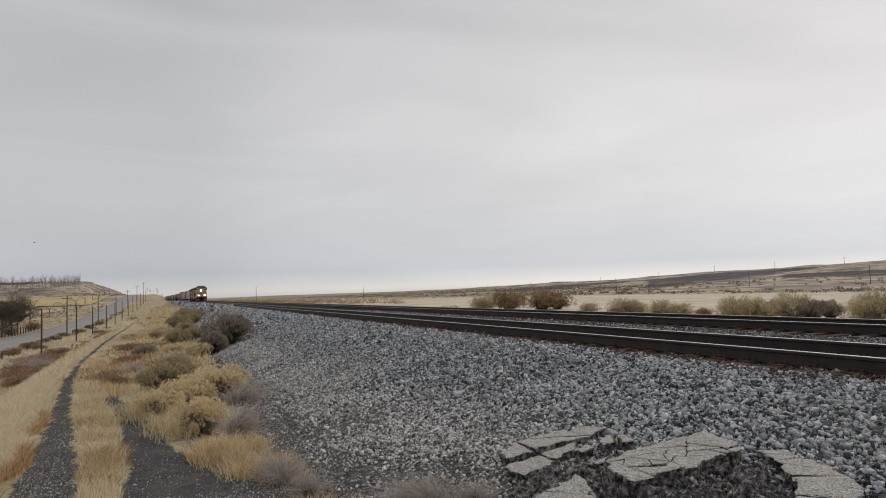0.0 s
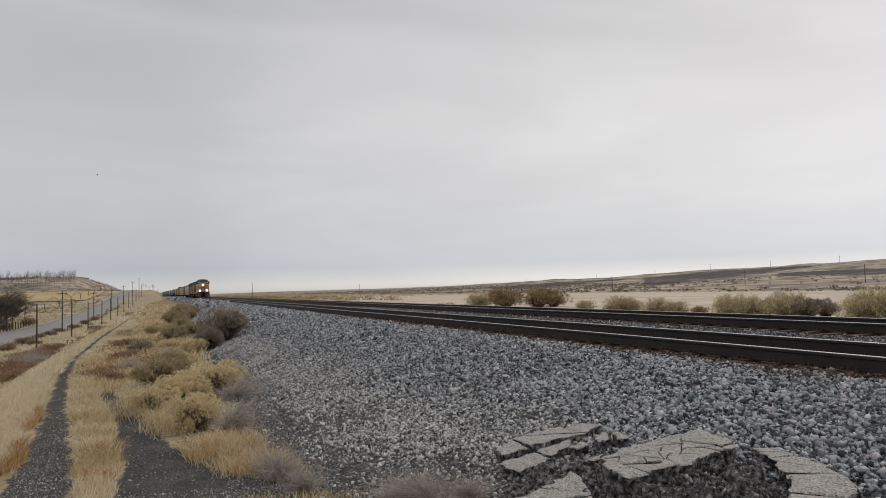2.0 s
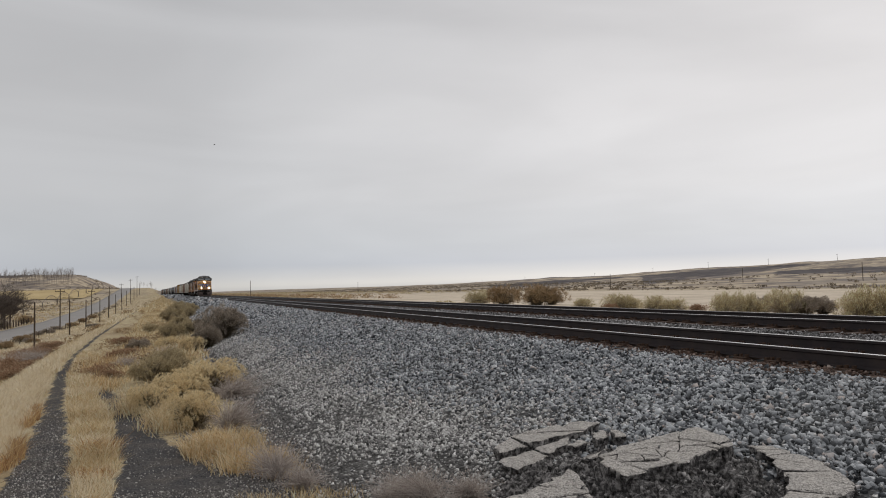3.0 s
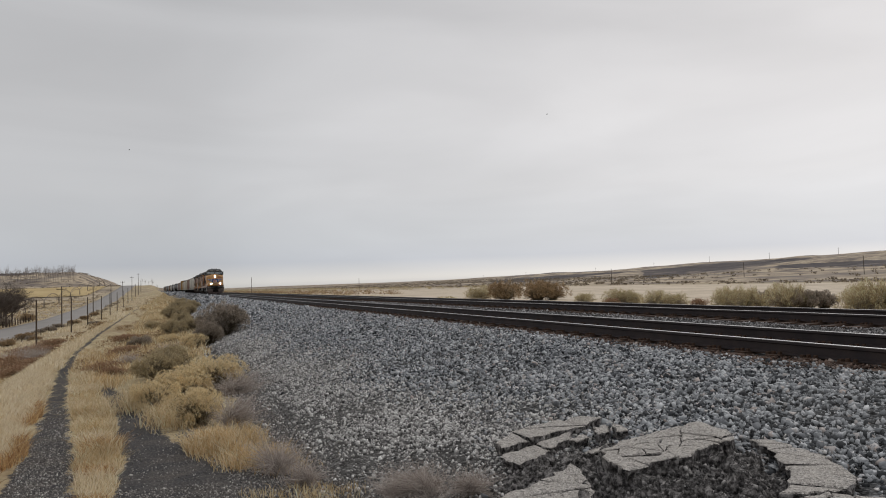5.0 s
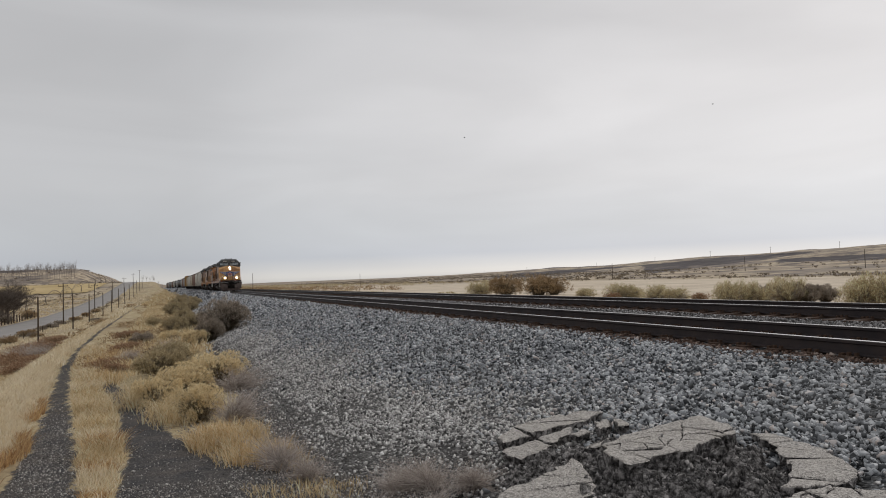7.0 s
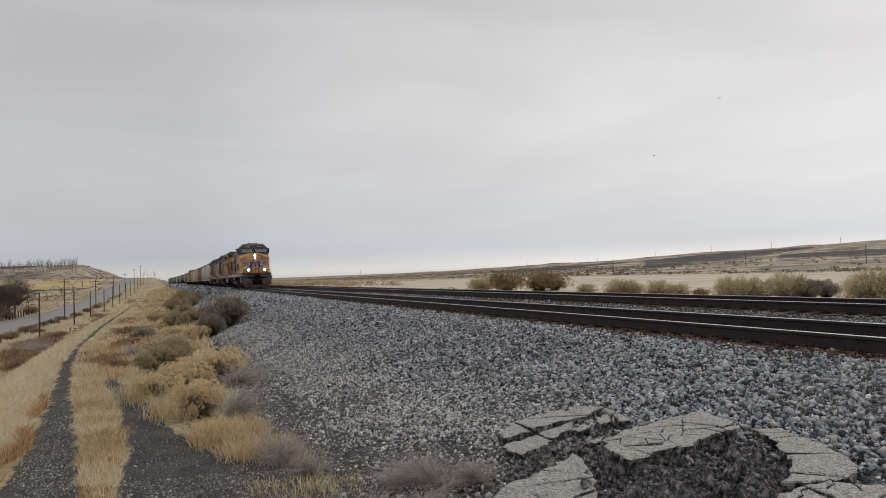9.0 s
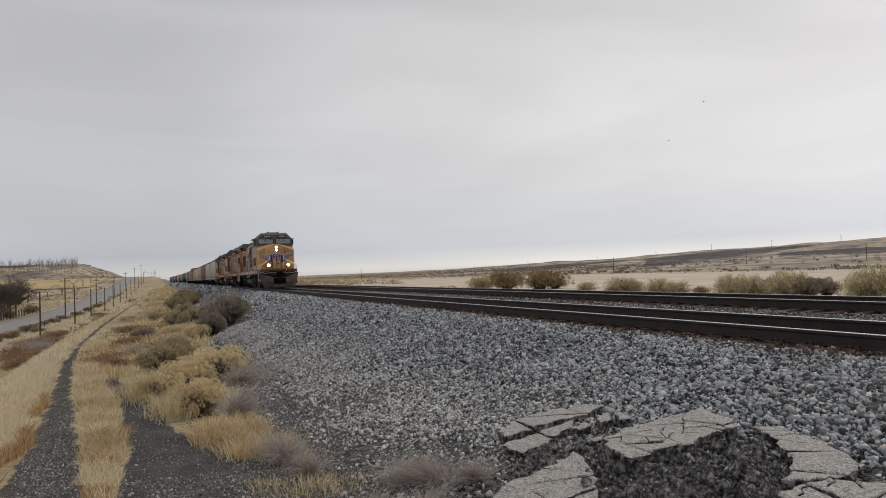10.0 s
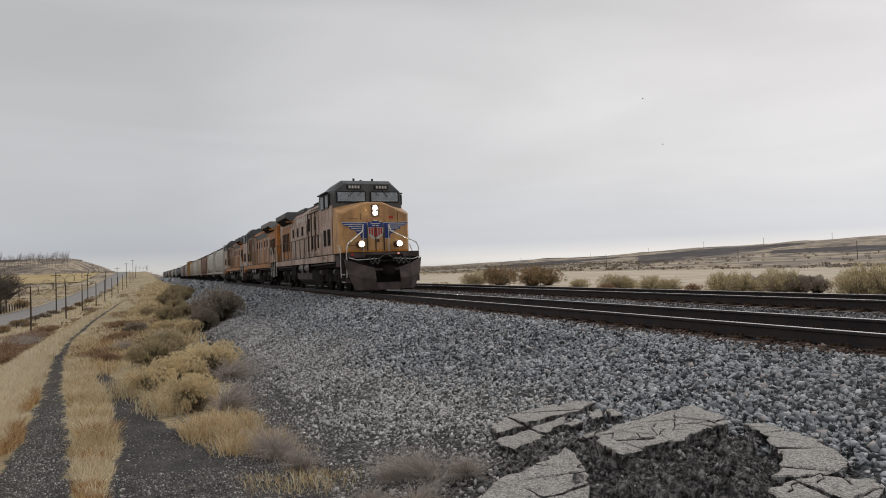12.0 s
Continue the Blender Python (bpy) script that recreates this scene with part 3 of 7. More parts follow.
def loft(bm, sections):
    """A skin over outlines of equal count: (y, ((x, z), ...)) from front to back."""
    rings = [[bm.verts.new((x, y, z)) for x, z in outline] for y, outline in sections]
    n = len(rings[0])
    bm.faces.new(rings[0])
    bm.faces.new(rings[-1][::-1])
    for a, b in zip(rings, rings[1:]):
        for i in range(n):
            bm.faces.new((a[i], b[i], b[(i + 1) % n], a[(i + 1) % n]))
    bmesh.ops.recalc_face_normals(bm, faces=bm.faces[:])


def disc(bm, x, y, z, r, depth, sides=16):
    """A short round lens that faces forwards."""
    rod(bm, (x, y, z), (x, y + depth, z), r, r, sides)


WHEELS = []


def bogie(e, y, spans, radius, frame_mat, keyed=False, length=4.7):
    """A truck: two side frames and its wheelsets."""
    for s in (-1, 1):
        def frame_(bm, s=s):
            x = s * 1.08
            h = length / 2
            pr = [(y - h, 0.62), (y - h + 0.3, 0.45), (y + h - 0.3, 0.45), (y + h, 0.62), (y + h, 0.82), (y + h * 0.45, 1.0), (y - h * 0.45, 1.0), (y - h, 0.82)]
            extrude_x(bm, pr, x - 0.09, x + 0.09)
            for d in spans:
                box(bm, x + s * 0.06 - 0.1, x + s * 0.06 + 0.1, y + d - 0.2, y + d + 0.2, 0.32, 0.78, 0.03)
                for q in (-0.32, 0.32):
                    rod(bm, (x + s * 0.1, y + d + q, 0.5), (x + s * 0.1, y + d + q, 0.98), 0.07, 0.07, 7)
        shape("truck_frame", frame_mat, e, frame_)
    for d in spans:
        w = new("wheelset", wheelset_mesh(radius))
        w.parent = e
        w.matrix_local = pose(0, y + d, radius)
        if keyed:
            WHEELS.append((w, y + d, radius))


MESHES = {}


def wheelset_mesh(radius):
    if radius not in MESHES:
        bm = bmesh.new()
        rod(bm, (-0.95, 0, 0), (0.95, 0, 0), 0.09, 0.09, 8)
        for s in (-1, 1):
            rod(bm, (s * 0.69, 0, 0), (s * 0.72, 0, 0), radius + 0.03, radius + 0.03, 24)
            rod(bm, (s * 0.72, 0, 0), (s * 0.83, 0, 0), radius, radius, 24)
            rod(bm, (s * 0.83, 0, 0), (s * 0.86, 0, 0), radius * 0.45, radius * 0.35, 12)
            for k in range(4):
                a = k * math.pi / 2
                box(bm, s * 0.85 - 0.01, s * 0.85 + 0.01, math.cos(a) * radius * 0.65 - 0.05, math.cos(a) * radius * 0.65 + 0.05, math.sin(a) * radius * 0.65 - 0.05, math.sin(a) * radius * 0.65 + 0.05)
        me = bpy.data.meshes.new("wheelset")
        bm.to_mesh(me)
        bm.free()
        me.materials.append(SOOT)
        MESHES[radius] = me
    return MESHES[radius]


def locomotive(label, side_paint, nose_paint, wing_paint, lead):
    """A six-axle road locomotive; its nose face is at y = 0 and it heads towards -y."""
    e = empty("locomotive", pose(0, 0, 0), label, "locomotive", "locomotives of the freight train")

    # underframe, deck and side sills
    shape("underframe", SOOT, e, B(-1.25, 1.25, -0.7, 18.6, 1.05, 1.55))
    shape("walkway", SOOT, e, B(-1.52, 1.52, -1.05, 18.8, 1.56, 1.62))
    for s in (-1, 1):
        x = s * 1.5
        shape("side_sill", side_paint, e, B(x - 0.03, x + 0.03, 1.0, 17.8, 1.30, 1.60, bevel=0.01))
    shape("front_sill", BROWN_DARK, e, B(-1.5, 1.5, -1.09, -1.03, 1.40, 1.60, bevel=0.01))
    shape("sill_stripe", EDGE_YELLOW, e, B(-1.40, 1.40, -0.05, 0.06, 1.625, 1.72, bevel=0.01), label="bright orange-yellow edge at the foot of the nose")
    shape("anticlimber", SOOT, e, B(-0.75, 0.75, -1.32, -1.05, 1.36, 1.5, bevel=0.02), B(-0.6, 0.6, -1.3, -1.05, 1.2, 1.3, bevel=0.02))

    # snow plow: two raked blades that flare outwards, a lower middle with a grated opening for the coupler
    def blade(bm, s):
        # (x, y, z) of the outer face: top row, middle row, bottom row, from the middle outwards
        rows = (((0.50, -1.52, 0.98), (1.05, -1.40, 1.13), (1.62, -1.02, 1.36)), ((0.50, -1.70, 0.55), (1.02, -1.55, 0.60), (1.50, -1.14, 0.78)), ((0.50, -1.60, 0.10), (0.98, -1.46, 0.11), (1.24, -1.22, 0.14)))
        fr = [[bm.verts.new((s * x, y, z)) for x, y, z in r] for r in rows]
        bk = [[bm.verts.new((s * x * 0.995, y + 0.06, z)) for x, y, z in r] for r in rows]
        for i in (0, 1):
            for j in (0, 1):
                bm.faces.new((fr[i][j], fr[i][j + 1], fr[i + 1][j + 1], fr[i + 1][j]))
                bm.faces.new((bk[i][j], bk[i + 1][j], bk[i + 1][j + 1], bk[i][j + 1]))
            bm.faces.new((fr[0][i], bk[0][i], bk[0][i + 1], fr[0][i + 1]))
            bm.faces.new((fr[2][i], fr[2][i + 1], bk[2][i + 1], bk[2][i]))
            bm.faces.new((fr[i][0], fr[i + 1][0], bk[i + 1][0], bk[i][0]))
            bm.faces.new((fr[i][2], bk[i][2], bk[i + 1][2], fr[i + 1][2]))
        bmesh.ops.recalc_face_normals(bm, faces=bm.faces[:])
    pw = shape("snow_plow", BROWN_DARK, e, lambda bm: blade(bm, -1), lambda bm: blade(bm, 1), B(-0.50, 0.50, -1.66, -1.58, 0.11, 0.40, bevel=0.02), B(-0.50, 0.50, -1.60, -1.54, 0.86, 0.96, bevel=0.02), label="dusty dark steel snow plow with flared blades")
    for k in range(5):
        shape("grate_bar", SOOT, pw, B(-0.50, 0.50, -1.585, -1.56, 0.43 + 0.09 * k, 0.455 + 0.09 * k))
    for x in (-0.95, 0.95, -0.62, 0.62):
        shape("blade_rib", SOOT, pw, B(x - 0.02, x + 0.02, -1.40, -1.02, 0.35, 1.0))
    for s_ in (-1, 1):
        shape("plow_edge_strip", SOOT, pw, B(s_ * 0.52, s_ * 0.98, -1.62, -1.50, 0.085, 0.13))
    shape("pilot_plate", SOOT, e, B(-1.5, 1.5, -1.02, -0.92, 0.55, 1.45, bevel=0.02), B(-1.15, 1.15, -1.02, -0.92, 0.16, 0.56, bevel=0.02))
    shape("coupler", SOOT, e, B(-0.16, 0.16, -1.75, -0.9, 0.72, 1.0, bevel=0.04), B(-0.24, 0.2, -1.98, -1.7, 0.68, 1.06, bevel=0.06))
    for x in (-0.66, -0.46, 0.42, 0.62, 0.82):
        shape("brake_hose", TANK_GREY, e, PIPE([(x, -1.34, 1.40), (x + 0.02, -1.44, 1.22), (x + 0.08, -1.48, 1.12), (x + 0.16, -1.42, 1.20), (x + 0.18, -1.34, 1.38)], 0.02, 6))
    shape("cable_loop", TANK_GREY, e, PIPE([(0.30 * math.cos(a) + 0.02, -1.40, 1.22 + 0.26 * math.sin(a)) for a in (math.pi * k / 10 for k in range(11))], 0.016, 6))
    for s_ in (-1, 1):
        shape("cut_lever", RAIL_WHITE, e, PIPE([(s_ * 0.35, -1.36, 1.34), (s_ * 1.15, -1.36, 1.30), (s_ * 1.48, -1.30, 1.40)], 0.016, 6))

    # nose: a wide box with a gabled front, chamfered corners
    def nose_outline(w, side, mid, low=1.62):
        return ((-w, low), (w, low), (w, side), (0.38, mid), (-0.38, mid), (-w, side))
    shape("nose", nose_paint, e, lambda bm: loft(bm, [(0.0, nose_outline(1.38, 3.20, 3.66)), (0.05, nose_outline(1.42, 3.24, 3.70)), (0.20, nose_outline(1.51, 3.28, 3.73)), (1.15, nose_outline(1.53, 3.58, 3.80))]))
    # front door outline, latch, grab irons, vents
    shape("nose_door", nose_paint, e, B(-0.34, 0.34, -0.03, 0.01, 1.70, 3.0, bevel=0.012))
    for x in (-0.36, 0.36, 0.0):
        shape("door_bar", RAIL_DARK, e, B(x - 0.022, x + 0.022, -0.075, -0.035, 1.68, 2.74))
    shape("latch", RAIL_DARK, e, B(0.05, 0.16, -0.055, -0.028, 2.05, 2.17, bevel=0.01))
    for x, z, w, h in ((-0.95, 3.02, 0.44, 0.02), (-0.62, 3.1, 0.02, 0.26), (0.98, 3.03, 0.025, 0.5), (-0.95, 2.78, 0.44, 0.02), (-0.9, 1.92, 0.6, 0.02)):
        shape("panel_seam", RAIL_DARK, e, B(x - w / 2, x + w / 2, -0.012, 0.004, z - h / 2, z + h / 2))
    shape("placard", RED_PAINT, e, B(0.60, 0.68, -0.012, 0.004, 3.02, 3.14), B(0.70, 0.78, -0.012, 0.004, 3.02, 3.14), label="small red lettered square drawn as plain bars")

    # lights
    box_ = shape("headlight_housing", BROWN_DARK, e, B(-0.15, 0.15, -0.06, 0.05, 3.12, 3.60, bevel=0.02))
    for z in (3.25, 3.47):
        shape("headlight", HEADLIGHT if lead else CYLINDER, box_, lambda bm, z=z: disc(bm, 0, -0.085, z, 0.092, 0.03), label="burning warm-white headlight" if lead else "")
    for x in (-0.72, 0.90):
        h = shape("ditch_light_housing", BROWN_DARK, e, lambda bm, x=x: disc(bm, x, -0.46, 1.96, 0.135, 0.46))
        shape("ditch_light", DITCH_LIGHT if lead else CYLINDER, h, lambda bm, x=x: disc(bm, x, -0.485, 1.96, 0.106, 0.03), label="burning warm ditch light" if lead else "")
    for x in (-1.28, 0.62):
        shape("marker_lamp", MARKER_RED if lead and x > 0 else RED_PAINT, e, lambda bm, x=x: disc(bm, x, -1.13, 1.52, 0.055, 0.05))

    # emblem: spread wings and a striped shield, as plain shapes
    if lead:
        y0, y1 = -0.022, 0.004
        for s in (-1, 1):
            def wing(bm, s=s, g=0.0, y=y0):
                pts = [(0.24, 2.22 - g), (0.34, 2.84 + g), (1.40 + g * 0.6, 2.86 + g), (1.36 + g * 0.6, 2.76), (1.12, 2.70), (1.08, 2.60), (0.86, 2.55), (0.80, 2.43), (0.66, 2.40), (0.60, 2.20 - g)]
                va = [bm.verts.new((s * x, y, z)) for x, z in pts]
                vb = [bm.verts.new((s * x, y1, z)) for x, z in pts]
                bm.faces.new(va)
                for i in range(len(pts)):
                    bm.faces.new((va[i], vb[i], vb[(i + 1) % len(pts)], va[(i + 1) % len(pts)]))
                bmesh.ops.recalc_face_normals(bm, faces=bm.faces[:])
            shape("emblem_border", WHITE_PAINT, e, lambda bm: wing(bm, g=0.03, y=-0.012))
            w_ = shape("emblem_wing", BLUE_PAINT, e, wing, label="blue wing of the painted emblem")
            for z, a, b in ((2.79, 0.58, 1.34), (2.705, 0.58, 1.16), (2.62, 0.57, 1.02), (2.525, 0.56, 0.82)):
                shape("feather_stripe", WHITE_PAINT, w_, B(s * a, s * b, -0.030, -0.018, z - 0.018, z + 0.018))

        def shield(bm, k=1.0, y=-0.04):
            pts = [(-0.34, 2.88), (-0.14, 2.92), (0, 2.97), (0.14, 2.92), (0.34, 2.88), (0.37, 2.6), (0.32, 2.33), (0.14, 2.18), (0, 2.14), (-0.14, 2.18), (-0.32, 2.33), (-0.37, 2.6)]
            va = [bm.verts.new((x * k, y, 2.56 + (z - 2.56) * k)) for x, z in pts]
            vb = [bm.verts.new((x * k, 0.004, 2.56 + (z - 2.56) * k)) for x, z in pts]
            bm.faces.new(va)
            for i in range(len(pts)):
                bm.faces.new((va[i], vb[i], vb[(i + 1) % len(pts)], va[(i + 1) % len(pts)]))
            bmesh.ops.recalc_face_normals(bm, faces=bm.faces[:])
        sh = shape("shield", WHITE_PAINT, e, lambda bm: shield(bm, 0.97), label="red, white and blue striped shield emblem")
        shape("shield_top", BLUE_PAINT, sh, B(-0.32, 0.32, -0.062, -0.042, 2.66, 2.87, bevel=0.008), B(-0.16, 0.16, -0.062, -0.042, 2.85, 2.92, bevel=0.008))
        for k in range(6):
            x = -0.25 + k * 0.10
            shape("shield_stripe", RED_PAINT, sh, B(x - 0.027, x + 0.027, -0.060, -0.042, 2.23 + 0.6 * abs(x), 2.64))
        for w, z in ((0.20, 2.79), (0.15, 2.71)):
            shape("lettering_bar", WHITE_PAINT, sh, B(-w, w, -0.067, -0.06, z, z + 0.04))

    # cab: painted lower walls, grey upper part with raked windscreen and chamfered roof
    def cab_outline(w, z0, shoulder, top, inner):
        return ((-w, z0), (w, z0), (w, 3.80), (w - 0.05, shoulder), (inner, top), (-inner, top), (-w + 0.05, shoulder), (-w, 3.80))
    shape("cab_wall", side_paint if lead else PALE, e, B(-1.555, 1.555, 1.12, 3.9, 1.62, 3.70, bevel=0.02))
    shape("cab_upper", LOCO_GREY, e, lambda bm: loft(bm, [(1.02, cab_outline(1.50, 3.56, 4.26, 4.60, 1.02)), (1.30, cab_outline(1.54, 3.56, 4.32, 4.76, 1.06)), (1.9, cab_outline(1.55, 3.56, 4.34, 4.80, 1.0)), (3.9, cab_outline(1.55, 3.56, 4.32, 4.76, 1.0))]))
    for s in (-1, 1):
        a, b = s * 0.09, s * 1.38
        f = shape("windscreen_frame", BLACK_PAINT, e, B(a, b, 0.945, 1.03, 3.79, 4.27, bevel=0.03))
        shape("windscreen", GLASS, f, B(a + s * 0.05, b - s * 0.05, 0.925, 0.94, 3.835, 4.225, bevel=0.004))
        # added panel: its pale colour stands in for sky in the glass
        shape("windscreen_sky_panel", GLASS_SKY, f, B(a + s * 0.06, b - s * 0.06, 0.941, 0.944, 3.84, 4.22))
        shape("wiper", BLACK_PAINT, f, PIPE([(s * 0.62, 0.90, 4.30), (s * 0.86, 0.90, 4.02)], 0.014), PIPE([(s * 0.2, 0.90, 4.32), (s * 0.48, 0.90, 4.05)], 0.012))
        nb = shape("number_board", BLACK_PAINT, e, B(s * 0.28, s * 0.92, 0.955, 1.1, 4.35, 4.55, bevel=0.03), label="black number board with pale bars")
        if lead:
            for k in range(4):
                x = s * 0.60 - 0.195 + k * 0.13
                shape("character_bar", WHITE_PAINT, nb, B(x - 0.042, x + 0.042, 0.944, 0.957, 4.39, 4.51))
        x = s * 1.56
        for ya, yb in ((1.55, 2.25), (2.45, 3.15)):
            wf = shape("side_window_frame", BLACK_PAINT, e, B(x - 0.03, x + 0.03, ya, yb, 3.60, 4.22, bevel=0.015))
            shape("side_window", DARK_GLASS, wf, B(x + s * 0.031, x + s * 0.045, ya + 0.06, yb - 0.06, 3.66, 4.16))
        shape("mirror", BLACK_PAINT, e, B(x, x + s * 0.10, 1.34, 1.40, 3.72, 4.18, bevel=0.01))
        shape("armrest_shade", BLACK_PAINT, e, B(x, x + s * 0.2, 1.55, 3.15, 4.24, 4.29, bevel=0.01))
        shape("cab_side_grille", SOOT, e, B(x - 0.01, x + s * 0.02, 1.5, 2.0, 2.0, 2.7), B(x - 0.01, x + s * 0.02, 2.3, 2.8, 2.0, 2.7))
    shape("air_conditioner", LOCO_GREY, e, B(-0.55, 0.55, 2.2, 3.4, 4.76, 4.88, bevel=0.05))
    for x, h in ((-0.42, 4.86), (-0.1, 4.8), (0.42, 4.85)):
        shape("antenna", BLACK_PAINT, e, R_((x, 1.7, 4.74), (x, 1.7, h + 0.05), 0.05, 8))
    shape("horn", BLACK_PAINT, e, *[R_((x, 4.6, 4.55), (x, 4.2, 4.6), 0.06, 8) for x in (-0.2, 0, 0.2)])

    # hood: cabinets, engine hood with doors, exhaust, radiator
    shape("cabinet", side_paint if lead else PALE, e, B(-1.45, 1.45, 3.9, 7.0, 1.62, 3.86, bevel=0.03))
    shape("engine_hood", side_paint, e, lambda bm: loft(bm, [(y, ((-1.08, 1.62), (1.08, 1.62), (1.08, 4.0), (0.8, 4.3), (-0.8, 4.3), (-1.08, 4.0))) for y in (3.9, 18.2)]))
    shape("hood_roof", LOCO_GREY, e, B(-0.82, 0.82, 3.9, 13.4, 4.28, 4.38, bevel=0.03), B(-1.38, 1.38, 3.9, 7.0, 3.86, 3.95, bevel=0.03))
    if not lead:
        for s in (-1, 1):
            for k in range(4):
                shape("upper_panel", LOCO_GREY, e, B(s * 1.07, s * 1.10, 7.1 + 1.58 * k, 8.62 + 1.58 * k, 3.60, 4.02, bevel=0.01))
    shape("exhaust_stack", SOOT, e, B(-0.5, 0.5, 9.2, 10.2, 4.4, 4.62, bevel=0.03))
    shape("dynamic_brake_box", LOCO_GREY, e, B(-0.95, 0.95, 10.6, 13.0, 4.2, 4.44, bevel=0.05))
    for s in (-1, 1):
        for k in range(4):
            y = 4.05 + 0.73 * k
            d = shape("cabinet_door", (PALE, side_paint, side_paint)[(k + int(lead)) % 3], e, B(s * 1.45, s * 1.475, y, y + 0.68, 1.75, 3.76, bevel=0.01))
            # dark bar fills the gap between doors: its shadow as colour
            shape("door_gap", SOOT, d, B(s * 1.451, s * 1.47, y + 0.685, y + 0.725, 1.75, 3.76))
            shape("louvre", SOOT, d, B(s * 1.476, s * 1.482, y + 0.12, y + 0.56, 2.0 + 0.9 * (k % 2), 2.62 + 0.9 * (k % 2)))
        for k in range(10):
            y = 7.15 + 0.74 * k
            d = shape("hood_door", (side_paint, PALE, side_paint, PALE, PALE)[k % 5] if not lead else (side_paint, PALE)[k % 2], e, B(s * 1.08, s * 1.105, y, y + 0.69, 1.75, 3.55, bevel=0.01))
            # here too a dark bar paints the shadow of the gap
            shape("door_gap", SOOT, d, B(s * 1.081, s * 1.1, y + 0.695, y + 0.735, 1.75, 3.55))
            if k % 2 == 0:
                shape("louvre", SOOT, d, B(s * 1.106, s * 1.112, y + 0.1, y + 0.58, 2.9, 3.4))
        for k in range(8 if lead else 0):
            shape("lettering_bar", WHITE_PAINT, e, B(s * 1.08, s * 1.088, 8.0 + 0.55 * k, 8.35 + 0.55 * k, 3.66, 3.90))

    for s in (-1, 1):
        shape("radiator_panel", YELLOW, e, B(s * 1.085, s * 1.115, 14.6, 17.6, 1.75, 3.70, bevel=0.01), label="less faded orange panel below the radiator")
        for k in range(5):
            shape("panel_slot", SOOT, e, B(s * 1.116, s * 1.122, 14.8 + 0.55 * k, 15.2 + 0.55 * k, 2.2, 3.3))
        shape("grab_rail", RAIL_DARK, e, *[PIPE([(s * 1.50, 4.1 + 0.9 * k, 1.9), (s * 1.50, 4.1 + 0.9 * k, 3.75)], 0.03) for k in range(4)], PIPE([(s * 1.50, 4.1, 3.75), (s * 1.50, 6.8, 3.75)], 0.03))
        shape("side_step_light", CYLINDER, e, B(s * 1.53, s * 1.55, 2.9, 3.05, 1.42, 1.54))
        shape("radiator_edge", YELLOW, e, B(s * 1.02, s * 1.50, 13.44, 13.50, 3.86, 3.93), B(s * 1.02, s * 1.50, 17.3, 17.36, 3.86, 3.93))
    shape("roof_hatch", LOCO_GREY, e, B(-0.6, 0.6, 5.0, 6.4, 4.36, 4.46, bevel=0.03), B(-0.5, 0.5, 7.4, 8.6, 4.36, 4.50, bevel=0.03))

    def wings(bm):
        pr = ((-1.06, 3.84), (1.06, 3.84), (1.54, 4.16), (1.54, 4.40), (1.40, 4.47), (-1.40, 4.47), (-1.54, 4.40), (-1.54, 4.16))
        extrude_y(bm, pr, 13.5, 17.3)
    rw = shape("radiator_wing", wing_paint, e, wings, label="grey radiator housing that overhangs the hood")
    for s in (-1, 1):
        for k in range(5):
            shape("radiator_seam", SOOT, rw, B(s * 1.542, s * 1.548, 13.78 + 0.78 * k, 13.82 + 0.78 * k, 4.19, 4.38))
        shape("intake_screen", SOOT, rw, lambda bm, s=s: loft(bm, [(y, ((s * 1.10, 3.85), (s * 1.14, 3.82), (s * 1.52, 4.10), (s * 1.48, 4.13))) for y in (13.8, 17.0)]))
    for k in range(3):
        shape("radiator_fan", SOOT, rw, lambda bm, k=k: rod(bm, (0, 14.3 + 1.15 * k, 4.4), (0, 14.3 + 1.15 * k, 4.53), 0.5, 0.5, 16))
    shape("rear_end", side_paint, e, B(-1.1, 1.1, 18.2, 18.42, 1.62, 4.0, bevel=0.03))

    # handrails and steps
    for s in (-1, 1):
        x = s * 1.48
        ys = [3.98 + 1.32 * k for k in range(12)]
        shape("side_handrail", RAIL_DARK if lead else RAIL_TAN, e, PIPE([(x, ys[0], 2.62), (x, ys[-1], 2.62)], 0.021), *[PIPE([(x, y, 1.60), (x, y, 2.62)], 0.021) for y in ys])
        shape("front_handrail", RAIL_WHITE, e, PIPE([(s * 0.55, -0.10, 2.78), (s * 0.60, -0.22, 2.50), (s * 1.42, -1.02, 1.98), (s * 1.50, -1.06, 1.75), (s * 1.50, -1.02, 0.62)], 0.024, 8), PIPE([(s * 0.55, -0.10, 2.78), (s * 0.55, -0.08, 1.64)], 0.022, 8), label="white curved handrail beside the front steps")
        shape("stair_handrail", RAIL_WHITE, e, PIPE([(s * 1.52, 0.12, 1.95), (s * 1.55, -0.2, 1.6), (s * 1.55, -0.25, 0.62)], 0.022, 8))
        shape("rear_handrail", RAIL_WHITE, e, PIPE([(x, 17.9, 2.6), (x, 18.45, 2.5), (x, 18.75, 2.0), (x, 18.75, 0.65)], 0.024, 8), PIPE([(x, 17.9, 2.6), (x, 17.9, 0.7)], 0.022, 8))
        for k in range(4):
            z = 0.42 + 0.30 * k
            shape("step", SOOT, e, B(s * 1.18, s * 1.54, -0.95, -0.28, z, z + 0.04))
            shape("step", SOOT, e, B(s * 1.18, s * 1.54, 17.95, 18.6, z, z + 0.04))
        shape("step_edge", RAIL_WHITE, e, *[B(s * 1.545, s * 1.555, -0.9, -0.32, 0.43 + 0.3 * k, 0.46 + 0.3 * k) for k in range(2)])
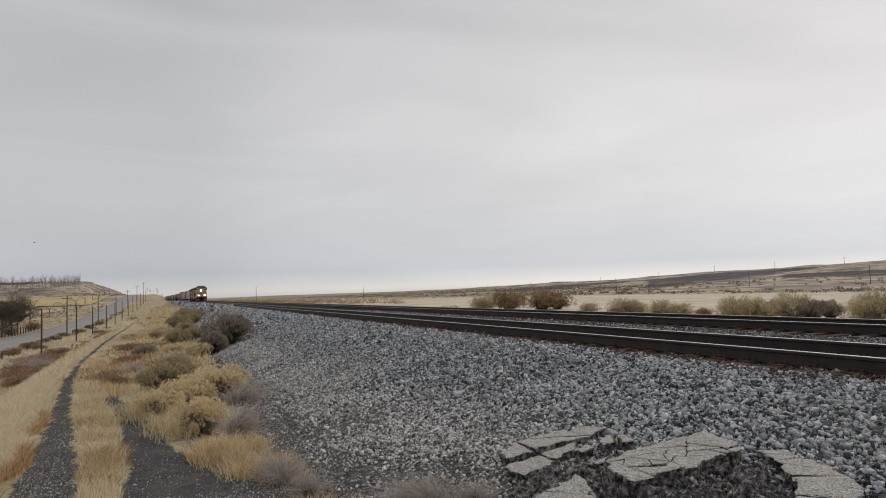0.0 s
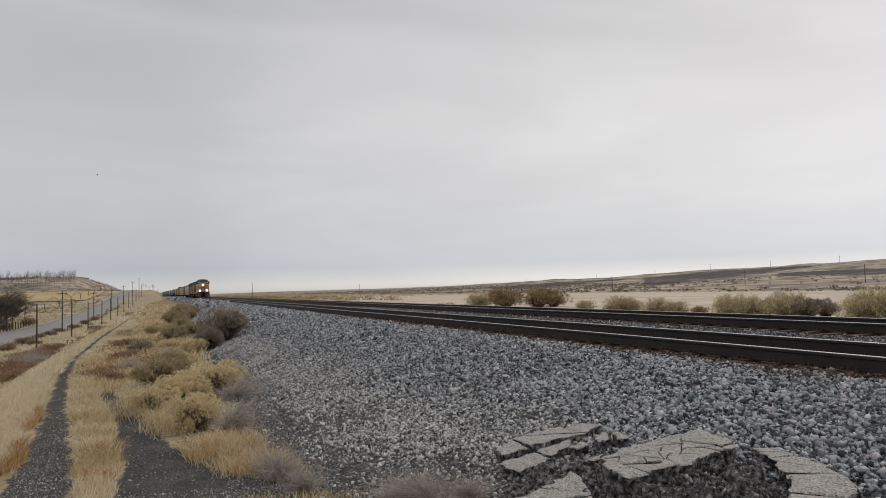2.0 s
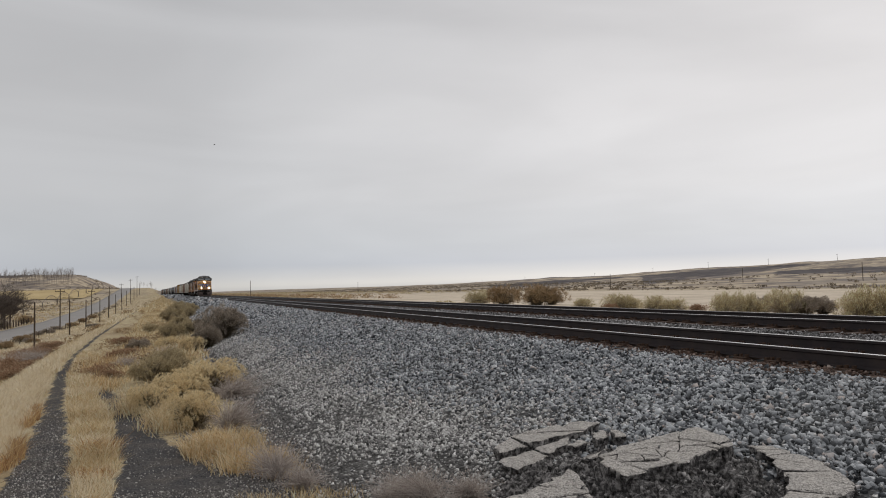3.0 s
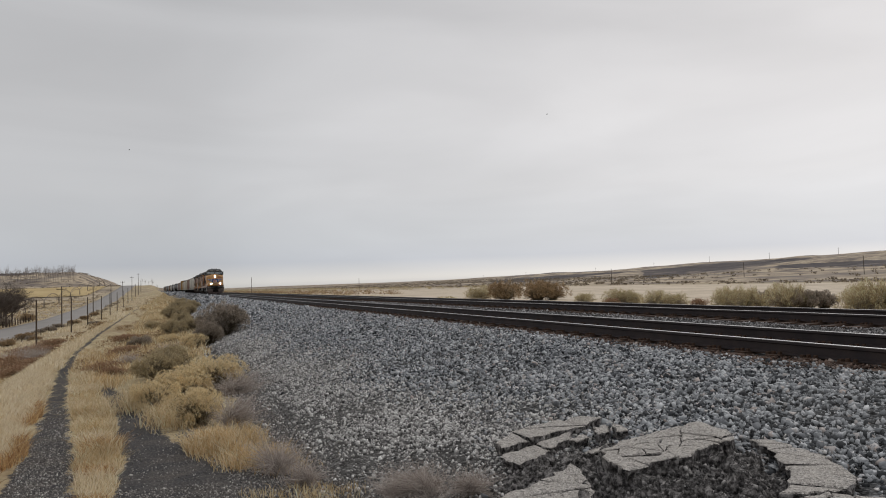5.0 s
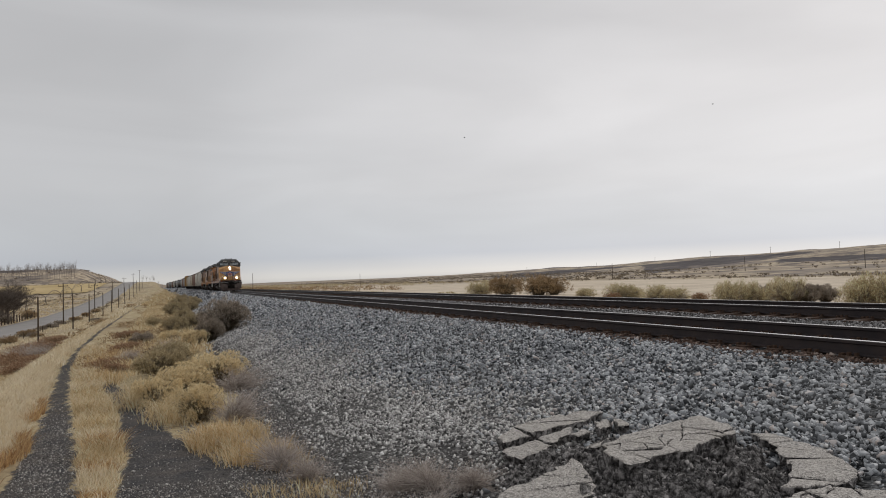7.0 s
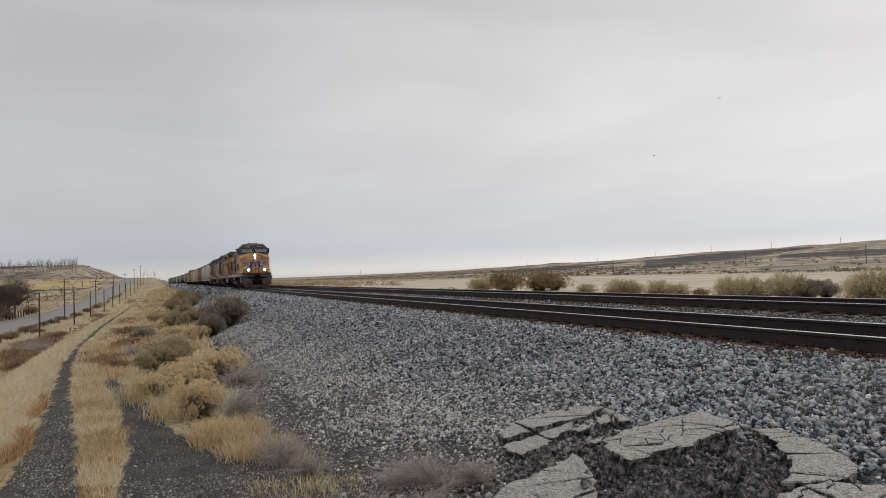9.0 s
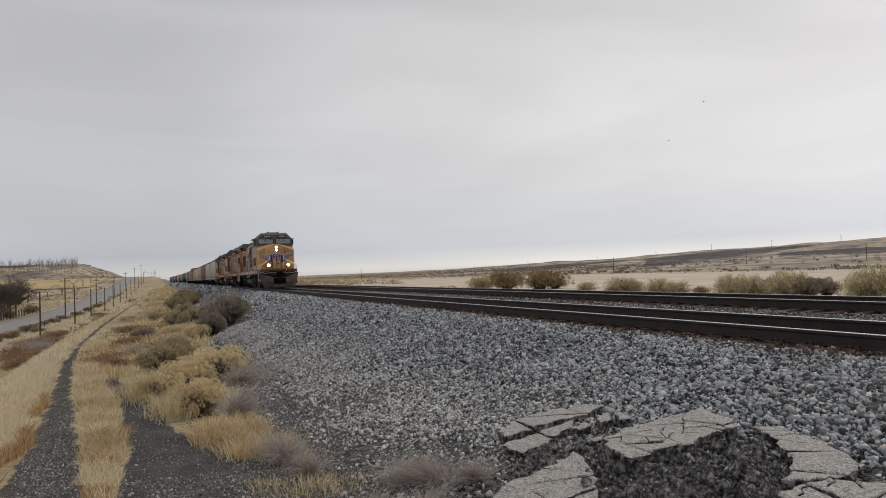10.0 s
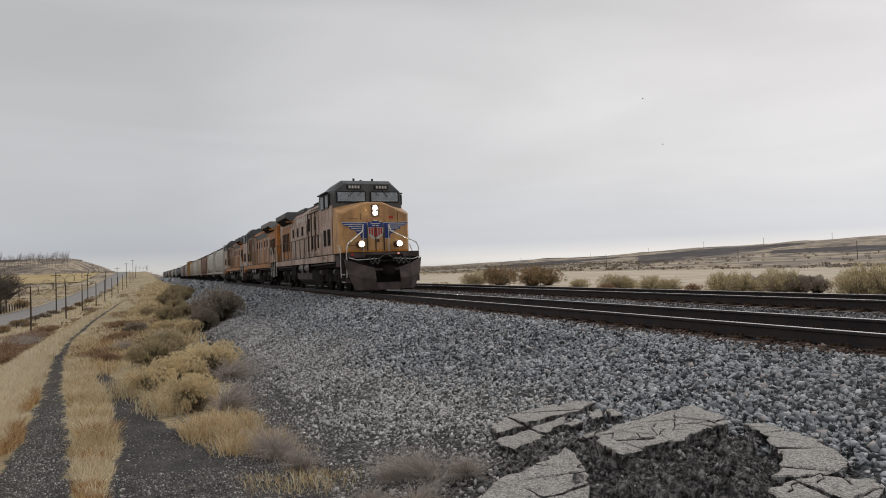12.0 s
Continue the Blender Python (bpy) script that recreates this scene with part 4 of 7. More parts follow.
        for y in (-0.98, -0.24):
            shape("step_plate", BROWN_DARK, e, B(s * 1.14, s * 1.53, y - 0.02, y + 0.02, 0.40, 1.56))

    # fuel tank, air reservoirs, trucks
    shape("fuel_tank", TANK_GREY, e, lambda bm: extrude_y(bm, ((-0.95, 0.22), (0.95, 0.22), (1.38, 0.52), (1.42, 0.85), (1.3, 1.06), (-1.3, 1.06), (-1.42, 0.85), (-1.38, 0.52)), 6.6, 10.6))
    for s in (-1, 1):
        for y in (6.75, 8.35):
            shape("air_reservoir", CYLINDER, e, R_((s * 1.28, y, 1.12), (s * 1.28, y + 1.35, 1.12), 0.23, 14))
        for y in (6.7, 8.2, 9.75):
            shape("tank_strap", SOOT, e, B(s * 1.02, s * 1.53, y - 0.04, y + 0.04, 0.86, 1.40))
        shape("side_pipe", TANK_GREY, e, PIPE([(s * 1.46, 1.2, 1.24), (s * 1.46, 6.4, 1.20)], 0.03), PIPE([(s * 1.42, 10.8, 1.22), (s * 1.42, 17.6, 1.22)], 0.03))
        for y in (1.9, 4.7, 13.0, 15.8):
            shape("brake_cylinder", TANK_GREY, e, R_((s * 1.24, y - 0.22, 0.86), (s * 1.24, y + 0.22, 0.86), 0.13, 10))
        shape("battery_box", SOOT, e, B(s * 1.0, s * 1.45, 10.9, 12.0, 0.75, 1.3, bevel=0.03))
        shape("sand_box", side_paint if not lead else BROWN_DARK, e, B(s * 1.2, s * 1.5, 0.2, 0.9, 1.05, 1.56, bevel=0.03))
    bogie(e, 3.3, (-1.75, 0.0, 1.75), 0.52, SOOT, lead)
    bogie(e, 14.4, (-1.75, 0.0, 1.75), 0.52, SOOT, lead)
    return e


WHITE_CAR = worn("dusty_white_car_paint", (0.55, 0.53, 0.48), (0.36, 0.32, 0.27), 0.6, 0, 0.9, 0.7, 0.06, stretch=(1, 1, 0.3))
TAN_CAR = worn("tan_car_paint", (0.46, 0.40, 0.32), (0.27, 0.22, 0.17), 0.6, 0, 0.9, 0.7, 0.06, stretch=(1, 1, 0.3))
RED_CAR = worn("oxide_red_car_paint", (0.22, 0.105, 0.07), (0.12, 0.07, 0.05), 0.65, 0, 0.9, 0.7, 0.06, stretch=(1, 1, 0.3))
GREY_CAR = worn("grey_car_paint", (0.36, 0.365, 0.37), (0.2, 0.19, 0.18), 0.6, 0, 0.9, 0.7, 0.06, stretch=(1, 1, 0.3))
BOX_CAR = worn("ochre_boxcar_paint", (0.46, 0.27, 0.07), (0.24, 0.14, 0.06), 0.6, 0, 0.9, 0.7, 0.06, stretch=(1, 1, 0.3))
TANK_CAR = worn("black_tank_car_paint", (0.03, 0.03, 0.032), (0.075, 0.07, 0.066), 0.5, 0, 0.9, 0.7, 0.06)
FREIGHT = "cars of the freight train"


def freight_frame(e, length):
    shape("centre_sill", SOOT, e, B(-0.3, 0.3, 0.1, length - 0.1, 0.75, 1.1))
    for y in (0.0, length - 0.35):
        shape("coupler", SOOT, e, B(-0.15, 0.15, y - 0.35, y + 0.6, 0.72, 1.0, bevel=0.04))
    bogie(e, 2.1, (-0.9, 0.9), 0.46, SOOT, length=2.7)
    bogie(e, length - 2.1, (-0.9, 0.9), 0.46, SOOT, length=2.7)


def hopper_car(label, paint):
    """A covered hopper with rounded sides, sloped ends and a roof walk."""
    e = empty("hopper_car", pose(0, 0, 0), label, "hopper car", FREIGHT)
    L = 16.6
    freight_frame(e, L)

    def pill(w, low, top):
        out = []
        for d in range(-80, 281, 20):
            a = math.radians(d)
            c, s = math.cos(a), math.sin(a)
            out.append((w * math.copysign(abs(c) ** 0.55, c), (low + top) / 2 + (top - low) / 2 * math.copysign(abs(s) ** 0.75, s)))
        return out[:-1]
    shape("body", paint, e, lambda bm: loft(bm, [(1.5, pill(1.40, 2.9, 4.35)), (1.62, pill(1.5, 1.9, 4.4)), (2.6, pill(1.54, 1.05, 4.45)), (8.2, pill(1.55, 1.05, 4.47)), (8.4, pill(1.5, 1.1, 4.44)), (8.6, pill(1.55, 1.05, 4.47)), (14.0, pill(1.54, 1.05, 4.45)), (15.0, pill(1.5, 1.9, 4.4)), (15.1, pill(1.40, 2.9, 4.35))]))
    for k in range(3):
        y = 4.2 + 4.1 * k
        shape("discharge_hopper", paint, e, lambda bm, y=y: loft(bm, [(y - 1.4, ((-1.3, 1.2), (1.3, 1.2), (1.3, 1.35), (-1.3, 1.35))), (y - 0.3, ((-0.5, 0.42), (0.5, 0.42), (1.3, 1.35), (-1.3, 1.35))), (y + 0.3, ((-0.5, 0.42), (0.5, 0.42), (1.3, 1.35), (-1.3, 1.35))), (y + 1.4, ((-1.3, 1.2), (1.3, 1.2), (1.3, 1.35), (-1.3, 1.35)))]))
    for s in (-1, 1):
        shape("side_sill", paint, e, B(s * 1.44, s * 1.54, 0.3, L - 0.3, 1.08, 1.30, bevel=0.02))
        for y in (0.45, L - 0.45):
            shape("end_post", paint, e, B(s * 1.38, s * 1.5, y - 0.07, y + 0.07, 1.2, 4.3, bevel=0.02))
        shape("ladder", SOOT, e, *[R_((s * 1.5, 0.35, 1.4 + 0.36 * k), (s * 1.5, 0.95, 1.4 + 0.36 * k), 0.016, 5) for k in range(8)])
    for y in (0.45, L - 0.45):
        shape("end_beam", paint, e, B(-1.5, 1.5, y - 0.07, y + 0.07, 4.22, 4.36, bevel=0.02))
        shape("end_sill", paint, e, B(-1.5, 1.5, y - 0.07, y + 0.07, 1.05, 1.3, bevel=0.02))
    for s, y, d in ((-1, 0.5, 1.0), (1, 0.5, 1.0), (-1, L - 0.5, -1.0), (1, L - 0.5, -1.0)):
        shape("end_brace", paint, e, PIPE([(s * 1.4, y, 1.3), (s * 0.3, y + d, 4.2)], 0.05))
    shape("roof_walk", SOOT, e, B(-0.7, -0.3, 0.4, L - 0.4, 4.60, 4.65), B(0.3, 0.7, 0.4, L - 0.4, 4.60, 4.65), *[B(-0.7, 0.7, 1.6 + 1.66 * k, 1.7 + 1.66 * k, 4.40, 4.62) for k in range(9)])
    shape("hatch", paint, e, B(-0.28, 0.28, 1.9, L - 1.9, 4.44, 4.58, bevel=0.03))
    return e


def boxcar(label, paint):
    e = empty("boxcar", pose(0, 0, 0), label, "boxcar", FREIGHT)
    L = 16.6
    freight_frame(e, L)
    shape("body", paint, e, B(-1.55, 1.55, 0.3, L - 0.3, 1.05, 4.75, bevel=0.04))
    shape("roof", WING_GREY, e, lambda bm: extrude_y(bm, ((-1.58, 4.72), (1.58, 4.72), (1.58, 4.80), (0, 4.98), (-1.58, 4.80)), 0.22, L - 0.22))
    for s in (-1, 1):
        shape("door", paint, e, B(s * 1.55, s * 1.62, 6.8, 9.8, 1.15, 4.5, bevel=0.02))
        for k in range(11):
            y = 0.7 + 1.5 * k
            if not 6.5 < y < 10:
                shape("side_post", paint, e, B(s * 1.55, s * 1.59, y - 0.06, y + 0.06, 1.1, 4.7))
    for y in (0.27, L - 0.27):
        for k in range(6):
            shape("end_rib", paint, e, B(-1.45, 1.45, y - 0.05, y + 0.05, 1.4 + 0.55 * k, 1.58 + 0.55 * k, bevel=0.02))
    return e


def tank_car(label, paint):
    e = empty("tank_car", pose(0, 0, 0), label, "tank car", FREIGHT)
    L = 16.6
    freight_frame(e, L)

    def tank(bm):
        secs = []
        for y, r in ((0.9, 0.25), (1.0, 0.8), (1.25, 1.25), (1.6, 1.45), (L - 1.6, 1.45), (L - 1.25, 1.25), (L - 1.0, 0.8), (L - 0.9, 0.25)):
            secs.append((y, [(r * math.cos(k * math.pi / 10), 2.75 + r * math.sin(k * math.pi / 10)) for k in range(20)]))
        loft(bm, secs)
    shape("tank", paint, e, tank)
    shape("dome", paint, e, R_((0, L / 2, 4.1), (0, L / 2, 4.55), 0.45, 14))
    shape("platform", SOOT, e, B(-1.0, 1.0, L / 2 - 1.1, L / 2 + 1.1, 4.12, 4.17), *[PIPE([(s * 1.0, L / 2 - 1.1, 4.9), (s * 1.0, L / 2 + 1.1, 4.9)], 0.025) for s in (-1, 1)], *[PIPE([(s * 1.0, L / 2 + q, 4.15), (s * 1.0, L / 2 + q, 4.9)], 0.025) for s in (-1, 1) for q in (-1.1, 1.1)])
    shape("saddle", SOOT, e, B(-1.1, 1.1, 1.8, 2.4, 1.0, 1.7), B(-1.1, 1.1, L - 2.4, L - 1.8, 1.0, 1.7))
    for s in (-1, 1):
        shape("end_railing", SOOT, e, PIPE([(s * 1.4, 0.2, 1.1), (s * 1.4, 0.2, 2.1), (s * 0.3, 0.2, 2.1)], 0.025), B(s * 0.3, s * 1.45, 0.1, 1.7, 1.05, 1.12))
    return e


SPEED, NOSE = 15.93, 27.82
MOVERS = []


def train():
    pitch = 20.45
    lead = locomotive("dirty orange-yellow diesel locomotive, lights burning, leading the train", YELLOW_OLD, YELLOW_NOSE, WING_GREY, True)
    MOVERS.append((lead, 0.0, pose(0, 0, 0)))
    back = pose(0, 17.7, 0, 0, 0, 180)
    for k, (side, wing) in enumerate(((YELLOW, WING_PALE), (YELLOW, WING_GREY))):
        e = locomotive(("second", "third")[k] + " diesel locomotive, orange-yellow, coupled backwards behind the leader", side, YELLOW, wing, False)
        MOVERS.append((e, pitch * (k + 1), back))
    white = hopper_car("dusty white covered hopper car with rounded sides", WHITE_CAR)
    red = hopper_car("oxide-red covered hopper car with rounded sides", RED_CAR)
    tan = hopper_car("tan covered hopper car with rounded sides", TAN_CAR)
    grey = hopper_car("grey covered hopper car with rounded sides", GREY_CAR)
    box_ = boxcar("ochre boxcar with ribbed ends and grey roof", BOX_CAR)
    tank = tank_car("black tank car with a dome platform", TANK_CAR)
    order = [white, white, red, tan, white, tan, box_, grey, red, grey, tank, tank, tank, grey, tank, tank, white, tank, red, grey, tank, tank, grey, red, tank, grey]
    used = set()
    for k, kind in enumerate(order):
        car = copy_thing(kind, pose(0, 0, 0)) if kind in used else kind
        used.add(kind)
        MOVERS.append((car, 60.4 + 17.6 * k, pose(0, 0, 0)))


train()


def on_track(y):
    return Matrix.Translation((track_x(y), y, 0)) @ pose(0, 0, 0, 0, 0, -math.degrees(math.atan(CURVE * y)))


BIRDS = []


def motions():
    """All that moves: the train along its track, the turning wheels of the leading locomotive, the birds."""
    for thing, back, turn in MOVERS:
        walk(thing, [(t, on_track(NOSE + back + SPEED * (12 - t)) @ turn) for t in (0, 2, 4, 6, 8, 10, 12)])
    for wheel, y, radius in WHEELS:
        walk(wheel, [(k / 30, pose(0, y, radius) @ Matrix.Rotation(SPEED * k / 30 / radius, 4, "X")) for k in range(361)])
    for bird, rows in BIRDS:
        walk(bird, rows)


# ---- broken asphalt, ballast stones, grass and shrubs ----
RNG = np.random.default_rng(7)


def bulk(name, verts, faces, material, parent=None):
    """A mesh from arrays; all faces have the same number of corners."""
    me = bpy.data.meshes.new(name)
    nv, (nf, k) = len(verts), faces.shape
    me.vertices.add(nv)
    me.vertices.foreach_set("co", np.ascontiguousarray(verts, np.float32).ravel())
    me.loops.add(nf * k)
    me.loops.foreach_set("vertex_index", np.ascontiguousarray(faces, np.int32).ravel())
    me.polygons.add(nf)
    me.polygons.foreach_set("loop_start", np.arange(0, nf * k, k, dtype=np.int32))
    me.update(calc_edges=True)
    me.materials.append(material)
    ob = new(name, me)
    if parent is not None:
        ob.parent = parent
    return ob


BLOCK = np.array([(i, j, k) for i in (-1, 1) for j in (-1, 1) for k in (-1, 1)], float) * 0.92
BLOCK_FACES = np.array([(0, 1, 3, 2), (4, 6, 7, 5), (0, 4, 5, 1), (2, 3, 7, 6), (0, 2, 6, 4), (1, 5, 7, 3)])
LUMP = np.array([(1, 0, 0.2), (-0.2, 1, 0), (-1, 0.1, -0.2), (0.1, -1, 0.1), (0.2, 0.2, 1), (0, -0.1, -1)], float) * 1.35
LUMP_FACES = np.array([(0, 1, 4), (1, 2, 4), (2, 3, 4), (3, 0, 4), (1, 0, 5), (2, 1, 5), (3, 2, 5), (0, 3, 5)])


def turns(n):
    """n random rotations."""
    q = RNG.normal(size=(n, 4))
    q /= np.linalg.norm(q, axis=1)[:, None]
    w, x, y, z = q.T
    return np.stack([1 - 2 * (y * y + z * z), 2 * (x * y - z * w), 2 * (x * z + y * w), 2 * (x * y + z * w), 1 - 2 * (x * x + z * z), 2 * (y * z - x * w), 2 * (x * z - y * w), 2 * (y * z + x * w), 1 - 2 * (x * x + y * y)], -1).reshape(n, 3, 3)


def stones(name, centres, size, material, spread_=0.38, blocks=False):
    """Angular broken stones: jittered chips, or blocks with more faces."""
    n = len(centres)
    mould, sides = (BLOCK, BLOCK_FACES) if blocks else (LUMP, LUMP_FACES)
    k = len(mould)
    shape_ = mould[None] + RNG.uniform(-0.55, 0.55, (n, k, 3))
    shape_ *= RNG.uniform(0.38, 1.25, (n, 1, 3)) * (np.asarray(size).reshape(-1, 1, 1) * np.exp(np.clip(RNG.normal(0, spread_, (n, 1, 1)), -0.8, 0.65))) / 1.6
    v = np.einsum("nij,nkj->nki", turns(n), shape_) + centres[:, None, :]
    f = (sides[None] + k * np.arange(n)[:, None, None]).reshape(-1, sides.shape[1])
    return bulk(name, v.reshape(-1, 3), f, material)


def in_view(x, y, margin=3.0):
    a = np.degrees(np.arctan2(x, y))
    return (a > -14 - margin) & (a < 57 + margin)


def scatter(x0, x1, y0, y1, per_m2):
    n = int((x1 - x0) * (y1 - y0) * per_m2)
    return RNG.uniform(x0, x1, n), RNG.uniform(y0, y1, n)


def surface(x, y):
    """Ground or ballast, whichever is on top."""
    rel = x - TRACK_X - CURVE * y * y / 2
    on = (rel > 1.3 - TRACK_X) & (rel < TRACK_GAP + 4.2)
    g = ground_z(x, y)
    return np.where(on, np.maximum(bed_top(rel, y), g - 1.0), g)


def pile(x, y):
    """How far inside the heap of broken asphalt a point lies."""
    return np.exp(-((x - 3.0) / 0.86) ** 2 - ((y - 4.0) / 1.05) ** 2)


def ballast_stones():
    parts = []
    for x0, x1, y0, y1, dens, size in ((1.2, 6.86, 1.2, 9, 1700, 0.0212), (1.0, 6.86, 9, 18, 1000, 0.0275), (1.0, 6.8, 18, 36, 500, 0.034), (1.0, 6.7, 36, 90, 140, 0.062), (1.2, 6.7, 90, 260, 14, 0.17), (1.2, 6.7, 260, 700, 1.6, 0.42),
                                       (9.2, 11.4, 2, 16, 520, 0.024), (9.2, 11.4, 16, 45, 200, 0.032), (7.5, 8.6, 2, 20, 420, 0.022), (6.45, 7.22, 2, 16, 520, 0.020), (6.45, 7.22, 16, 40, 240, 0.028), (13.7, 14.9, 4, 40, 110, 0.03)):
        x, y = scatter(x0, x1, y0, y1, dens)
        if y0 >= 36 and x0 < 2:
            x = x + CURVE * y * y / 2
        keep = in_view(x, y) & (RNG.random(len(x)) > 1.5 * pile(x, y) - 0.35)
        # the lower slope is worn thin: dark soil shows in patches and long streaks
        streak = wave(x - 0.16 * y, y * 0.35, 1.5, 0.6) + 0.5 * wave(x, y, 3.1, 1.8)
        thin = np.clip((np.where(y > 36, 9.0, x) - 1.25 - 0.35 * np.clip((10 - y) / 4, 0, 1) + 0.45 * streak) / 0.85, 0.25, 1)
        keep &= RNG.random(len(x)) < thin
        keep &= (x > 7.2) | (x0 > 6) | (x < 6.62 + 0.14 * wave(x, y, 2.7, 0.9)) | (RNG.random(len(x)) < 0.3)
        if x0 == 6.45:
            keep &= wave(x, y, 2.3, 0.4) > -0.55
        x, y = x[keep], y[keep]
        z = surface(x, y) + size * RNG.uniform(-0.7, 0.85, len(x)) + 0.014 * wave(x, y, 3.0) + 0.008 * wave(x, y, 9.0, 0.7)
        c = np.stack([x, y, z], -1)
        side = (x > 7) | (x0 > 6)
        parts.append((c[side], size * 0.95, BALLAST_BROWN, "rusty" if x0 == 6.45 else "soiled"))
        c, x, y = c[~side], x[~side], y[~side]
        old = (x + 0.5 * wave(x, y, 0.9, 2.0) + RNG.normal(0, 0.5, len(x)) < 3.7 - 0.02 * y) & (x < 7)
        parts.append((c[~old], size * 1.06, BALLAST, "fresh"))
        parts.append((c[old], size * 0.74, BALLAST_OLD, "old"))
    for kind, mat, label in (("rusty", BALLAST_RUSTY, "rust-brown ballast stones among the tie ends"), ("soiled", BALLAST_BROWN, "brown soiled ballast stones between the rails"), ("fresh", BALLAST, "angular blue-grey crushed ballast stones"), ("old", BALLAST_OLD, "small weathered pale ballast stones on the lower slope")):
        c = np.concatenate([p_[0] for p_ in parts if p_[3] == kind])
        s = np.concatenate([np.full(len(p_[0]), p_[1]) for p_ in parts if p_[3] == kind])
        near = c[:, 1] < 9
        tagged(stones("ballast_stones", c[near], s[near], mat, blocks=True), label, "gravel", kind="stuff")
        tagged(stones("ballast_stones", c[~near], s[~near], mat), label, "gravel", kind="stuff")
    # loose grit and pebbles on the track bed of the footpath and below the toe
    x, y = scatter(-2.9, 1.6, 3.2, 18, 1700)
    px = np.interp(y, PATH_Y, PATH_X)
    keep = in_view(x, y) & (RNG.random(len(x)) < np.where(x > px + 1.15, 0.8, np.where(x < px, 0.8, np.where(y < 6.7 + 0.5 * wave(x, y, 1.6, 0.3), 0.8, 0.12))) * np.clip((16 - y) / 8, 0.12, 1)) & ((x - px < np.interp(y, RUT_Y, STRIP_L)) | (x - px > np.interp(y, RUT_Y, STRIP_R))) & (x - px > np.interp(y, RUT_Y, RUT_OUT))
    x, y = x[keep], y[keep]
    tagged(stones("path_pebbles", np.stack([x, y, ground_z(x, y) + 0.002], -1), 0.0088, PEBBLE, 0.5), "loose pale pebbles on the dark cinder path", "gravel", kind="stuff")


ballast_stones()


def asphalt_top_material():
    m = Mat("weathered_asphalt_top", 0.9, 0, 0.2)
    v = m.n.new("ShaderNodeTexVoronoi")
    v.inputs["Scale"].default_value = 95.0
    m.l.new(m.pos(), v.inputs["Vector"])
    agg = m.ramp(v.outputs["Color"], [(0.0, (0.15, 0.138, 0.13)), (0.5, (0.40, 0.372, 0.345)), (1.0, (0.70, 0.66, 0.615))])
    big = m.noise(4.0, 5, 0.6)
    c = m.mix(m.value(big, 0.35, 0.7, 0.0, 0.45), agg, (0.42, 0.385, 0.34))
    c = m.mix(m.value(m.noise(28.0, 5, 0.7), 0.60, 0.68, 0, 0.7), c, (0.05, 0.045, 0.042))
    ck = m.n.new("ShaderNodeTexVoronoi")
    ck.feature = "DISTANCE_TO_EDGE"
    ck.inputs["Scale"].default_value = 5.5
    warp = m.n.new("ShaderNodeVectorMath")
    warp.operation = "ADD"
    wn_ = m.n.new("ShaderNodeTexNoise")
    wn_.inputs["Scale"].default_value, wn_.inputs["Detail"].default_value = 6.0, 4.0
    m.l.new(m.pos((0.12, 0.12, 0.12)), warp.inputs[0])
    m.l.new(m.pos(), wn_.inputs["Vector"])
    m.l.new(wn_.outputs["Color"], warp.inputs[1])
    m.l.new(warp.outputs[0], ck.inputs["Vector"])
    c = m.mix(m.value(ck.outputs["Distance"], 0.006, 0.02, 0.9, 0.0), c, (0.035, 0.032, 0.03))
    h = m.math("ADD", v.outputs["Distance"], m.math("MULTIPLY", m.noise(28.0, 5, 0.7), 1.2))
    return m.colour(c).bump(h, 0.7, 0.008).m


ASPHALT_TOP = asphalt_top_material()


def side_material():
    m = Mat("broken_asphalt_edge", 0.95, 0, 0.15)
    a, b = m.noise(22.0, 6, 0.7), m.noise(90.0, 4, 0.7)
    m.colour(m.mix(m.value(b, 0.5, 0.75, 0, 0.6), m.ramp(a, [(0.40, (0.030, 0.028, 0.028)), (0.5, (0.17, 0.16, 0.155)), (0.60, (0.52, 0.49, 0.475))]), (0.2, 0.185, 0.17)))
    return m.bump(m.math("ADD", a, m.math("MULTIPLY", b, 0.4)), 1.0, 0.05).m


ASPHALT_SIDE = side_material()
RUBBLE = stone_material("dark_asphalt_rubble", [(0.0, (0.045, 0.043, 0.042)), (0.5, (0.14, 0.132, 0.128)), (0.85, (0.29, 0.275, 0.265)), (1.0, (0.58, 0.55, 0.53))], 0.95, 30.0)


def clip_poly(poly, p0, d, side):
    """The piece of a polygon on one side of a line."""
    n = (-d[1] * side, d[0] * side)
    out = []
    for i, a in enumerate(poly):
        b = poly[(i + 1) % len(poly)]
        da, db = (a[0] - p0[0]) * n[0] + (a[1] - p0[1]) * n[1], (b[0] - p0[0]) * n[0] + (b[1] - p0[1]) * n[1]
        if da >= 0:
            out.append(a)
        if da * db < 0:
            t = da / (da - db)
            out.append((a[0] + t * (b[0] - a[0]), a[1] + t * (b[1] - a[1])))
    return out


def area(poly):
    return abs(sum(a[0] * b[1] - b[0] * a[1] for a, b in zip(poly, poly[1:] + poly[:1]))) / 2


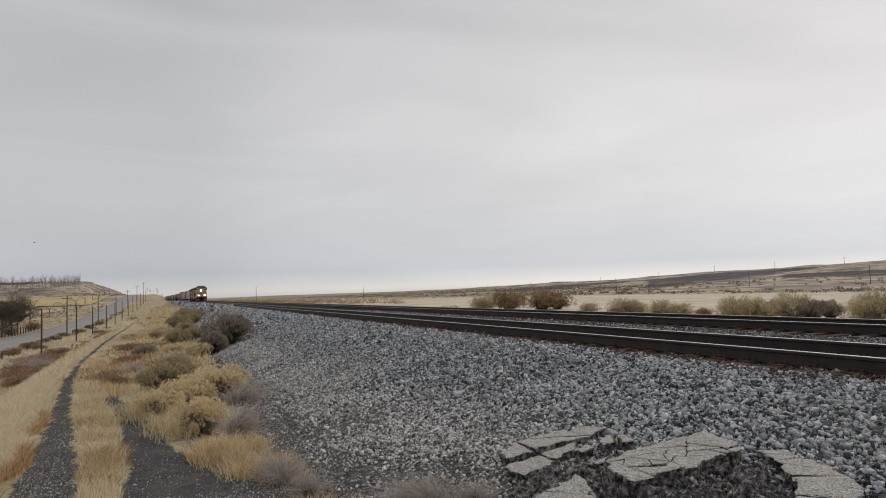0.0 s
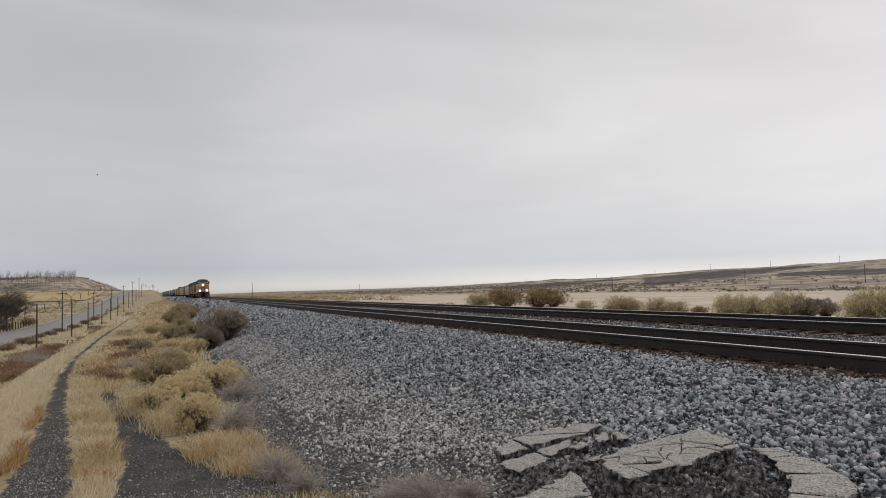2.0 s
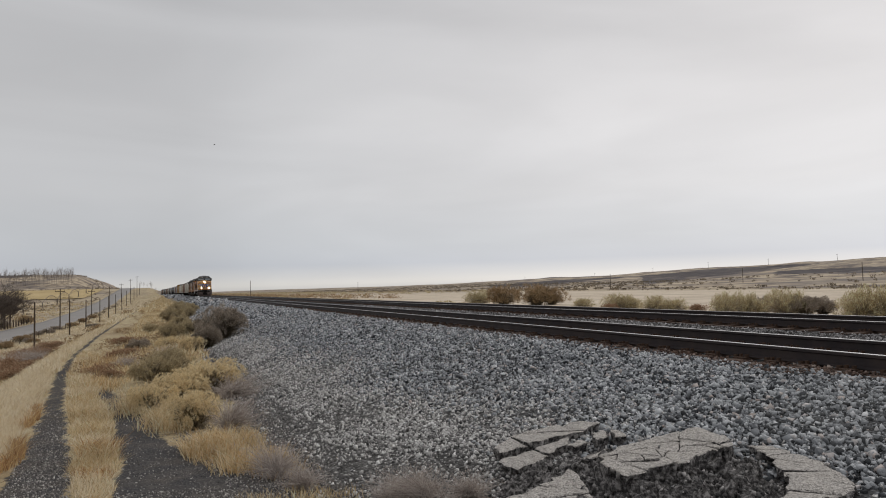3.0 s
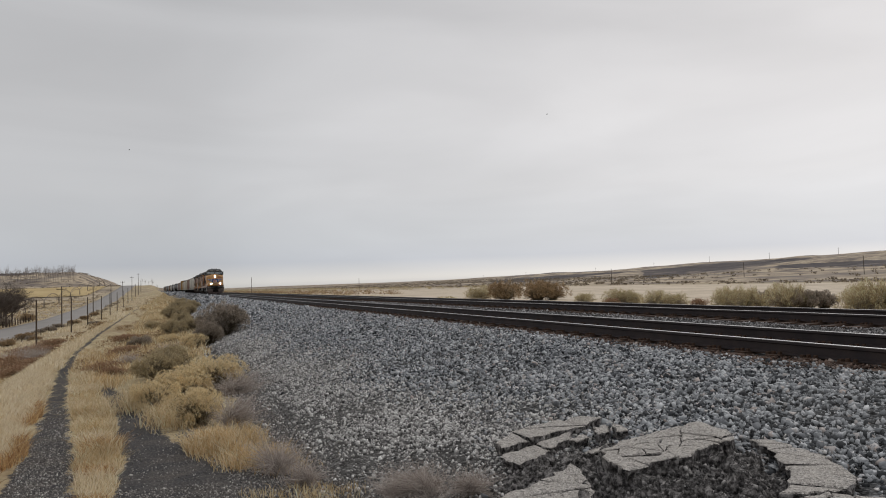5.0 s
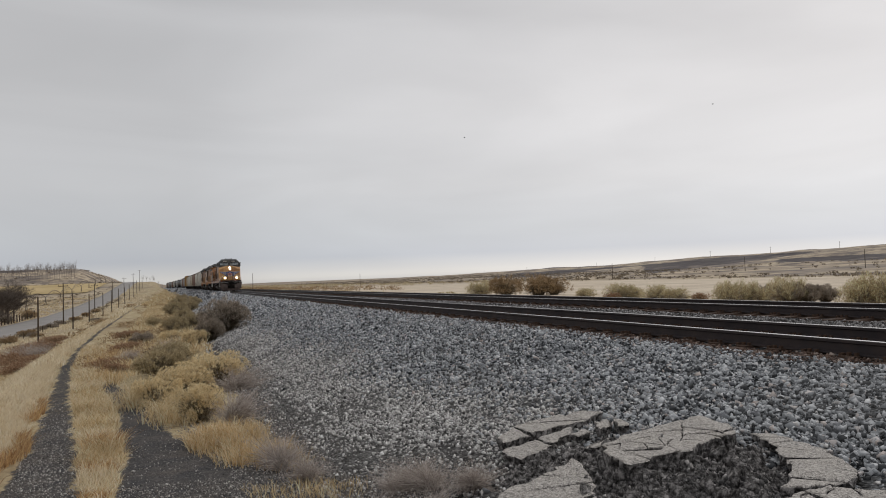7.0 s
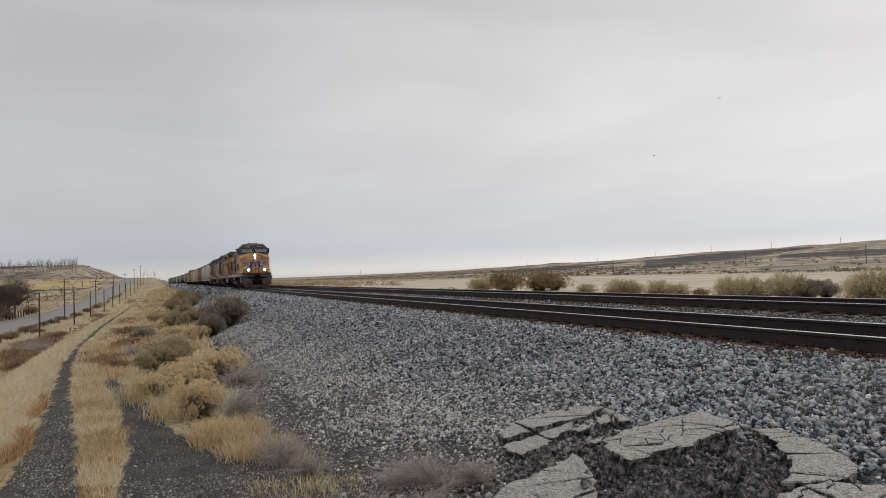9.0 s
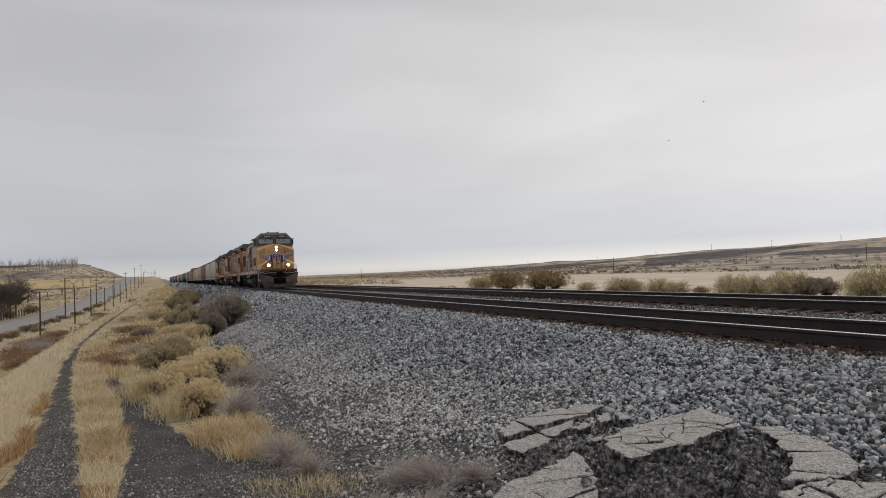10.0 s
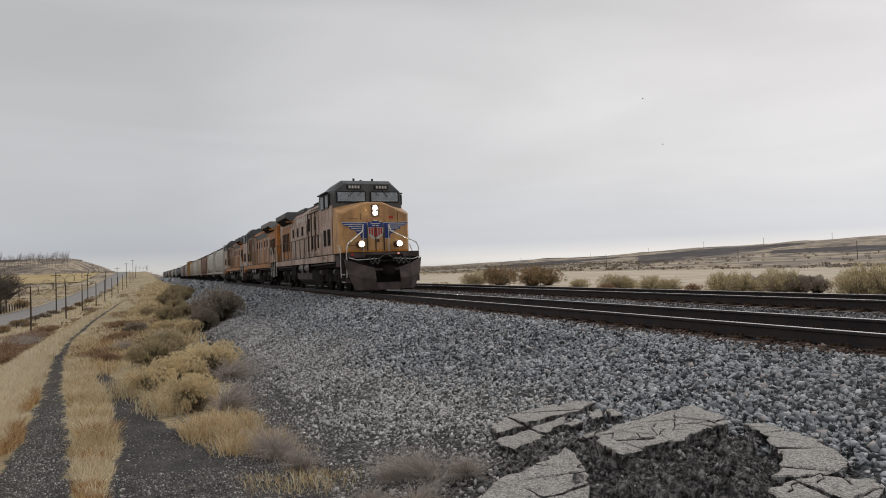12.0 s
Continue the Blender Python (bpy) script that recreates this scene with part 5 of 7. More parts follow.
def crack(poly, least, rnd, grain=None):
    """Split an outline by irregular lines until the pieces are small."""
    if area(poly) < least * rnd.uniform(0.6, 1.8) or len(poly) < 3:
        return [poly]
    cx, cy = sum(q[0] for q in poly) / len(poly), sum(q[1] for q in poly) / len(poly)
    ext = max(poly, key=lambda q: (q[0] - cx) ** 2 + (q[1] - cy) ** 2)
    a = math.atan2(ext[1] - cy, ext[0] - cx) + (math.pi / 2 if grain is None else 0.0) + rnd.uniform(-0.6, 0.6)
    p0 = (cx + rnd.uniform(-0.08, 0.08), cy + rnd.uniform(-0.08, 0.08))
    d = (math.cos(a), math.sin(a))
    return [q for s in (1, -1) for half in (clip_poly(poly, p0, d, s),) if len(half) > 2 and area(half) > 0.002 for q in crack(half, least, rnd, None)]


def asphalt_slab(label, outline, z, gx, gy, thick, least, seed, grain=None, gap=0.008):
    """A broken slab: cracked pieces with rough dark edges on one tilted plane."""
    rnd = random.Random(seed)
    cx, cy = sum(q[0] for q in outline) / len(outline), sum(q[1] for q in outline) / len(outline)
    e = empty("asphalt_slab", pose(cx, cy, z), label, "asphalt slab", "broken asphalt slabs")
    # roughen the outer edge
    poly = []
    for a, b in zip(outline, outline[1:] + outline[:1]):
        for k in range(4):
            t = k / 4
            poly.append((a[0] + t * (b[0] - a[0]) - cx + rnd.uniform(-0.018, 0.018), a[1] + t * (b[1] - a[1]) - cy + rnd.uniform(-0.018, 0.018)))
    for piece in crack(poly, least, rnd, grain):
        mx, my = sum(q[0] for q in piece) / len(piece), sum(q[1] for q in piece) / len(piece)
        tx, ty, dz = gx + rnd.uniform(-0.05, 0.05), gy + rnd.uniform(-0.05, 0.05), rnd.uniform(-0.012, 0.012)
        # finer, wavering edges
        fine = []
        for a, b in zip(piece, piece[1:] + piece[:1]):
            n = max(1, int(math.hypot(b[0] - a[0], b[1] - a[1]) / 0.05))
            for k in range(n):
                t = k / n
                q = Vector((a[0] + t * (b[0] - a[0]), a[1] + t * (b[1] - a[1]), seed))
                w = noise.noise(q * 11.0) * 0.026
                s = 1 - gap / max(0.03, math.hypot(q[0] - mx, q[1] - my))
                fine.append((mx + (q[0] - mx) * s + w, my + (q[1] - my) * s - w))
        bm = bmesh.new()
        height = lambda x, y: gx * mx + gy * my + tx * (x - mx) + ty * (y - my) + dz
        top = [bm.verts.new((x, y, height(x, y) + rnd.uniform(-0.004, 0.002))) for x, y in fine]
        rim = [bm.verts.new((mx + (x - mx) * 0.9, my + (y - my) * 0.9, height(x, y) + 0.006)) for x, y in fine]
        low = [bm.verts.new((mx + (x - mx) * (0.97 + rnd.uniform(-0.26, 0.2)), my + (y - my) * (0.97 + rnd.uniform(-0.26, 0.2)), height(x, y) - thick * rnd.uniform(0.3, 0.75))) for x, y in fine]
        bot = [bm.verts.new((mx + (x - mx) * 0.85, my + (y - my) * 0.85, height(x, y) - thick * rnd.uniform(0.8, 1.2))) for x, y in fine]
        n = len(fine)
        bm.faces.new(rim)
        for i in range(n):
            j = (i + 1) % n
            bm.faces.new((rim[i], top[i], top[j], rim[j]))
            for u, v in ((top, low), (low, bot)):
                f = bm.faces.new((u[i], v[i], v[j], u[j]))
                f.material_index = 1
        f = bm.faces.new(bot[::-1])
        f.material_index = 1
        bmesh.ops.recalc_face_normals(bm, faces=bm.faces[:])
        part("asphalt_piece", bm, (ASPHALT_TOP, ASPHALT_SIDE), e)
    return e


def asphalt_heap():
    asphalt_slab("cracked pale asphalt slab tilted on a heap of dark rubble", [(2.84, 4.26), (3.15, 4.42), (3.56, 4.53), (3.97, 4.63), (3.95, 4.4), (3.87, 4.11), (3.76, 4.0), (3.61, 4.05), (3.44, 3.97), (3.28, 3.88), (3.13, 3.85), (2.92, 3.87), (2.74, 3.85), (2.74, 3.98), (2.72, 4.08)], -0.335, 0.02, 0.04, 0.13, 0.035, 3, gap=0.004)
    asphalt_slab("long split asphalt slab lying against the ballast", [(2.6, 5.57), (2.89, 5.81), (3.29, 5.91), (3.73, 5.98), (3.86, 5.82), (3.64, 5.70), (3.23, 5.59), (2.9, 5.52), (2.62, 5.45)], -0.50, 0.04, 0.08, 0.10, 0.12, 8, grain=1, gap=0.006)
    asphalt_slab("narrow strip split off the long asphalt slab", [(2.52, 5.37), (2.84, 5.45), (3.23, 5.56), (3.4, 5.60), (3.21, 5.4), (2.85, 5.23), (2.61, 5.14)], -0.56, 0.04, 0.06, 0.08, 0.10, 9, gap=0.005)
    asphalt_slab("crumbling asphalt slab with worn gravelly top", [(1.70, 3.92), (2.03, 4.18), (2.27, 4.20), (2.46, 4.28), (2.67, 4.39), (2.6, 4.13), (2.49, 3.87), (2.35, 3.65), (2.13, 3.40), (1.74, 3.5)], -0.50, 0.08, 0.08, 0.14, 0.10, 12, gap=0.005)
    asphalt_slab("curved cracked asphalt slab at the foot of the ballast", [(4.16, 4.24), (4.32, 4.17), (4.24, 3.92), (4.26, 3.69), (4.13, 3.46), (3.99, 3.25), (3.88, 3.1), (3.71, 3.06), (3.53, 3.07), (3.41, 3.09), (3.30, 3.15), (3.55, 3.30), (3.80, 3.60), (4.04, 3.95)], -0.40, 0.0, 0.0, 0.08, 0.07, 21, gap=0.004)
    asphalt_slab("low cracked asphalt slab edge in front of the heap", [(3.06, 2.95), (3.31, 3.05), (3.57, 3.0), (3.76, 2.85), (3.64, 2.72), (3.41, 2.58), (3.06, 2.59), (2.9, 2.71)], -0.41, 0.0, 0.0, 0.09, 0.035, 30, gap=0.004)
    asphalt_slab("small loose sliver of pale asphalt", [(2.88, 4.58), (3.09, 4.71), (3.26, 4.77), (3.16, 4.67), (2.96, 4.56)], -0.44, 0.0, 0.1, 0.05, 0.2, 41)
    asphalt_slab("small loose lump of pale asphalt", [(3.49, 5.41), (3.65, 5.47), (3.66, 5.38), (3.55, 5.26), (3.44, 5.26)], -0.47, 0.0, 0.1, 0.09, 0.2, 44)
    asphalt_slab("small loose lump of worn asphalt", [(3.71, 5.44), (3.80, 5.40), (3.73, 5.23), (3.61, 5.23)], -0.46, 0.0, 0.1, 0.09, 0.2, 47)
    asphalt_slab("flat chip of worn asphalt", [(3.23, 5.37), (3.43, 5.46), (3.44, 5.37), (3.24, 5.28)], -0.52, 0.0, 0.1, 0.05, 0.2, 49)
    # dark crumbled mound under the slabs
    xs, ys = np.linspace(1.2, 4.7, 280), np.linspace(2.2, 6.0, 304)
    X, Y = np.meshgrid(xs, ys)

    def mound_z(X, Y):
        n1 = np.array([noise.fractal(Vector((a * 4.0, b * 4.0, 0.3)), 0.55, 2.2, 6) for a, b in zip(X.ravel(), Y.ravel())]).reshape(X.shape)
        n2 = np.array([noise.cell(Vector((a * 15.0 + 0.4 * math.sin(b * 40), b * 15.0, 0.7))) for a, b in zip(X.ravel(), Y.ravel())]).reshape(X.shape)
        p_ = pile(X, Y)
        n3 = np.array([noise.ridged_multi_fractal(Vector((a * 7.0, b * 7.0, 2.3)), 0.8, 2.1, 5, 1.0, 2.0) for a, b in zip(X.ravel(), Y.ravel())]).reshape(X.shape)
        return surface(X, Y) - 0.06 + 0.17 * np.clip(1.5 * p_, 0, 1) + (0.08 * n1 + 0.02 * n2 + 0.036 * (n3 - 1.3)) * np.clip(3 * p_, 0, 1) + 0.05 * np.clip(1.35 * p_ - 0.25, 0, 1)
    Z = mound_z(X, Y)
    i = np.arange(X.size).reshape(X.shape)
    q = np.stack([i[:-1, :-1], i[:-1, 1:], i[1:, 1:], i[1:, :-1]], -1).reshape(-1, 4)
    mound = bulk("rubble_mound", np.stack([X, Y, Z], -1).reshape(-1, 3), q, ASPHALT_SIDE)
    tagged(mound, "mound of dark crumbled asphalt and soil", "rubble", kind="stuff")
    x, y = scatter(1.6, 4.3, 2.3, 5.9, 2600)
    keep = RNG.random(len(x)) < np.clip(1.6 * pile(x, y) - 0.12, 0, 1) * np.clip(0.6 + wave(x, y, 4.0, 1.1), 0.15, 1)
    x, y = x[keep], y[keep]
    z = mound_z(x, y) + RNG.uniform(-0.012, 0.014, len(x))
    tagged(stones("rubble_lumps", np.stack([x, y, z], -1), 0.0125, RUBBLE, 0.7), "dark crumbled asphalt lumps around the broken slabs", "rubble", kind="stuff")
    # larger broken chunks below the edges of the slabs
    x, y = scatter(2.35, 3.75, 2.9, 5.3, 75)
    keep = RNG.random(len(x)) < np.clip(1.8 * pile(x, y) - 0.3, 0, 1)
    x, y = x[keep], y[keep]
    chunks = stones("rubble_chunks", np.stack([x, y, mound_z(x, y) + 0.004], -1), 0.048, ASPHALT_SIDE, 0.5, True)
    tagged(chunks, "broken dark asphalt chunks below the slab edges", "rubble", kind="stuff")


asphalt_heap()

# ---- grass ----
STRAW = foliage("dry_straw_grass", [(0.0, (0.382, 0.278, 0.147)), (0.4, (0.636, 0.485, 0.284)), (0.8, (0.800, 0.668, 0.448)), (1.0, (0.800, 0.800, 0.604))])
RUSSET = foliage("russet_dry_grass", [(0.0, (0.258, 0.141, 0.070)), (0.5, (0.497, 0.304, 0.151)), (1.0, (0.773, 0.567, 0.301))])
AMBER = foliage("amber_dry_grass", [(0.0, (0.40, 0.25, 0.11)), (0.4, (0.68, 0.47, 0.24)), (0.75, (0.84, 0.68, 0.43)), (1.0, (0.90, 0.82, 0.64))])
PALE_STRAW = foliage("pale_bank_grass", [(0.0, (0.55, 0.43, 0.27)), (0.5, (0.82, 0.71, 0.51)), (1.0, (0.90, 0.83, 0.69))])


def blades(name, x, y, z, h, width, material, lean=0.5, parent=None, wind=(0.0, 0.0)):
    """Thin bent blades, two faces each, rooted at the points given."""
    n = len(x)
    a = RNG.uniform(0, 2 * np.pi, n)
    side = np.stack([np.cos(a), np.sin(a), 0 * a], -1) * (width * RNG.uniform(0.6, 1.4, n))[:, None]
    h = h * RNG.uniform(0.55, 1.25, n)
    b = RNG.uniform(0, 2 * np.pi, n)
    out = np.stack([np.cos(b) + wind[0], np.sin(b) + wind[1], 0 * b], -1) * (h * lean * RNG.uniform(0.2, 1.2, n))[:, None]
    root = np.stack([x, y, z], -1)
    up = np.stack([0 * h, 0 * h, h], -1)
    v = np.stack([root - side, root + side, root + up * 0.6 + out * 0.35 + side * 0.8, root + up * 0.6 + out * 0.35 - side * 0.8, root + up * 0.93 + out + side * 0.15, root + up * 0.93 + out - side * 0.15], 1)
    i = 6 * np.arange(n)[:, None]
    f = np.concatenate([i + np.array([[0, 1, 2, 3]]), i + np.array([[3, 2, 4, 5]])])
    return bulk(name, v.reshape(-1, 3), f, material, parent)


def grass():
    # strip between the ruts
    for y0, y1, dens, w, h in ((3.2, 9, 3000, 0.003, 0.15), (9, 18, 1400, 0.005, 0.18), (18, 40, 450, 0.010, 0.22)):
        x, y = scatter(-4.6, 0.8, y0, y1, dens)
        px = np.interp(y, PATH_Y, PATH_X)
        q = x - px + 0.07 * wave(x, y, 2.1, 0.8) + 0.04 * wave(x, y, 6.3, 0.1)
        clump = 0.45 + 0.55 * wave(x, y, 1.9, 0.2)
        keep = (q > np.interp(y, RUT_Y, STRIP_L) + 0.02) & (q < np.interp(y, RUT_Y, STRIP_R) - 0.02) & in_view(x, y) & (RNG.random(len(x)) < 0.35 + clump)
        x, y, px = x[keep], y[keep], px[keep]
        red = (wave(x, y, 0.9, 1.7) + 0.5 * wave(x, y, 5.0, 0.3) > 0.42 - 0.6 * np.clip((7.2 - y) / 2.5, 0, 1)) & (y < 12)
        light = ~red & (wave(x, y, 2.6, 2.9) + RNG.normal(0, 0.3, len(x)) > 0.15)
        for m, s, lab in ((STRAW, ~red & ~light, "dry straw-coloured grass strip between the wheel ruts"), (PALE_STRAW, light, "pale dry grass tufts between the wheel ruts"), (RUSSET, red, "russet dry grass tufts between the wheel ruts")):
            if s.any():
                tagged(blades("grass_strip", x[s], y[s], ground_z(x[s], y[s]) - 0.01, h * (0.8 + 0.4 * wave(x[s], y[s], 1.3, 2.2) + 0.4 * wave(x[s], y[s], 5.1, 0.7)), w, m, 1.0, wind=(0.12, -0.1)), lab, "grass", kind="stuff")
    # bank on the far side of the path
    for y0, y1, dens, w, h, x0 in ((5, 14, 1000, 0.004, 0.2, 2.6), (14, 30, 520, 0.008, 0.22, 3.0), (30, 70, 140, 0.016, 0.25, 3.5)):
        x, y = scatter(-11, -1.0, y0, y1, dens)
        px = np.interp(y, PATH_Y, PATH_X)
        d = px - x + 0.15 * wave(x, y, 1.7, 0.5)
        lip = -np.interp(y, RUT_Y, RUT_OUT)
        keep = (d > lip + 0.05) & (d < x0) & in_view(x, y)
        x, y, d = x[keep], y[keep], d[keep] - lip[keep]
        red = (d < 0.36 - 0.012 * y) & (wave(x, y, 1.1, 0.9) > -0.3) & (y < 20)
        for m, s, lab in ((PALE_STRAW, ~red, "pale dry grass on the bank beside the path"), (RUSSET, red, "russet grass fringe along the wheel rut")):
            if s.any():
                tagged(blades("bank_grass", x[s], y[s], ground_z(x[s], y[s]) - 0.01, h, w, m, 0.8, wind=(0.3, -0.3)), lab, "grass", kind="stuff")
    # edge between the path and the ballast: amber clumps and thin tan grass
    for cx, cy, rx, ry, n, m, h, lab in ((0.58, 9.0, 0.40, 0.8, 4200, AMBER, 0.30, "amber dry grass clump beside the cinder rut"), (0.88, 7.8, 0.32, 0.5, 2600, AMBER, 0.22, "low amber grass at the foot of the ballast"),
                                         (0.85, 6.0, 0.5, 0.35, 420, STRAW, 0.12, "thin tan grass on dark cinder"), (1.2, 6.15, 0.25, 0.4, 320, STRAW, 0.14, "tan grass tuft beside dead weeds"),
                                         (1.45, 4.7, 0.3, 0.22, 500, AMBER, 0.16, "tan grass tuft beside dead weeds"), (-0.02, 12.6, 0.3, 1.2, 2200, STRAW, 0.36, "tall straw grass below the shrubs"),
                                         (-0.60, 17.0, 0.40, 2.2, 2600, STRAW, 0.4, "tall straw grass below the shrubs"), (-1.8, 24.5, 0.5, 3.0, 1500, AMBER, 0.34, "amber weeds beside the path"), (-2.4, 33.0, 0.8, 5.0, 1800, RUSSET, 0.5, "russet weeds beside the path")):
        # loose sub-tufts of uneven size
        k = 26
        tr, ta, ts = np.sqrt(RNG.random(k)), RNG.uniform(0, 2 * np.pi, k), RNG.uniform(0.12, 0.5, k)
        j = RNG.integers(0, k, n)
        x, y = cx + rx * (tr[j] * np.cos(ta[j]) + RNG.normal(0, 1, n) * ts[j]), cy + ry * (tr[j] * np.sin(ta[j]) + RNG.normal(0, 1, n) * ts[j])
        r = 0.3 * tr[j] + RNG.uniform(0, 0.5, n) + RNG.uniform(0, 0.8, k)[j]
        if cy < 12:
            # none grows on the trodden rut
            keep = x - np.interp(y, PATH_Y, PATH_X) > np.interp(y, RUT_Y, RUT_IN) - 0.12 + 0.1 * wave(x, y, 5.0, 0.2)
            x, y, r, n = x[keep], y[keep], r[keep], int(keep.sum())
        n2 = int(n * 0.5)
        tagged(blades("grass_clump", x[:n2], y[:n2], surface(x[:n2], y[:n2]) - 0.01, h * (1.15 - 0.6 * r[:n2]), 0.0022 + 0.0002 * cy, STRAW, 0.8, wind=(-0.2, -0.3)), "loose " + lab, "grass", kind="stuff")
        x, y, r = x[n2:], y[n2:], r[n2:]
        tagged(blades("grass_clump", x, y, surface(x, y) - 0.01, h * (1.15 - 0.6 * r), 0.0022 + 0.0002 * cy, m, 0.9, wind=(-0.25, -0.35)), lab, "grass", kind="stuff")
    # long slope between the path and the railway, further out
    x, y = scatter(-4.0, 1.2, 26, 110, 34)
    px = np.interp(y, PATH_Y, PATH_X)
    keep = (x > px + 1.0)
    x, y = x[keep], y[keep]
    tagged(blades("slope_grass", x, y, ground_z(x, y) - 0.02, 0.36, 0.018, STRAW, 0.8), "dry grass on the slope below the tracks", "grass", kind="stuff")


grass()


def meadow():
    """Tufted dry grass over the slope down to the road and beyond it."""
    for x0, x1, y0, y1, dens, h, w, mat, lab in ((-14, -5.5, 30, 80, 26, 0.30, 0.022, STRAW, "dry grass on the slope to the valley"), (-26, -5.5, 80, 230, 5.5, 0.45, 0.05, PALE_STRAW, "pale dry meadow grass between the path and the road"),
                                                 (-24, -5.2, 230, 420, 2.2, 0.6, 0.09, PALE_STRAW, "pale dry meadow grass between the path and the road"), (-5.2, 1.0, 110, 420, 3.5, 0.5, 0.07, STRAW, "dry grass on the shoulder of the railway bank"), (-90, -38.5, 150, 420, 0.9, 0.5, 0.08, STRAW, "dry tan stubble beyond the road")):
        x, y = scatter(x0, x1, y0, y1, dens)
        keep = (RNG.random(len(x)) < np.clip(0.45 + 0.8 * wave(x, y * 0.5, 0.35, 0.7) + 0.3 * wave(x, y, 1.1, 0.2), 0.04, 1)) & in_view(x, y)
        x, y = x[keep], y[keep]
        k = 3
        x, y = np.repeat(x, k) + RNG.normal(0, h * 0.5, len(x) * k), np.repeat(y, k) + RNG.normal(0, h * 0.5, len(y) * k)
        tagged(blades("meadow_grass", x, y, ground_z(x, y) - 0.03, h, w, mat, 0.9), lab, "grass", kind="stuff")


meadow()

# ---- shrubs ----
YELLOW_BRUSH = foliage("yellow_rabbitbrush_heads", [(0.0, (0.42, 0.31, 0.16)), (0.35, (0.74, 0.60, 0.36)), (0.7, (0.90, 0.78, 0.53)), (1.0, (0.93, 0.87, 0.70))], clump=24.0)
OLIVE_BRUSH = foliage("olive_brush_leaves", [(0.0, (0.20, 0.165, 0.10)), (0.5, (0.50, 0.41, 0.255)), (1.0, (0.82, 0.72, 0.50))], clump=20.0)
GREY_BRUSH = foliage("grey_sage_twigs", [(0.0, (0.15, 0.125, 0.105)), (0.5, (0.36, 0.305, 0.25)), (1.0, (0.62, 0.54, 0.45))])
DEAD_BRUSH = foliage("dead_grey_weed_stems", [(0.0, (0.272, 0.230, 0.204)), (0.5, (0.476, 0.416, 0.374)), (1.0, (0.714, 0.646, 0.595))])
BROWN_BRUSH = foliage("brown_brush_twigs", [(0.0, (0.17, 0.115, 0.07)), (0.5, (0.37, 0.26, 0.145)), (1.0, (0.58, 0.44, 0.28))])
TAN_BRUSH = foliage("tan_brush_leaves", [(0.0, (0.312, 0.244, 0.138)), (0.5, (0.587, 0.469, 0.288)), (1.0, (0.800, 0.787, 0.528))])
RED_BRUSH = foliage("red_brown_brush_twigs", [(0.0, (0.190, 0.109, 0.068)), (0.5, (0.361, 0.218, 0.137)), (1.0, (0.570, 0.415, 0.274))])
SAGE_FAR = foliage("far_sage_twigs", [(0.0, (0.13, 0.108, 0.082)), (0.6, (0.24, 0.20, 0.15)), (1.0, (0.38, 0.31, 0.22))])
STEM_PALE = foliage("grey_olive_shrub_stems", [(0.0, (0.10, 0.085, 0.06)), (0.6, (0.33, 0.28, 0.20)), (1.0, (0.60, 0.53, 0.41))])
STEM = foliage("dark_shrub_stems", [(0.0, (0.07, 0.058, 0.042)), (1.0, (0.26, 0.215, 0.15))])


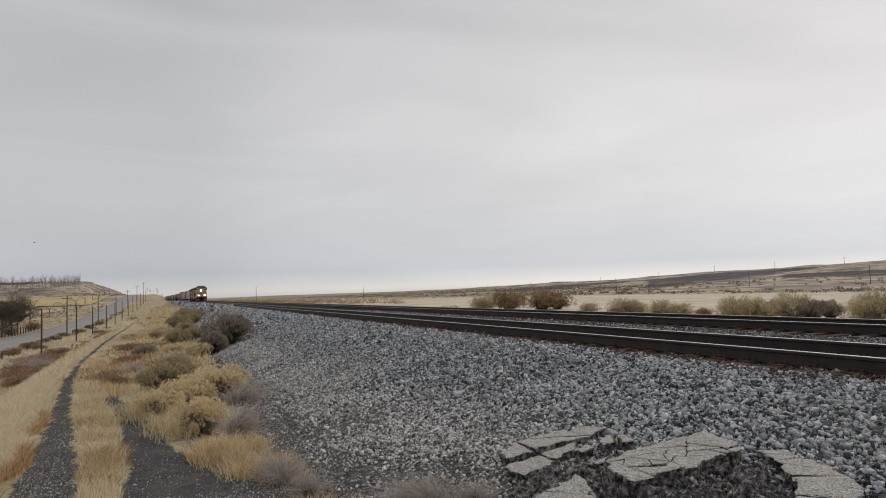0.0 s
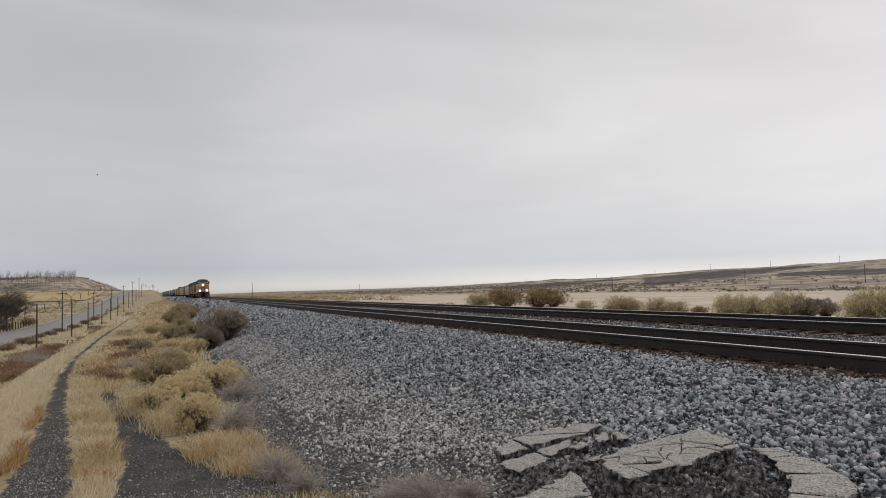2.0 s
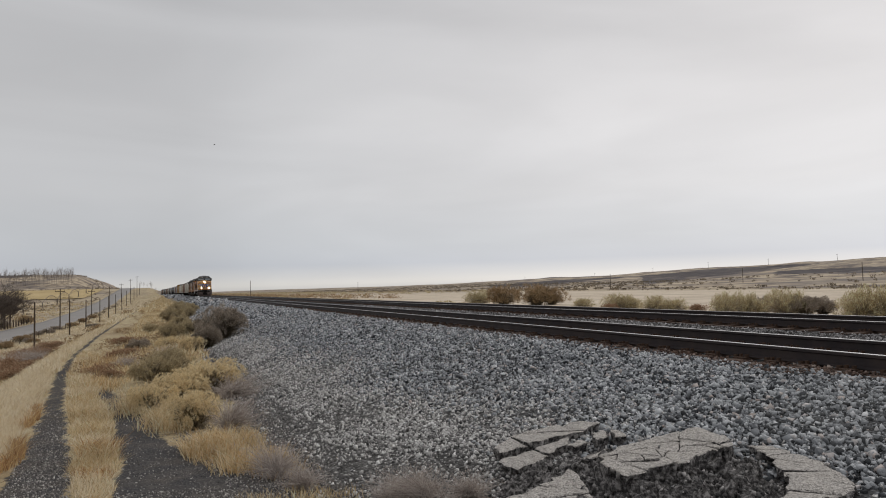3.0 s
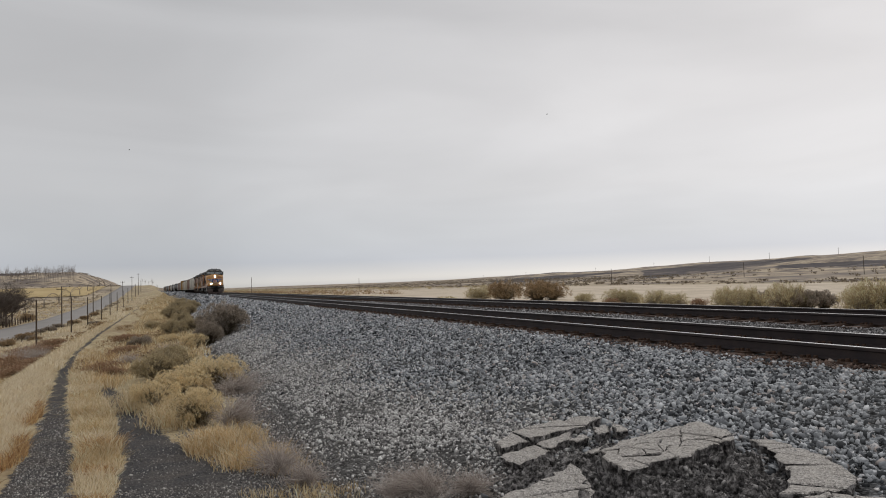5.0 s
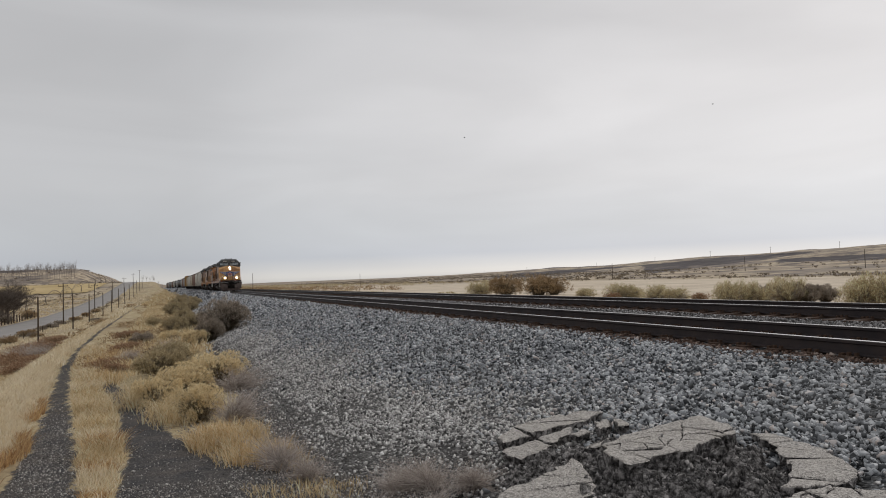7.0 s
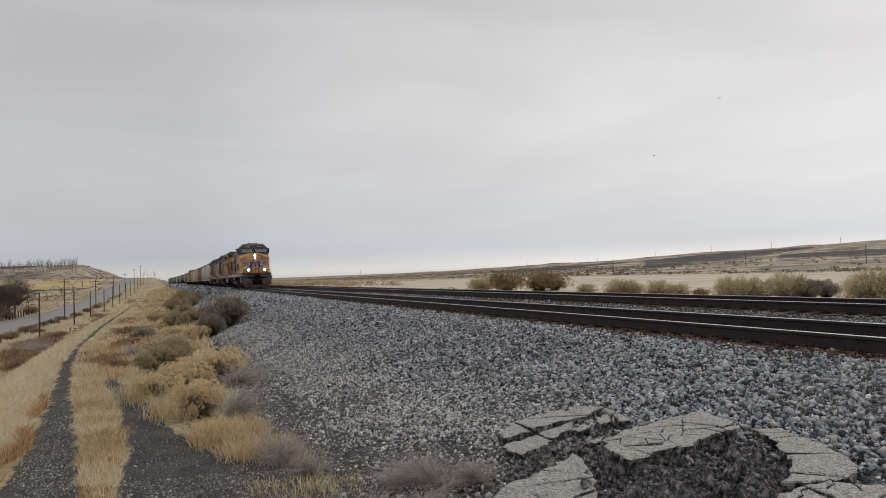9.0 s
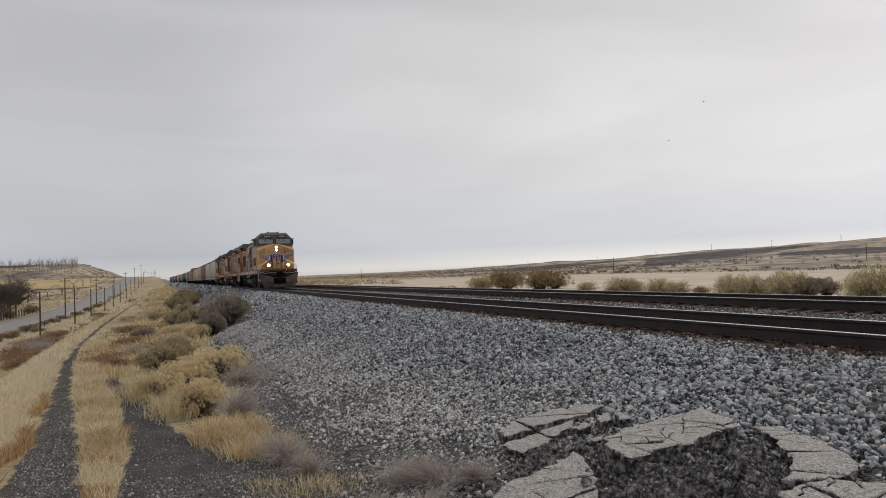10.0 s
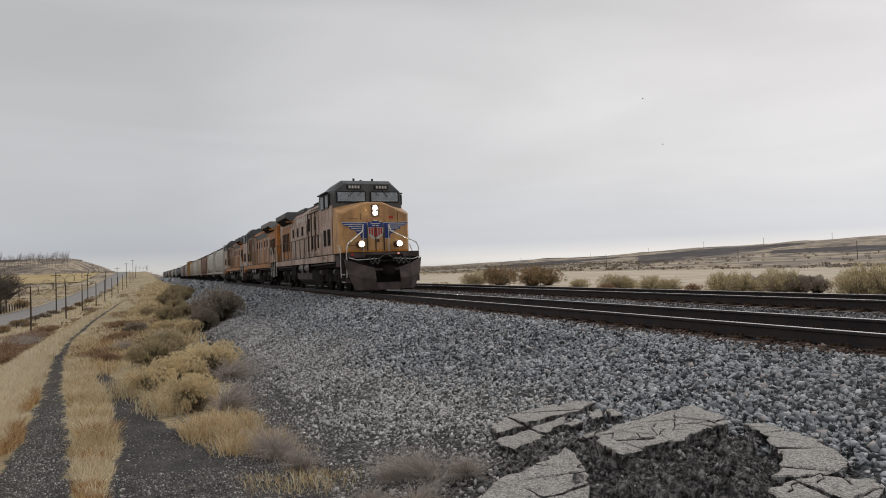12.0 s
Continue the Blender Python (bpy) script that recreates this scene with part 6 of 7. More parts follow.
def shrub(label, leaf, stem, heads, per_head, head_r, stems, flat=0.85, fluffy=0.028, lobes=6, crisp=False):
    """A shrub of unit radius: fine radiating stems below a lobed dome of small tufts."""
    e = empty("shrub", pose(0, 0, 0), label, "shrub")
    ca, cr = RNG.uniform(0, 2 * np.pi, lobes), RNG.uniform(0.2, 0.62, lobes)
    lc = np.stack([cr * np.cos(ca), cr * np.sin(ca), RNG.uniform(0.1, 0.35, lobes)], -1)
    lr = RNG.uniform(0.42, 0.72, lobes)
    if crisp:
        cr = np.sqrt(RNG.random(lobes)) * 0.72
        lc = np.stack([cr * np.cos(ca), cr * np.sin(ca), 0.62 * np.sqrt(1 - cr ** 2) * RNG.uniform(0.55, 1.0, lobes)], -1)
        lr = RNG.uniform(0.12, 0.22, lobes)
        # a few lobes low down round the foot
        low = lobes // 4
        lc[:low, 2] *= 0.45
    k = RNG.integers(0, lobes, heads)
    d = RNG.normal(size=(heads, 3))
    d[:, 2] = np.abs(d[:, 2]) * 1.1 - 0.15
    d /= np.linalg.norm(d, axis=1)[:, None]
    tips = (lc[k] + d * (lr[k] * (RNG.uniform(0.9, 1.04, heads) if crisp else RNG.uniform(0.72, 1.08, heads)))[:, None]) * np.array([1, 1, flat])
    tips[:, 2] = np.maximum(tips[:, 2], 0.03)
    # tufts: small crossed leaves round each tip
    n = heads * per_head
    base = np.repeat(tips, per_head, 0) + RNG.normal(0, head_r, (n, 3)) * np.array([1, 1, 0.8])
    up = RNG.normal(size=(n, 3)) + (0.3 if crisp else 1.0) * (np.repeat(d, per_head, 0) * 1.3 + np.array([0, 0, 0.9]))
    up *= (fluffy * RNG.uniform(0.6, 1.8, n) / np.linalg.norm(up, axis=1))[:, None]
    sd = np.cross(up, RNG.normal(size=(n, 3)))
    sd *= (fluffy * 0.34 / np.maximum(np.linalg.norm(sd, axis=1), 1e-6))[:, None]
    v = np.stack([base - sd, base + sd, base + up * 1.6 + sd * 0.5, base + up * 1.6 - sd * 0.5], 1).reshape(-1, 3)
    v[:, 2] = np.maximum(v[:, 2], 0.0)
    bulk("foliage", v, np.arange(4 * n).reshape(-1, 4), leaf, e)
    # stems from the root to the tips
    j = RNG.integers(0, heads, stems)
    root = RNG.normal(0, 0.10, (stems, 3)) * np.array([1, 1, 0])
    tip = tips[j] * RNG.uniform(0.6, 1.04, stems)[:, None] + RNG.normal(0, 0.05, (stems, 3))
    mid = (root + tip) / 2 + np.array([0, 0, 0.08]) + RNG.normal(0, 0.03, (stems, 3))
    w = np.cross(tip - root, RNG.normal(size=(stems, 3)))
    w *= (0.0055 / np.maximum(np.linalg.norm(w, axis=1), 1e-6))[:, None]
    sv = np.stack([root - w, root + w, mid + w * 0.8, mid - w * 0.8, tip + w * 0.4, tip - w * 0.4], 1)
    i = 6 * np.arange(stems)[:, None]
    bulk("twig_mass", sv.reshape(-1, 3), np.concatenate([i + np.array([[0, 1, 2, 3]]), i + np.array([[3, 2, 4, 5]])]), stem, e)
    return e


SHRUBS = {
    "yellow": [shrub("dry rabbitbrush with dense tan-yellow flower heads", YELLOW_BRUSH, STEM_PALE, 1700, 16, 0.012, 1600, 0.95, 0.0145, 52, True) for _ in range(2)],
    "olive": [shrub("olive-brown rabbitbrush with dense tufted top", OLIVE_BRUSH, STEM_PALE, 1500, 15, 0.013, 1600, 0.95, 0.015, 46, True) for _ in range(2)],
    "tan": [shrub("tan rabbitbrush with upright feathery stems", TAN_BRUSH, GREY_BRUSH, 300, 26, 0.06, 1900, 0.9, 0.026, 9) for _ in range(2)],
    "grey": [shrub("large dark grey sagebrush at the edge of the ballast", GREY_BRUSH, STEM, 1500, 14, 0.022, 1500, 0.95, 0.017, 34, True)],
    "dead": [shrub("dead grey weed with bare fine stems", DEAD_BRUSH, DEAD_BRUSH, 160, 4, 0.07, 800, 0.75, 0.022)],
    "brown": [shrub("round brown leafless brush beyond the tracks", BROWN_BRUSH, STEM, 420, 18, 0.05, 1200, 0.9, 0.03)],
    "red": [shrub("low red-brown leafless brush beside the path", RED_BRUSH, STEM, 300, 14, 0.05, 900, 0.7, 0.03)],
}
PLACED = {}


def plant(kind, x, y, radius, height, label="", turn=None, sink=0.03):
    """Put a shrub of this kind at a place; height is that of its top."""
    pool = SHRUBS[kind]
    src = pool[PLACED.get(kind, 0) % len(pool)]
    first = PLACED.get(kind, 0) < len(pool)
    PLACED[kind] = PLACED.get(kind, 0) + 1
    z = float(surface(np.array(x), np.array(y))) - sink
    m = pose(x, y, z, 0, 0, random.uniform(0, 360) if turn is None else turn)
    ob = src if first else copy_thing(src, m)
    ob.matrix_basis = m @ Matrix.Diagonal((radius, radius, height / 0.9, 1))
    if label:
        tagged(ob, label)
    tagged(ob, group="shrubs beside the railway")
    return ob


for kind, x, y, r, h in (
        ("grey", 2.0, 33.0, 1.45, 1.95), ("grey", 1.35, 31.8, 0.9, 1.35), ("yellow", 0.75, 16.4, 1.0, 1.02), ("yellow", 0.15, 15.6, 0.75, 0.85), ("olive", -0.5, 21.5, 0.9, 1.05), ("olive", -0.1, 22.6, 0.9, 1.1),
        ("yellow", -0.35, 14.3, 0.6, 0.75), ("yellow", 0.30, 11.2, 0.48, 0.80), ("dead", 0.75, 10.6, 0.5, 0.78), ("dead", 1.1, 15.0, 0.75, 0.7), ("dead", 0.95, 7.1, 0.42, 0.52), ("dead", 1.15, 6.6, 0.3, 0.4),
        ("dead", 1.95, 5.45, 0.42, 0.34), ("dead", 1.65, 4.9, 0.36, 0.30), ("dead", 1.70, 5.7, 0.40, 0.34), ("dead", 2.2, 5.15, 0.34, 0.32), ("dead", 1.4, 5.3, 0.36, 0.28), ("olive", 0.80, 43.0, 0.85, 1.3), ("olive", 0.0, 42.2, 0.85, 1.3), ("olive", 0.5, 52.0, 0.95, 1.4), ("yellow", -0.25, 37.0, 0.7, 0.7),
        ("olive", 0.05, 65.0, 1.25, 1.8), ("olive", 1.2, 72.0, 1.2, 1.6), ("yellow", 0.75, 31.0, 0.7, 0.9), ("olive", 1.7, 82.0, 1.3, 1.6), ("grey", -1.6, 38.0, 0.85, 0.8), ("red", -2.3, 35.0, 1.1, 0.7),
        ("red", -2.2, 28.0, 0.8, 0.55), ("red", -1.7, 25.5, 0.6, 0.5), ("olive", -1.3, 54.0, 1.0, 0.9), ("red", -2.4, 45.0, 1.1, 0.7), ("dead", -1.5, 29.5, 0.8, 0.7), ("dead", -0.5, 30.0, 0.8, 0.8), ("olive", 0.5, 100.0, 1.5, 1.6), ("olive", 1.4, 118.0, 1.5, 1.5), ("red", -9.0, 52.0, 2.2, 1.3), ("red", -10.5, 60.0, 2.4, 1.4), ("red", -8.2, 46.0, 1.8, 1.0), ("red", -12.0, 72.0, 2.4, 1.3), ("dead", -9.4, 62.0, 1.8, 1.6), ("red", -13.0, 82.0, 2.6, 1.9), ("red", -14.8, 90.0, 2.6, 2.0), ("red", -11.4, 66.0, 2.4, 1.8), ("dead", -12.6, 74.0, 2.2, 2.4), ("red", -16.5, 98.0, 2.8, 2.0), ("dead", -15.2, 84.0, 2.2, 2.2), ("red", -13.8, 100.0, 2.4, 1.5), ("grey", -41.5, 176.0, 3.0, 3.2), ("grey", -43.0, 196.0, 3.4, 4.0), ("grey", -42.0, 215.0, 3.0, 3.0), ("grey", -45.0, 186.0, 3.6, 4.5), ("brown", -41.0, 240.0, 2.6, 2.6), ("grey", -40.8, 162.0, 2.6, 2.6)):
    plant(kind, x, y, r, h)
# dark clumps along the near verge of the road
for x, y, r, h in ((-24.6, 168, 1.9, 1.5), (-25.2, 160, 1.4, 1.2), (-23.4, 140, 1.5, 1.1), (-24.8, 143, 1.6, 1.3), (-22.4, 139, 1.1, 0.8), (-24.9, 184, 1.5, 1.3), (-24.4, 206, 1.7, 1.2), (-18.6, 196, 2.0, 1.0), (-16.8, 190, 1.5, 0.8), (-24.5, 126, 1.6, 1.4), (-24.9, 118, 1.4, 1.2), (-24.8, 232, 1.6, 1.3), (-25.0, 262, 1.8, 1.4)):
    plant("brown" if int(x * 10) % 3 else "grey", x, y, r, h, "dark low brush on the verge of the road")
# beyond the tracks: direction from the camera in degrees, distance, radius, height of the top over the eye line
for kind, az, dist, r, el in (
        ("tan", 43.4, 42, 0.9, -0.0170), ("tan", 44.6, 43, 1.0, -0.0165), ("grey", 45.9, 44, 1.1, -0.019), ("tan", 47.3, 42, 1.15, -0.0142), ("grey", 48.7, 42, 1.1, -0.019), ("grey", 49.8, 43, 0.9, -0.021),
        ("tan", 52.2, 38, 1.1, -0.0120), ("tan", 53.6, 38, 1.2, -0.0112), ("tan", 55.2, 38, 1.2, -0.013), ("brown", 26.2, 72, 1.9, -0.0012), ("brown", 28.9, 70, 2.0, -0.0006), ("brown", 30.1, 71, 1.5, -0.006), ("tan", 24.2, 74, 1.5, -0.0066),
        ("tan", 32.7, 60, 1.0, -0.0205), ("tan", 35.3, 54, 1.2, -0.0165), ("tan", 36.3, 54, 0.9, -0.020), ("tan", 38.2, 50, 1.0, -0.020), ("tan", 39.6, 49, 0.9, -0.023), ("red", 34.4, 52, 0.8, -0.027), ("red", 41.3, 47, 0.6, -0.029)):
    x, y = dist * math.sin(radians(az)), dist * math.cos(radians(az))
    plant(kind, x, y, r, 0.894 + el * dist - float(ground_z(x, y)) + 0.05, {"grey": "grey-green sagebrush beyond the tracks", "tan": "tan feathery rabbitbrush beyond the tracks"}.get(kind, ""))


def brush_stuff(name, x, y, size, material, label, per=26, leaf=0.17):
    """Far brush: loose clumps of a few rough leaves each."""
    n = len(x)
    c = np.repeat(np.stack([x, y, surface(x, y)], -1), per, 0)
    s = np.repeat(size * RNG.uniform(0.5, 1.4, n), per)
    c = c + RNG.normal(0, 1, (n * per, 3)) * s[:, None] * np.array([0.45, 0.45, 0.0]) + np.stack([0 * s, 0 * s, s * RNG.uniform(0.15, 0.65, n * per)], -1)
    a = RNG.normal(size=(n * per, 3))
    a *= (s * leaf * 1.3 / np.linalg.norm(a, axis=1))[:, None]
    b = np.cross(a, RNG.normal(size=(n * per, 3)))
    b *= (s * leaf * 0.8 / np.maximum(np.linalg.norm(b, axis=1), 1e-6))[:, None]
    v = np.stack([c - a, c - b, c + a, c + b], 1).reshape(-1, 3)
    return tagged(bulk(name, v, np.arange(4 * n * per).reshape(-1, 4), material), label, "brush", kind="stuff")


x, y = scatter(17.5, 24, 30, 420, 0.30)
brush_stuff("verge_brush", x, y, 0.8, TAN_BRUSH, "low tan brush along the far side of the tracks", 60, 0.10)
x, y = scatter(17.2, 21, 20, 260, 0.35)
brush_stuff("verge_weeds", x, y, 0.45, RED_BRUSH, "red-brown weeds along the far side of the tracks", 50, 0.11)
x, y = scatter(106, 250, 60, 900, 0.06)
keep = (RNG.random(len(x)) < np.clip(0.5 + wave(x, y, 0.03, 0.4), 0.05, 1)) | (x < 125)
brush_stuff("plain_brush", x[keep], y[keep], 0.7, SAGE_FAR, "dark sagebrush scattered over the far plain", 14, 0.22)
x, y = scatter(18, 112, 190, 1100, 0.017)
brush_stuff("field_brush", x, y, 1.1, OLIVE_BRUSH, "low brown brush at the far end of the field", 44, 0.09)
x, y = scatter(17, 40, 120, 520, 0.05)
x = x + CURVE * y * y / 2
brush_stuff("track_brush", x, y, 1.2, BROWN_BRUSH, "brown brush along the far side of the railway", 60, 0.08)
x, y = scatter(-4.6, 1.4, 27, 130, 0.9)
px = np.interp(y, PATH_Y, PATH_X)
keep = ((x > px - 0.35) | (x < px - 1.9)) & (wave(x, y, 0.35, 0.9) > -0.1)
keep &= RNG.random(len(x)) < 0.55
brush_stuff("slope_brush", x[keep], y[keep], 0.42, BROWN_BRUSH, "low brown weeds on the grassy slope", 90, 0.07)
x, y = scatter(-24, -4.8, 40, 240, 0.10)
keep = wave(x, y, 0.16, 1.9) > 0.1
brush_stuff("valley_brush", x[keep], y[keep], 0.6, BROWN_BRUSH, "low brown scrub in the valley bottom", 70, 0.09)
x, y = scatter(-27.0, -24, 90, 420, 0.06)
brush_stuff("road_brush", x, y, 0.9, SAGE_FAR, "dark brush along the road verge", 70, 0.09)
x, y = scatter(-60, -38.5, 120, 520, 0.016)
brush_stuff("fence_brush", x, y, 1.0, SAGE_FAR, "dark brush beyond the road", 50, 0.11)
x, y = scatter(-420, -60, 820, 1500, 0.0025)
brush_stuff("hill_brush", x, y, 2.0, SAGE_FAR, "dark brush scattered on the far hillside", 26, 0.15)


# ---- the valley: road, poles, fence, trees, irrigation ----
ROAD = worn("worn_grey_asphalt_road", (0.31, 0.29, 0.272), (0.23, 0.215, 0.205), 0.85, 0, 0.25, 0.6, 0.1)
POLE_WOOD = worn("weathered_pole_wood", (0.105, 0.078, 0.058), (0.055, 0.042, 0.034), 0.9, 0, 2.0, 0.8, 0.3, stretch=(6, 6, 0.4))
BARK = worn("grey_brown_bark", (0.15, 0.12, 0.10), (0.08, 0.066, 0.055), 0.95, 0, 3.0, 0.8, 0.4)
# light grey bark, paled further so that the haze of distance is in its colour
PALE_BARK = worn("pale_grey_poplar_bark", (0.34, 0.30, 0.27), (0.22, 0.19, 0.175), 0.95, 0, 3.0, 0.8, 0.3)
GALVANISED = worn("dull_galvanised_steel", (0.17, 0.14, 0.115), (0.11, 0.085, 0.065), 0.6, 0.5, 2.0, 0.6, 0.1)


def road():
    ys = np.concatenate([np.linspace(40, 640, 150), np.linspace(650, 760, 8)])
    xs = np.array([-37.2, -36.8, -34.5, -32.2, -30, -27.8, -27.4])
    X, Y = np.meshgrid(xs, ys)
    Z = np.interp(Y, VALLEY_Y, VALLEY_Z) + np.array([-0.3, 0.32, 0.36, 0.38, 0.36, 0.32, -0.3])[None] 
    i = np.arange(X.size).reshape(X.shape)
    q = np.stack([i[:-1, :-1], i[:-1, 1:], i[1:, 1:], i[1:, :-1]], -1).reshape(-1, 4)
    tagged(bulk("road", np.stack([X, Y, Z], -1).reshape(-1, 3), q, ROAD), "pale worn asphalt country road running uphill", "road", kind="structure")


road()


def crop_field():
    xs, ys = np.linspace(-300, -48, 40), np.linspace(455, 815, 40)
    X, Y = np.meshgrid(xs, ys)
    Z = ground_z(X, Y) + 0.35
    i = np.arange(X.size).reshape(X.shape)
    q = np.stack([i[:-1, :-1], i[:-1, 1:], i[1:, 1:], i[1:, :-1]], -1).reshape(-1, 4)
    m = Mat("golden_stubble", 0.95, 0, 0.1)
    c = m.ramp(m.noise(0.05, 5, 0.6, m.pos((1, 0.25, 1))), [(0.3, (0.44, 0.325, 0.155)), (0.7, (0.60, 0.465, 0.255))])
    m.colour(m.mix(m.value(m.noise(0.9, 4), 0.45, 0.7, 0, 0.4), c, (0.33, 0.24, 0.12)))
    tagged(bulk("crop_field", np.stack([X, Y, Z], -1).reshape(-1, 3), q, m.m), "golden stubble field in the valley", "field", kind="structure")


crop_field()


def pole_at(x, y, height, arm, label, group, r=0.14):
    e = empty("utility_pole", pose(x, y, float(ground_z(x, y)) - 0.3), label, "utility pole", group)
    shape("pole", POLE_WOOD, e, lambda bm: rod(bm, (0, 0, 0), (0.02 * height * random.uniform(-0.3, 0.3), 0, height + 0.3), r, r * 0.7, 8))
    if arm:
        shape("crossarm", POLE_WOOD, e, B(-1.1, 1.1, -0.12, 0.0, height - 0.45, height - 0.3, bevel=0.01))
        for s in (-0.95, 0.95):
            shape("insulator", GALVANISED, e, lambda bm, s=s: rod(bm, (s, -0.06, height - 0.3), (s, -0.06, height - 0.1), 0.06, 0.04, 6))
    else:
        shape("pole_cap", GALVANISED, e, lambda bm: rod(bm, (0, 0, height + 0.28), (0, 0, height + 0.36), r * 0.75, r * 0.5, 8))
    return e


for y in (122, 161, 190, 225, 255, 286, 320, 352, 385, 420, 455, 490):
    pole_at(-19.6, y, 7.2 + random.uniform(-0.4, 0.4), False, "weathered wooden pole in the valley field", "poles beside the road", 0.14)
for y in (191, 262, 335, 410, 500, 590):
    pole_at(-25.3, y, 9.8, True, "tall wooden utility pole with a crossarm", "power line along the road", 0.15)
for az, rng, h in ((5.8, 230, 5.5), (14.3, 300, 5), (34.8, 210, 4.4), (44.6, 230, 4.4), (52.4, 200, 4.6)):
    pole_at(rng * math.sin(radians(az)), rng * math.cos(radians(az)), h, False, "lone wooden pole on the plain", "poles on the plain", 0.09)
for az in (24.5, 28.0, 33.6, 38.1, 42.2, 46.4, 50.9, 54.6):
    d = 585 / math.sin(radians(az))
    pole_at(585, d * math.cos(radians(az)), 6.5, True, "small utility pole on the ridge", "poles on the ridge", 0.16)

# a pale marker stake at the ballast edge
st = empty("marker_stake", pose(3.93, 60.0, float(surface(np.array(3.93), np.array(60.0))) - 0.05), "pale wooden marker stake beside the ballast", "stake")
shape("stake", WHITE_PAINT, st, B(-0.06, 0.06, -0.04, 0.04, 0, 0.95, bevel=0.01))
shape("stake_cap", GALVANISED, st, B(-0.07, 0.07, -0.05, 0.05, 0.95, 0.99))


def fence():
    e = empty("fence", pose(0, 0, 0), "dark weathered post fence beyond the road", "fence")
    for k in range(26):
        y = 150 + 3.6 * k
        x = -39.5 + random.uniform(-0.2, 0.2)
        z = float(ground_z(x, y))
        h = random.uniform(1.3, 2.2)
        shape("post", POLE_WOOD, e, lambda bm: rod(bm, (x, y, z - 0.2), (x + random.uniform(-0.1, 0.1), y, z + h), 0.16, 0.13, 6))
    for h in (0.6, 1.1):
        shape("wire", GALVANISED, e, PIPE([(-39.5, 150 + 18 * k, float(ground_z(-39.5, 150 + 18 * k)) + h) for k in range(6)], 0.02, 4))
    e2 = empty("fence", pose(0, 0, 0), "low wire fence with short posts along the road verge", "fence")
    for k in range(22):
        y, x = 100 + 9 * k, -24.0
        z = float(ground_z(x, y))
        shape("post", POLE_WOOD, e2, lambda bm: rod(bm, (x, y, z - 0.2), (x, y, z + 1.3), 0.08, 0.07, 6))


fence()


def branch_mesh(height, spread_, depth, seed, droop=0.0, trunk=0.2, kids=3):
    """Tapered limbs as three-sided rods: (trunk rods, limb rods)."""
    rnd = random.Random(seed)
    rods = []

    def grow(p, d, length, r, level):
        q = p + d * length
        rods.append((p, q, r, r * 0.65, level))
        if level == 0:
            return
        for k in range(kids + (1 if level == depth else 0)):
            t = rnd.uniform(0.45, 1.0)
            nd = (d + Vector((rnd.gauss(0, spread_), rnd.gauss(0, spread_), rnd.gauss(0.12 - droop, spread_ * 0.5)))).normalized()
            grow(p + d * length * t, nd, length * rnd.uniform(0.5, 0.8), max(r * 0.55, 0.012), level - 1)
    grow(Vector((0, 0, 0)), Vector((0, 0, 1)), height * 0.38, trunk, depth)
    return rods


def tree(label, height, spread_, depth, seed, trunk, kids=3, thick=1.0, bark=BARK):
    e = empty("bare_tree", pose(0, 0, 0), label, "tree")
    rods = branch_mesh(height, spread_, depth, seed, 0, trunk, kids)
    for name, pick in (("trunk", lambda l: l == depth), ("crown", lambda l: l < depth)):
        sel = [r for r in rods if pick(r[4])]
        sides = 6 if name == "trunk" else 3
        vs, fs = [], []
        for a, b, r0, r1, _ in sel:
            q = (b - a).to_track_quat("Z", "Y")
            n = len(vs)
            for p_, r in ((a, r0 * thick), (b, r1 * thick)):
                for k in range(sides):
                    vs.append(p_ + q @ Vector((r * math.cos(k * 2 * math.pi / sides), r * math.sin(k * 2 * math.pi / sides), 0)))
            fs += [(n + k, n + (k + 1) % sides, n + sides + (k + 1) % sides, n + sides + k) for k in range(sides)]
        raw(name, [tuple(v) for v in vs], fs, bark, e)
    return e


t1 = tree("dark leafless tree with dense twigs beyond the road", 12, 0.55, 5, 5, 0.24, 5, 1.0)
t1.matrix_basis = pose(-39.6, 205, float(ground_z(-39.6, 205)) - 0.1) @ Matrix.Diagonal((1.2, 1.2, 0.95, 1))
for x, y, s in ((-42.5, 214, 1.2), (-39.8, 196, 1.1), (-45, 230, 1.3), (-40.5, 186, 0.7), (-41, 176, 0.6), (-41.5, 222, 1.2)):
    o_ = copy_thing(t1, pose(x, y, float(ground_z(x, y)) - 0.1, 0, 0, random.uniform(0, 360)))
    o_.scale = (s, s, s * 0.8)
for o_ in [t1]:
    tagged(o_, group="bare trees beyond the road")
pop = tree("slender leafless poplar on the far hill", 20, 0.15, 4, 11, 0.16, 4, 0.6, PALE_BARK)
first = True
for k in range(54):
    az = -11.8 + 0.095 * k + random.uniform(-0.06, 0.06)
    d = 900.0
    while d < 1500 and float(ground_z(d * math.sin(radians(az)), d * math.cos(radians(az)))) < 0.9 + 0.0150 * d:
        d += 5
    d += random.uniform(-10, 10)
    x, y = d * math.sin(radians(az)), d * math.cos(radians(az))
    s = random.uniform(0.95, 1.35)
    o_ = pop if first else copy_thing(pop, pose(0, 0, 0))
    first = False
    o_.matrix_basis = pose(x, y, float(ground_z(x, y)) - 0.3, 0, 0, random.uniform(0, 360)) @ Matrix.Diagonal((s, s, s, 1))
    tagged(o_, group="row of poplars on the hill")


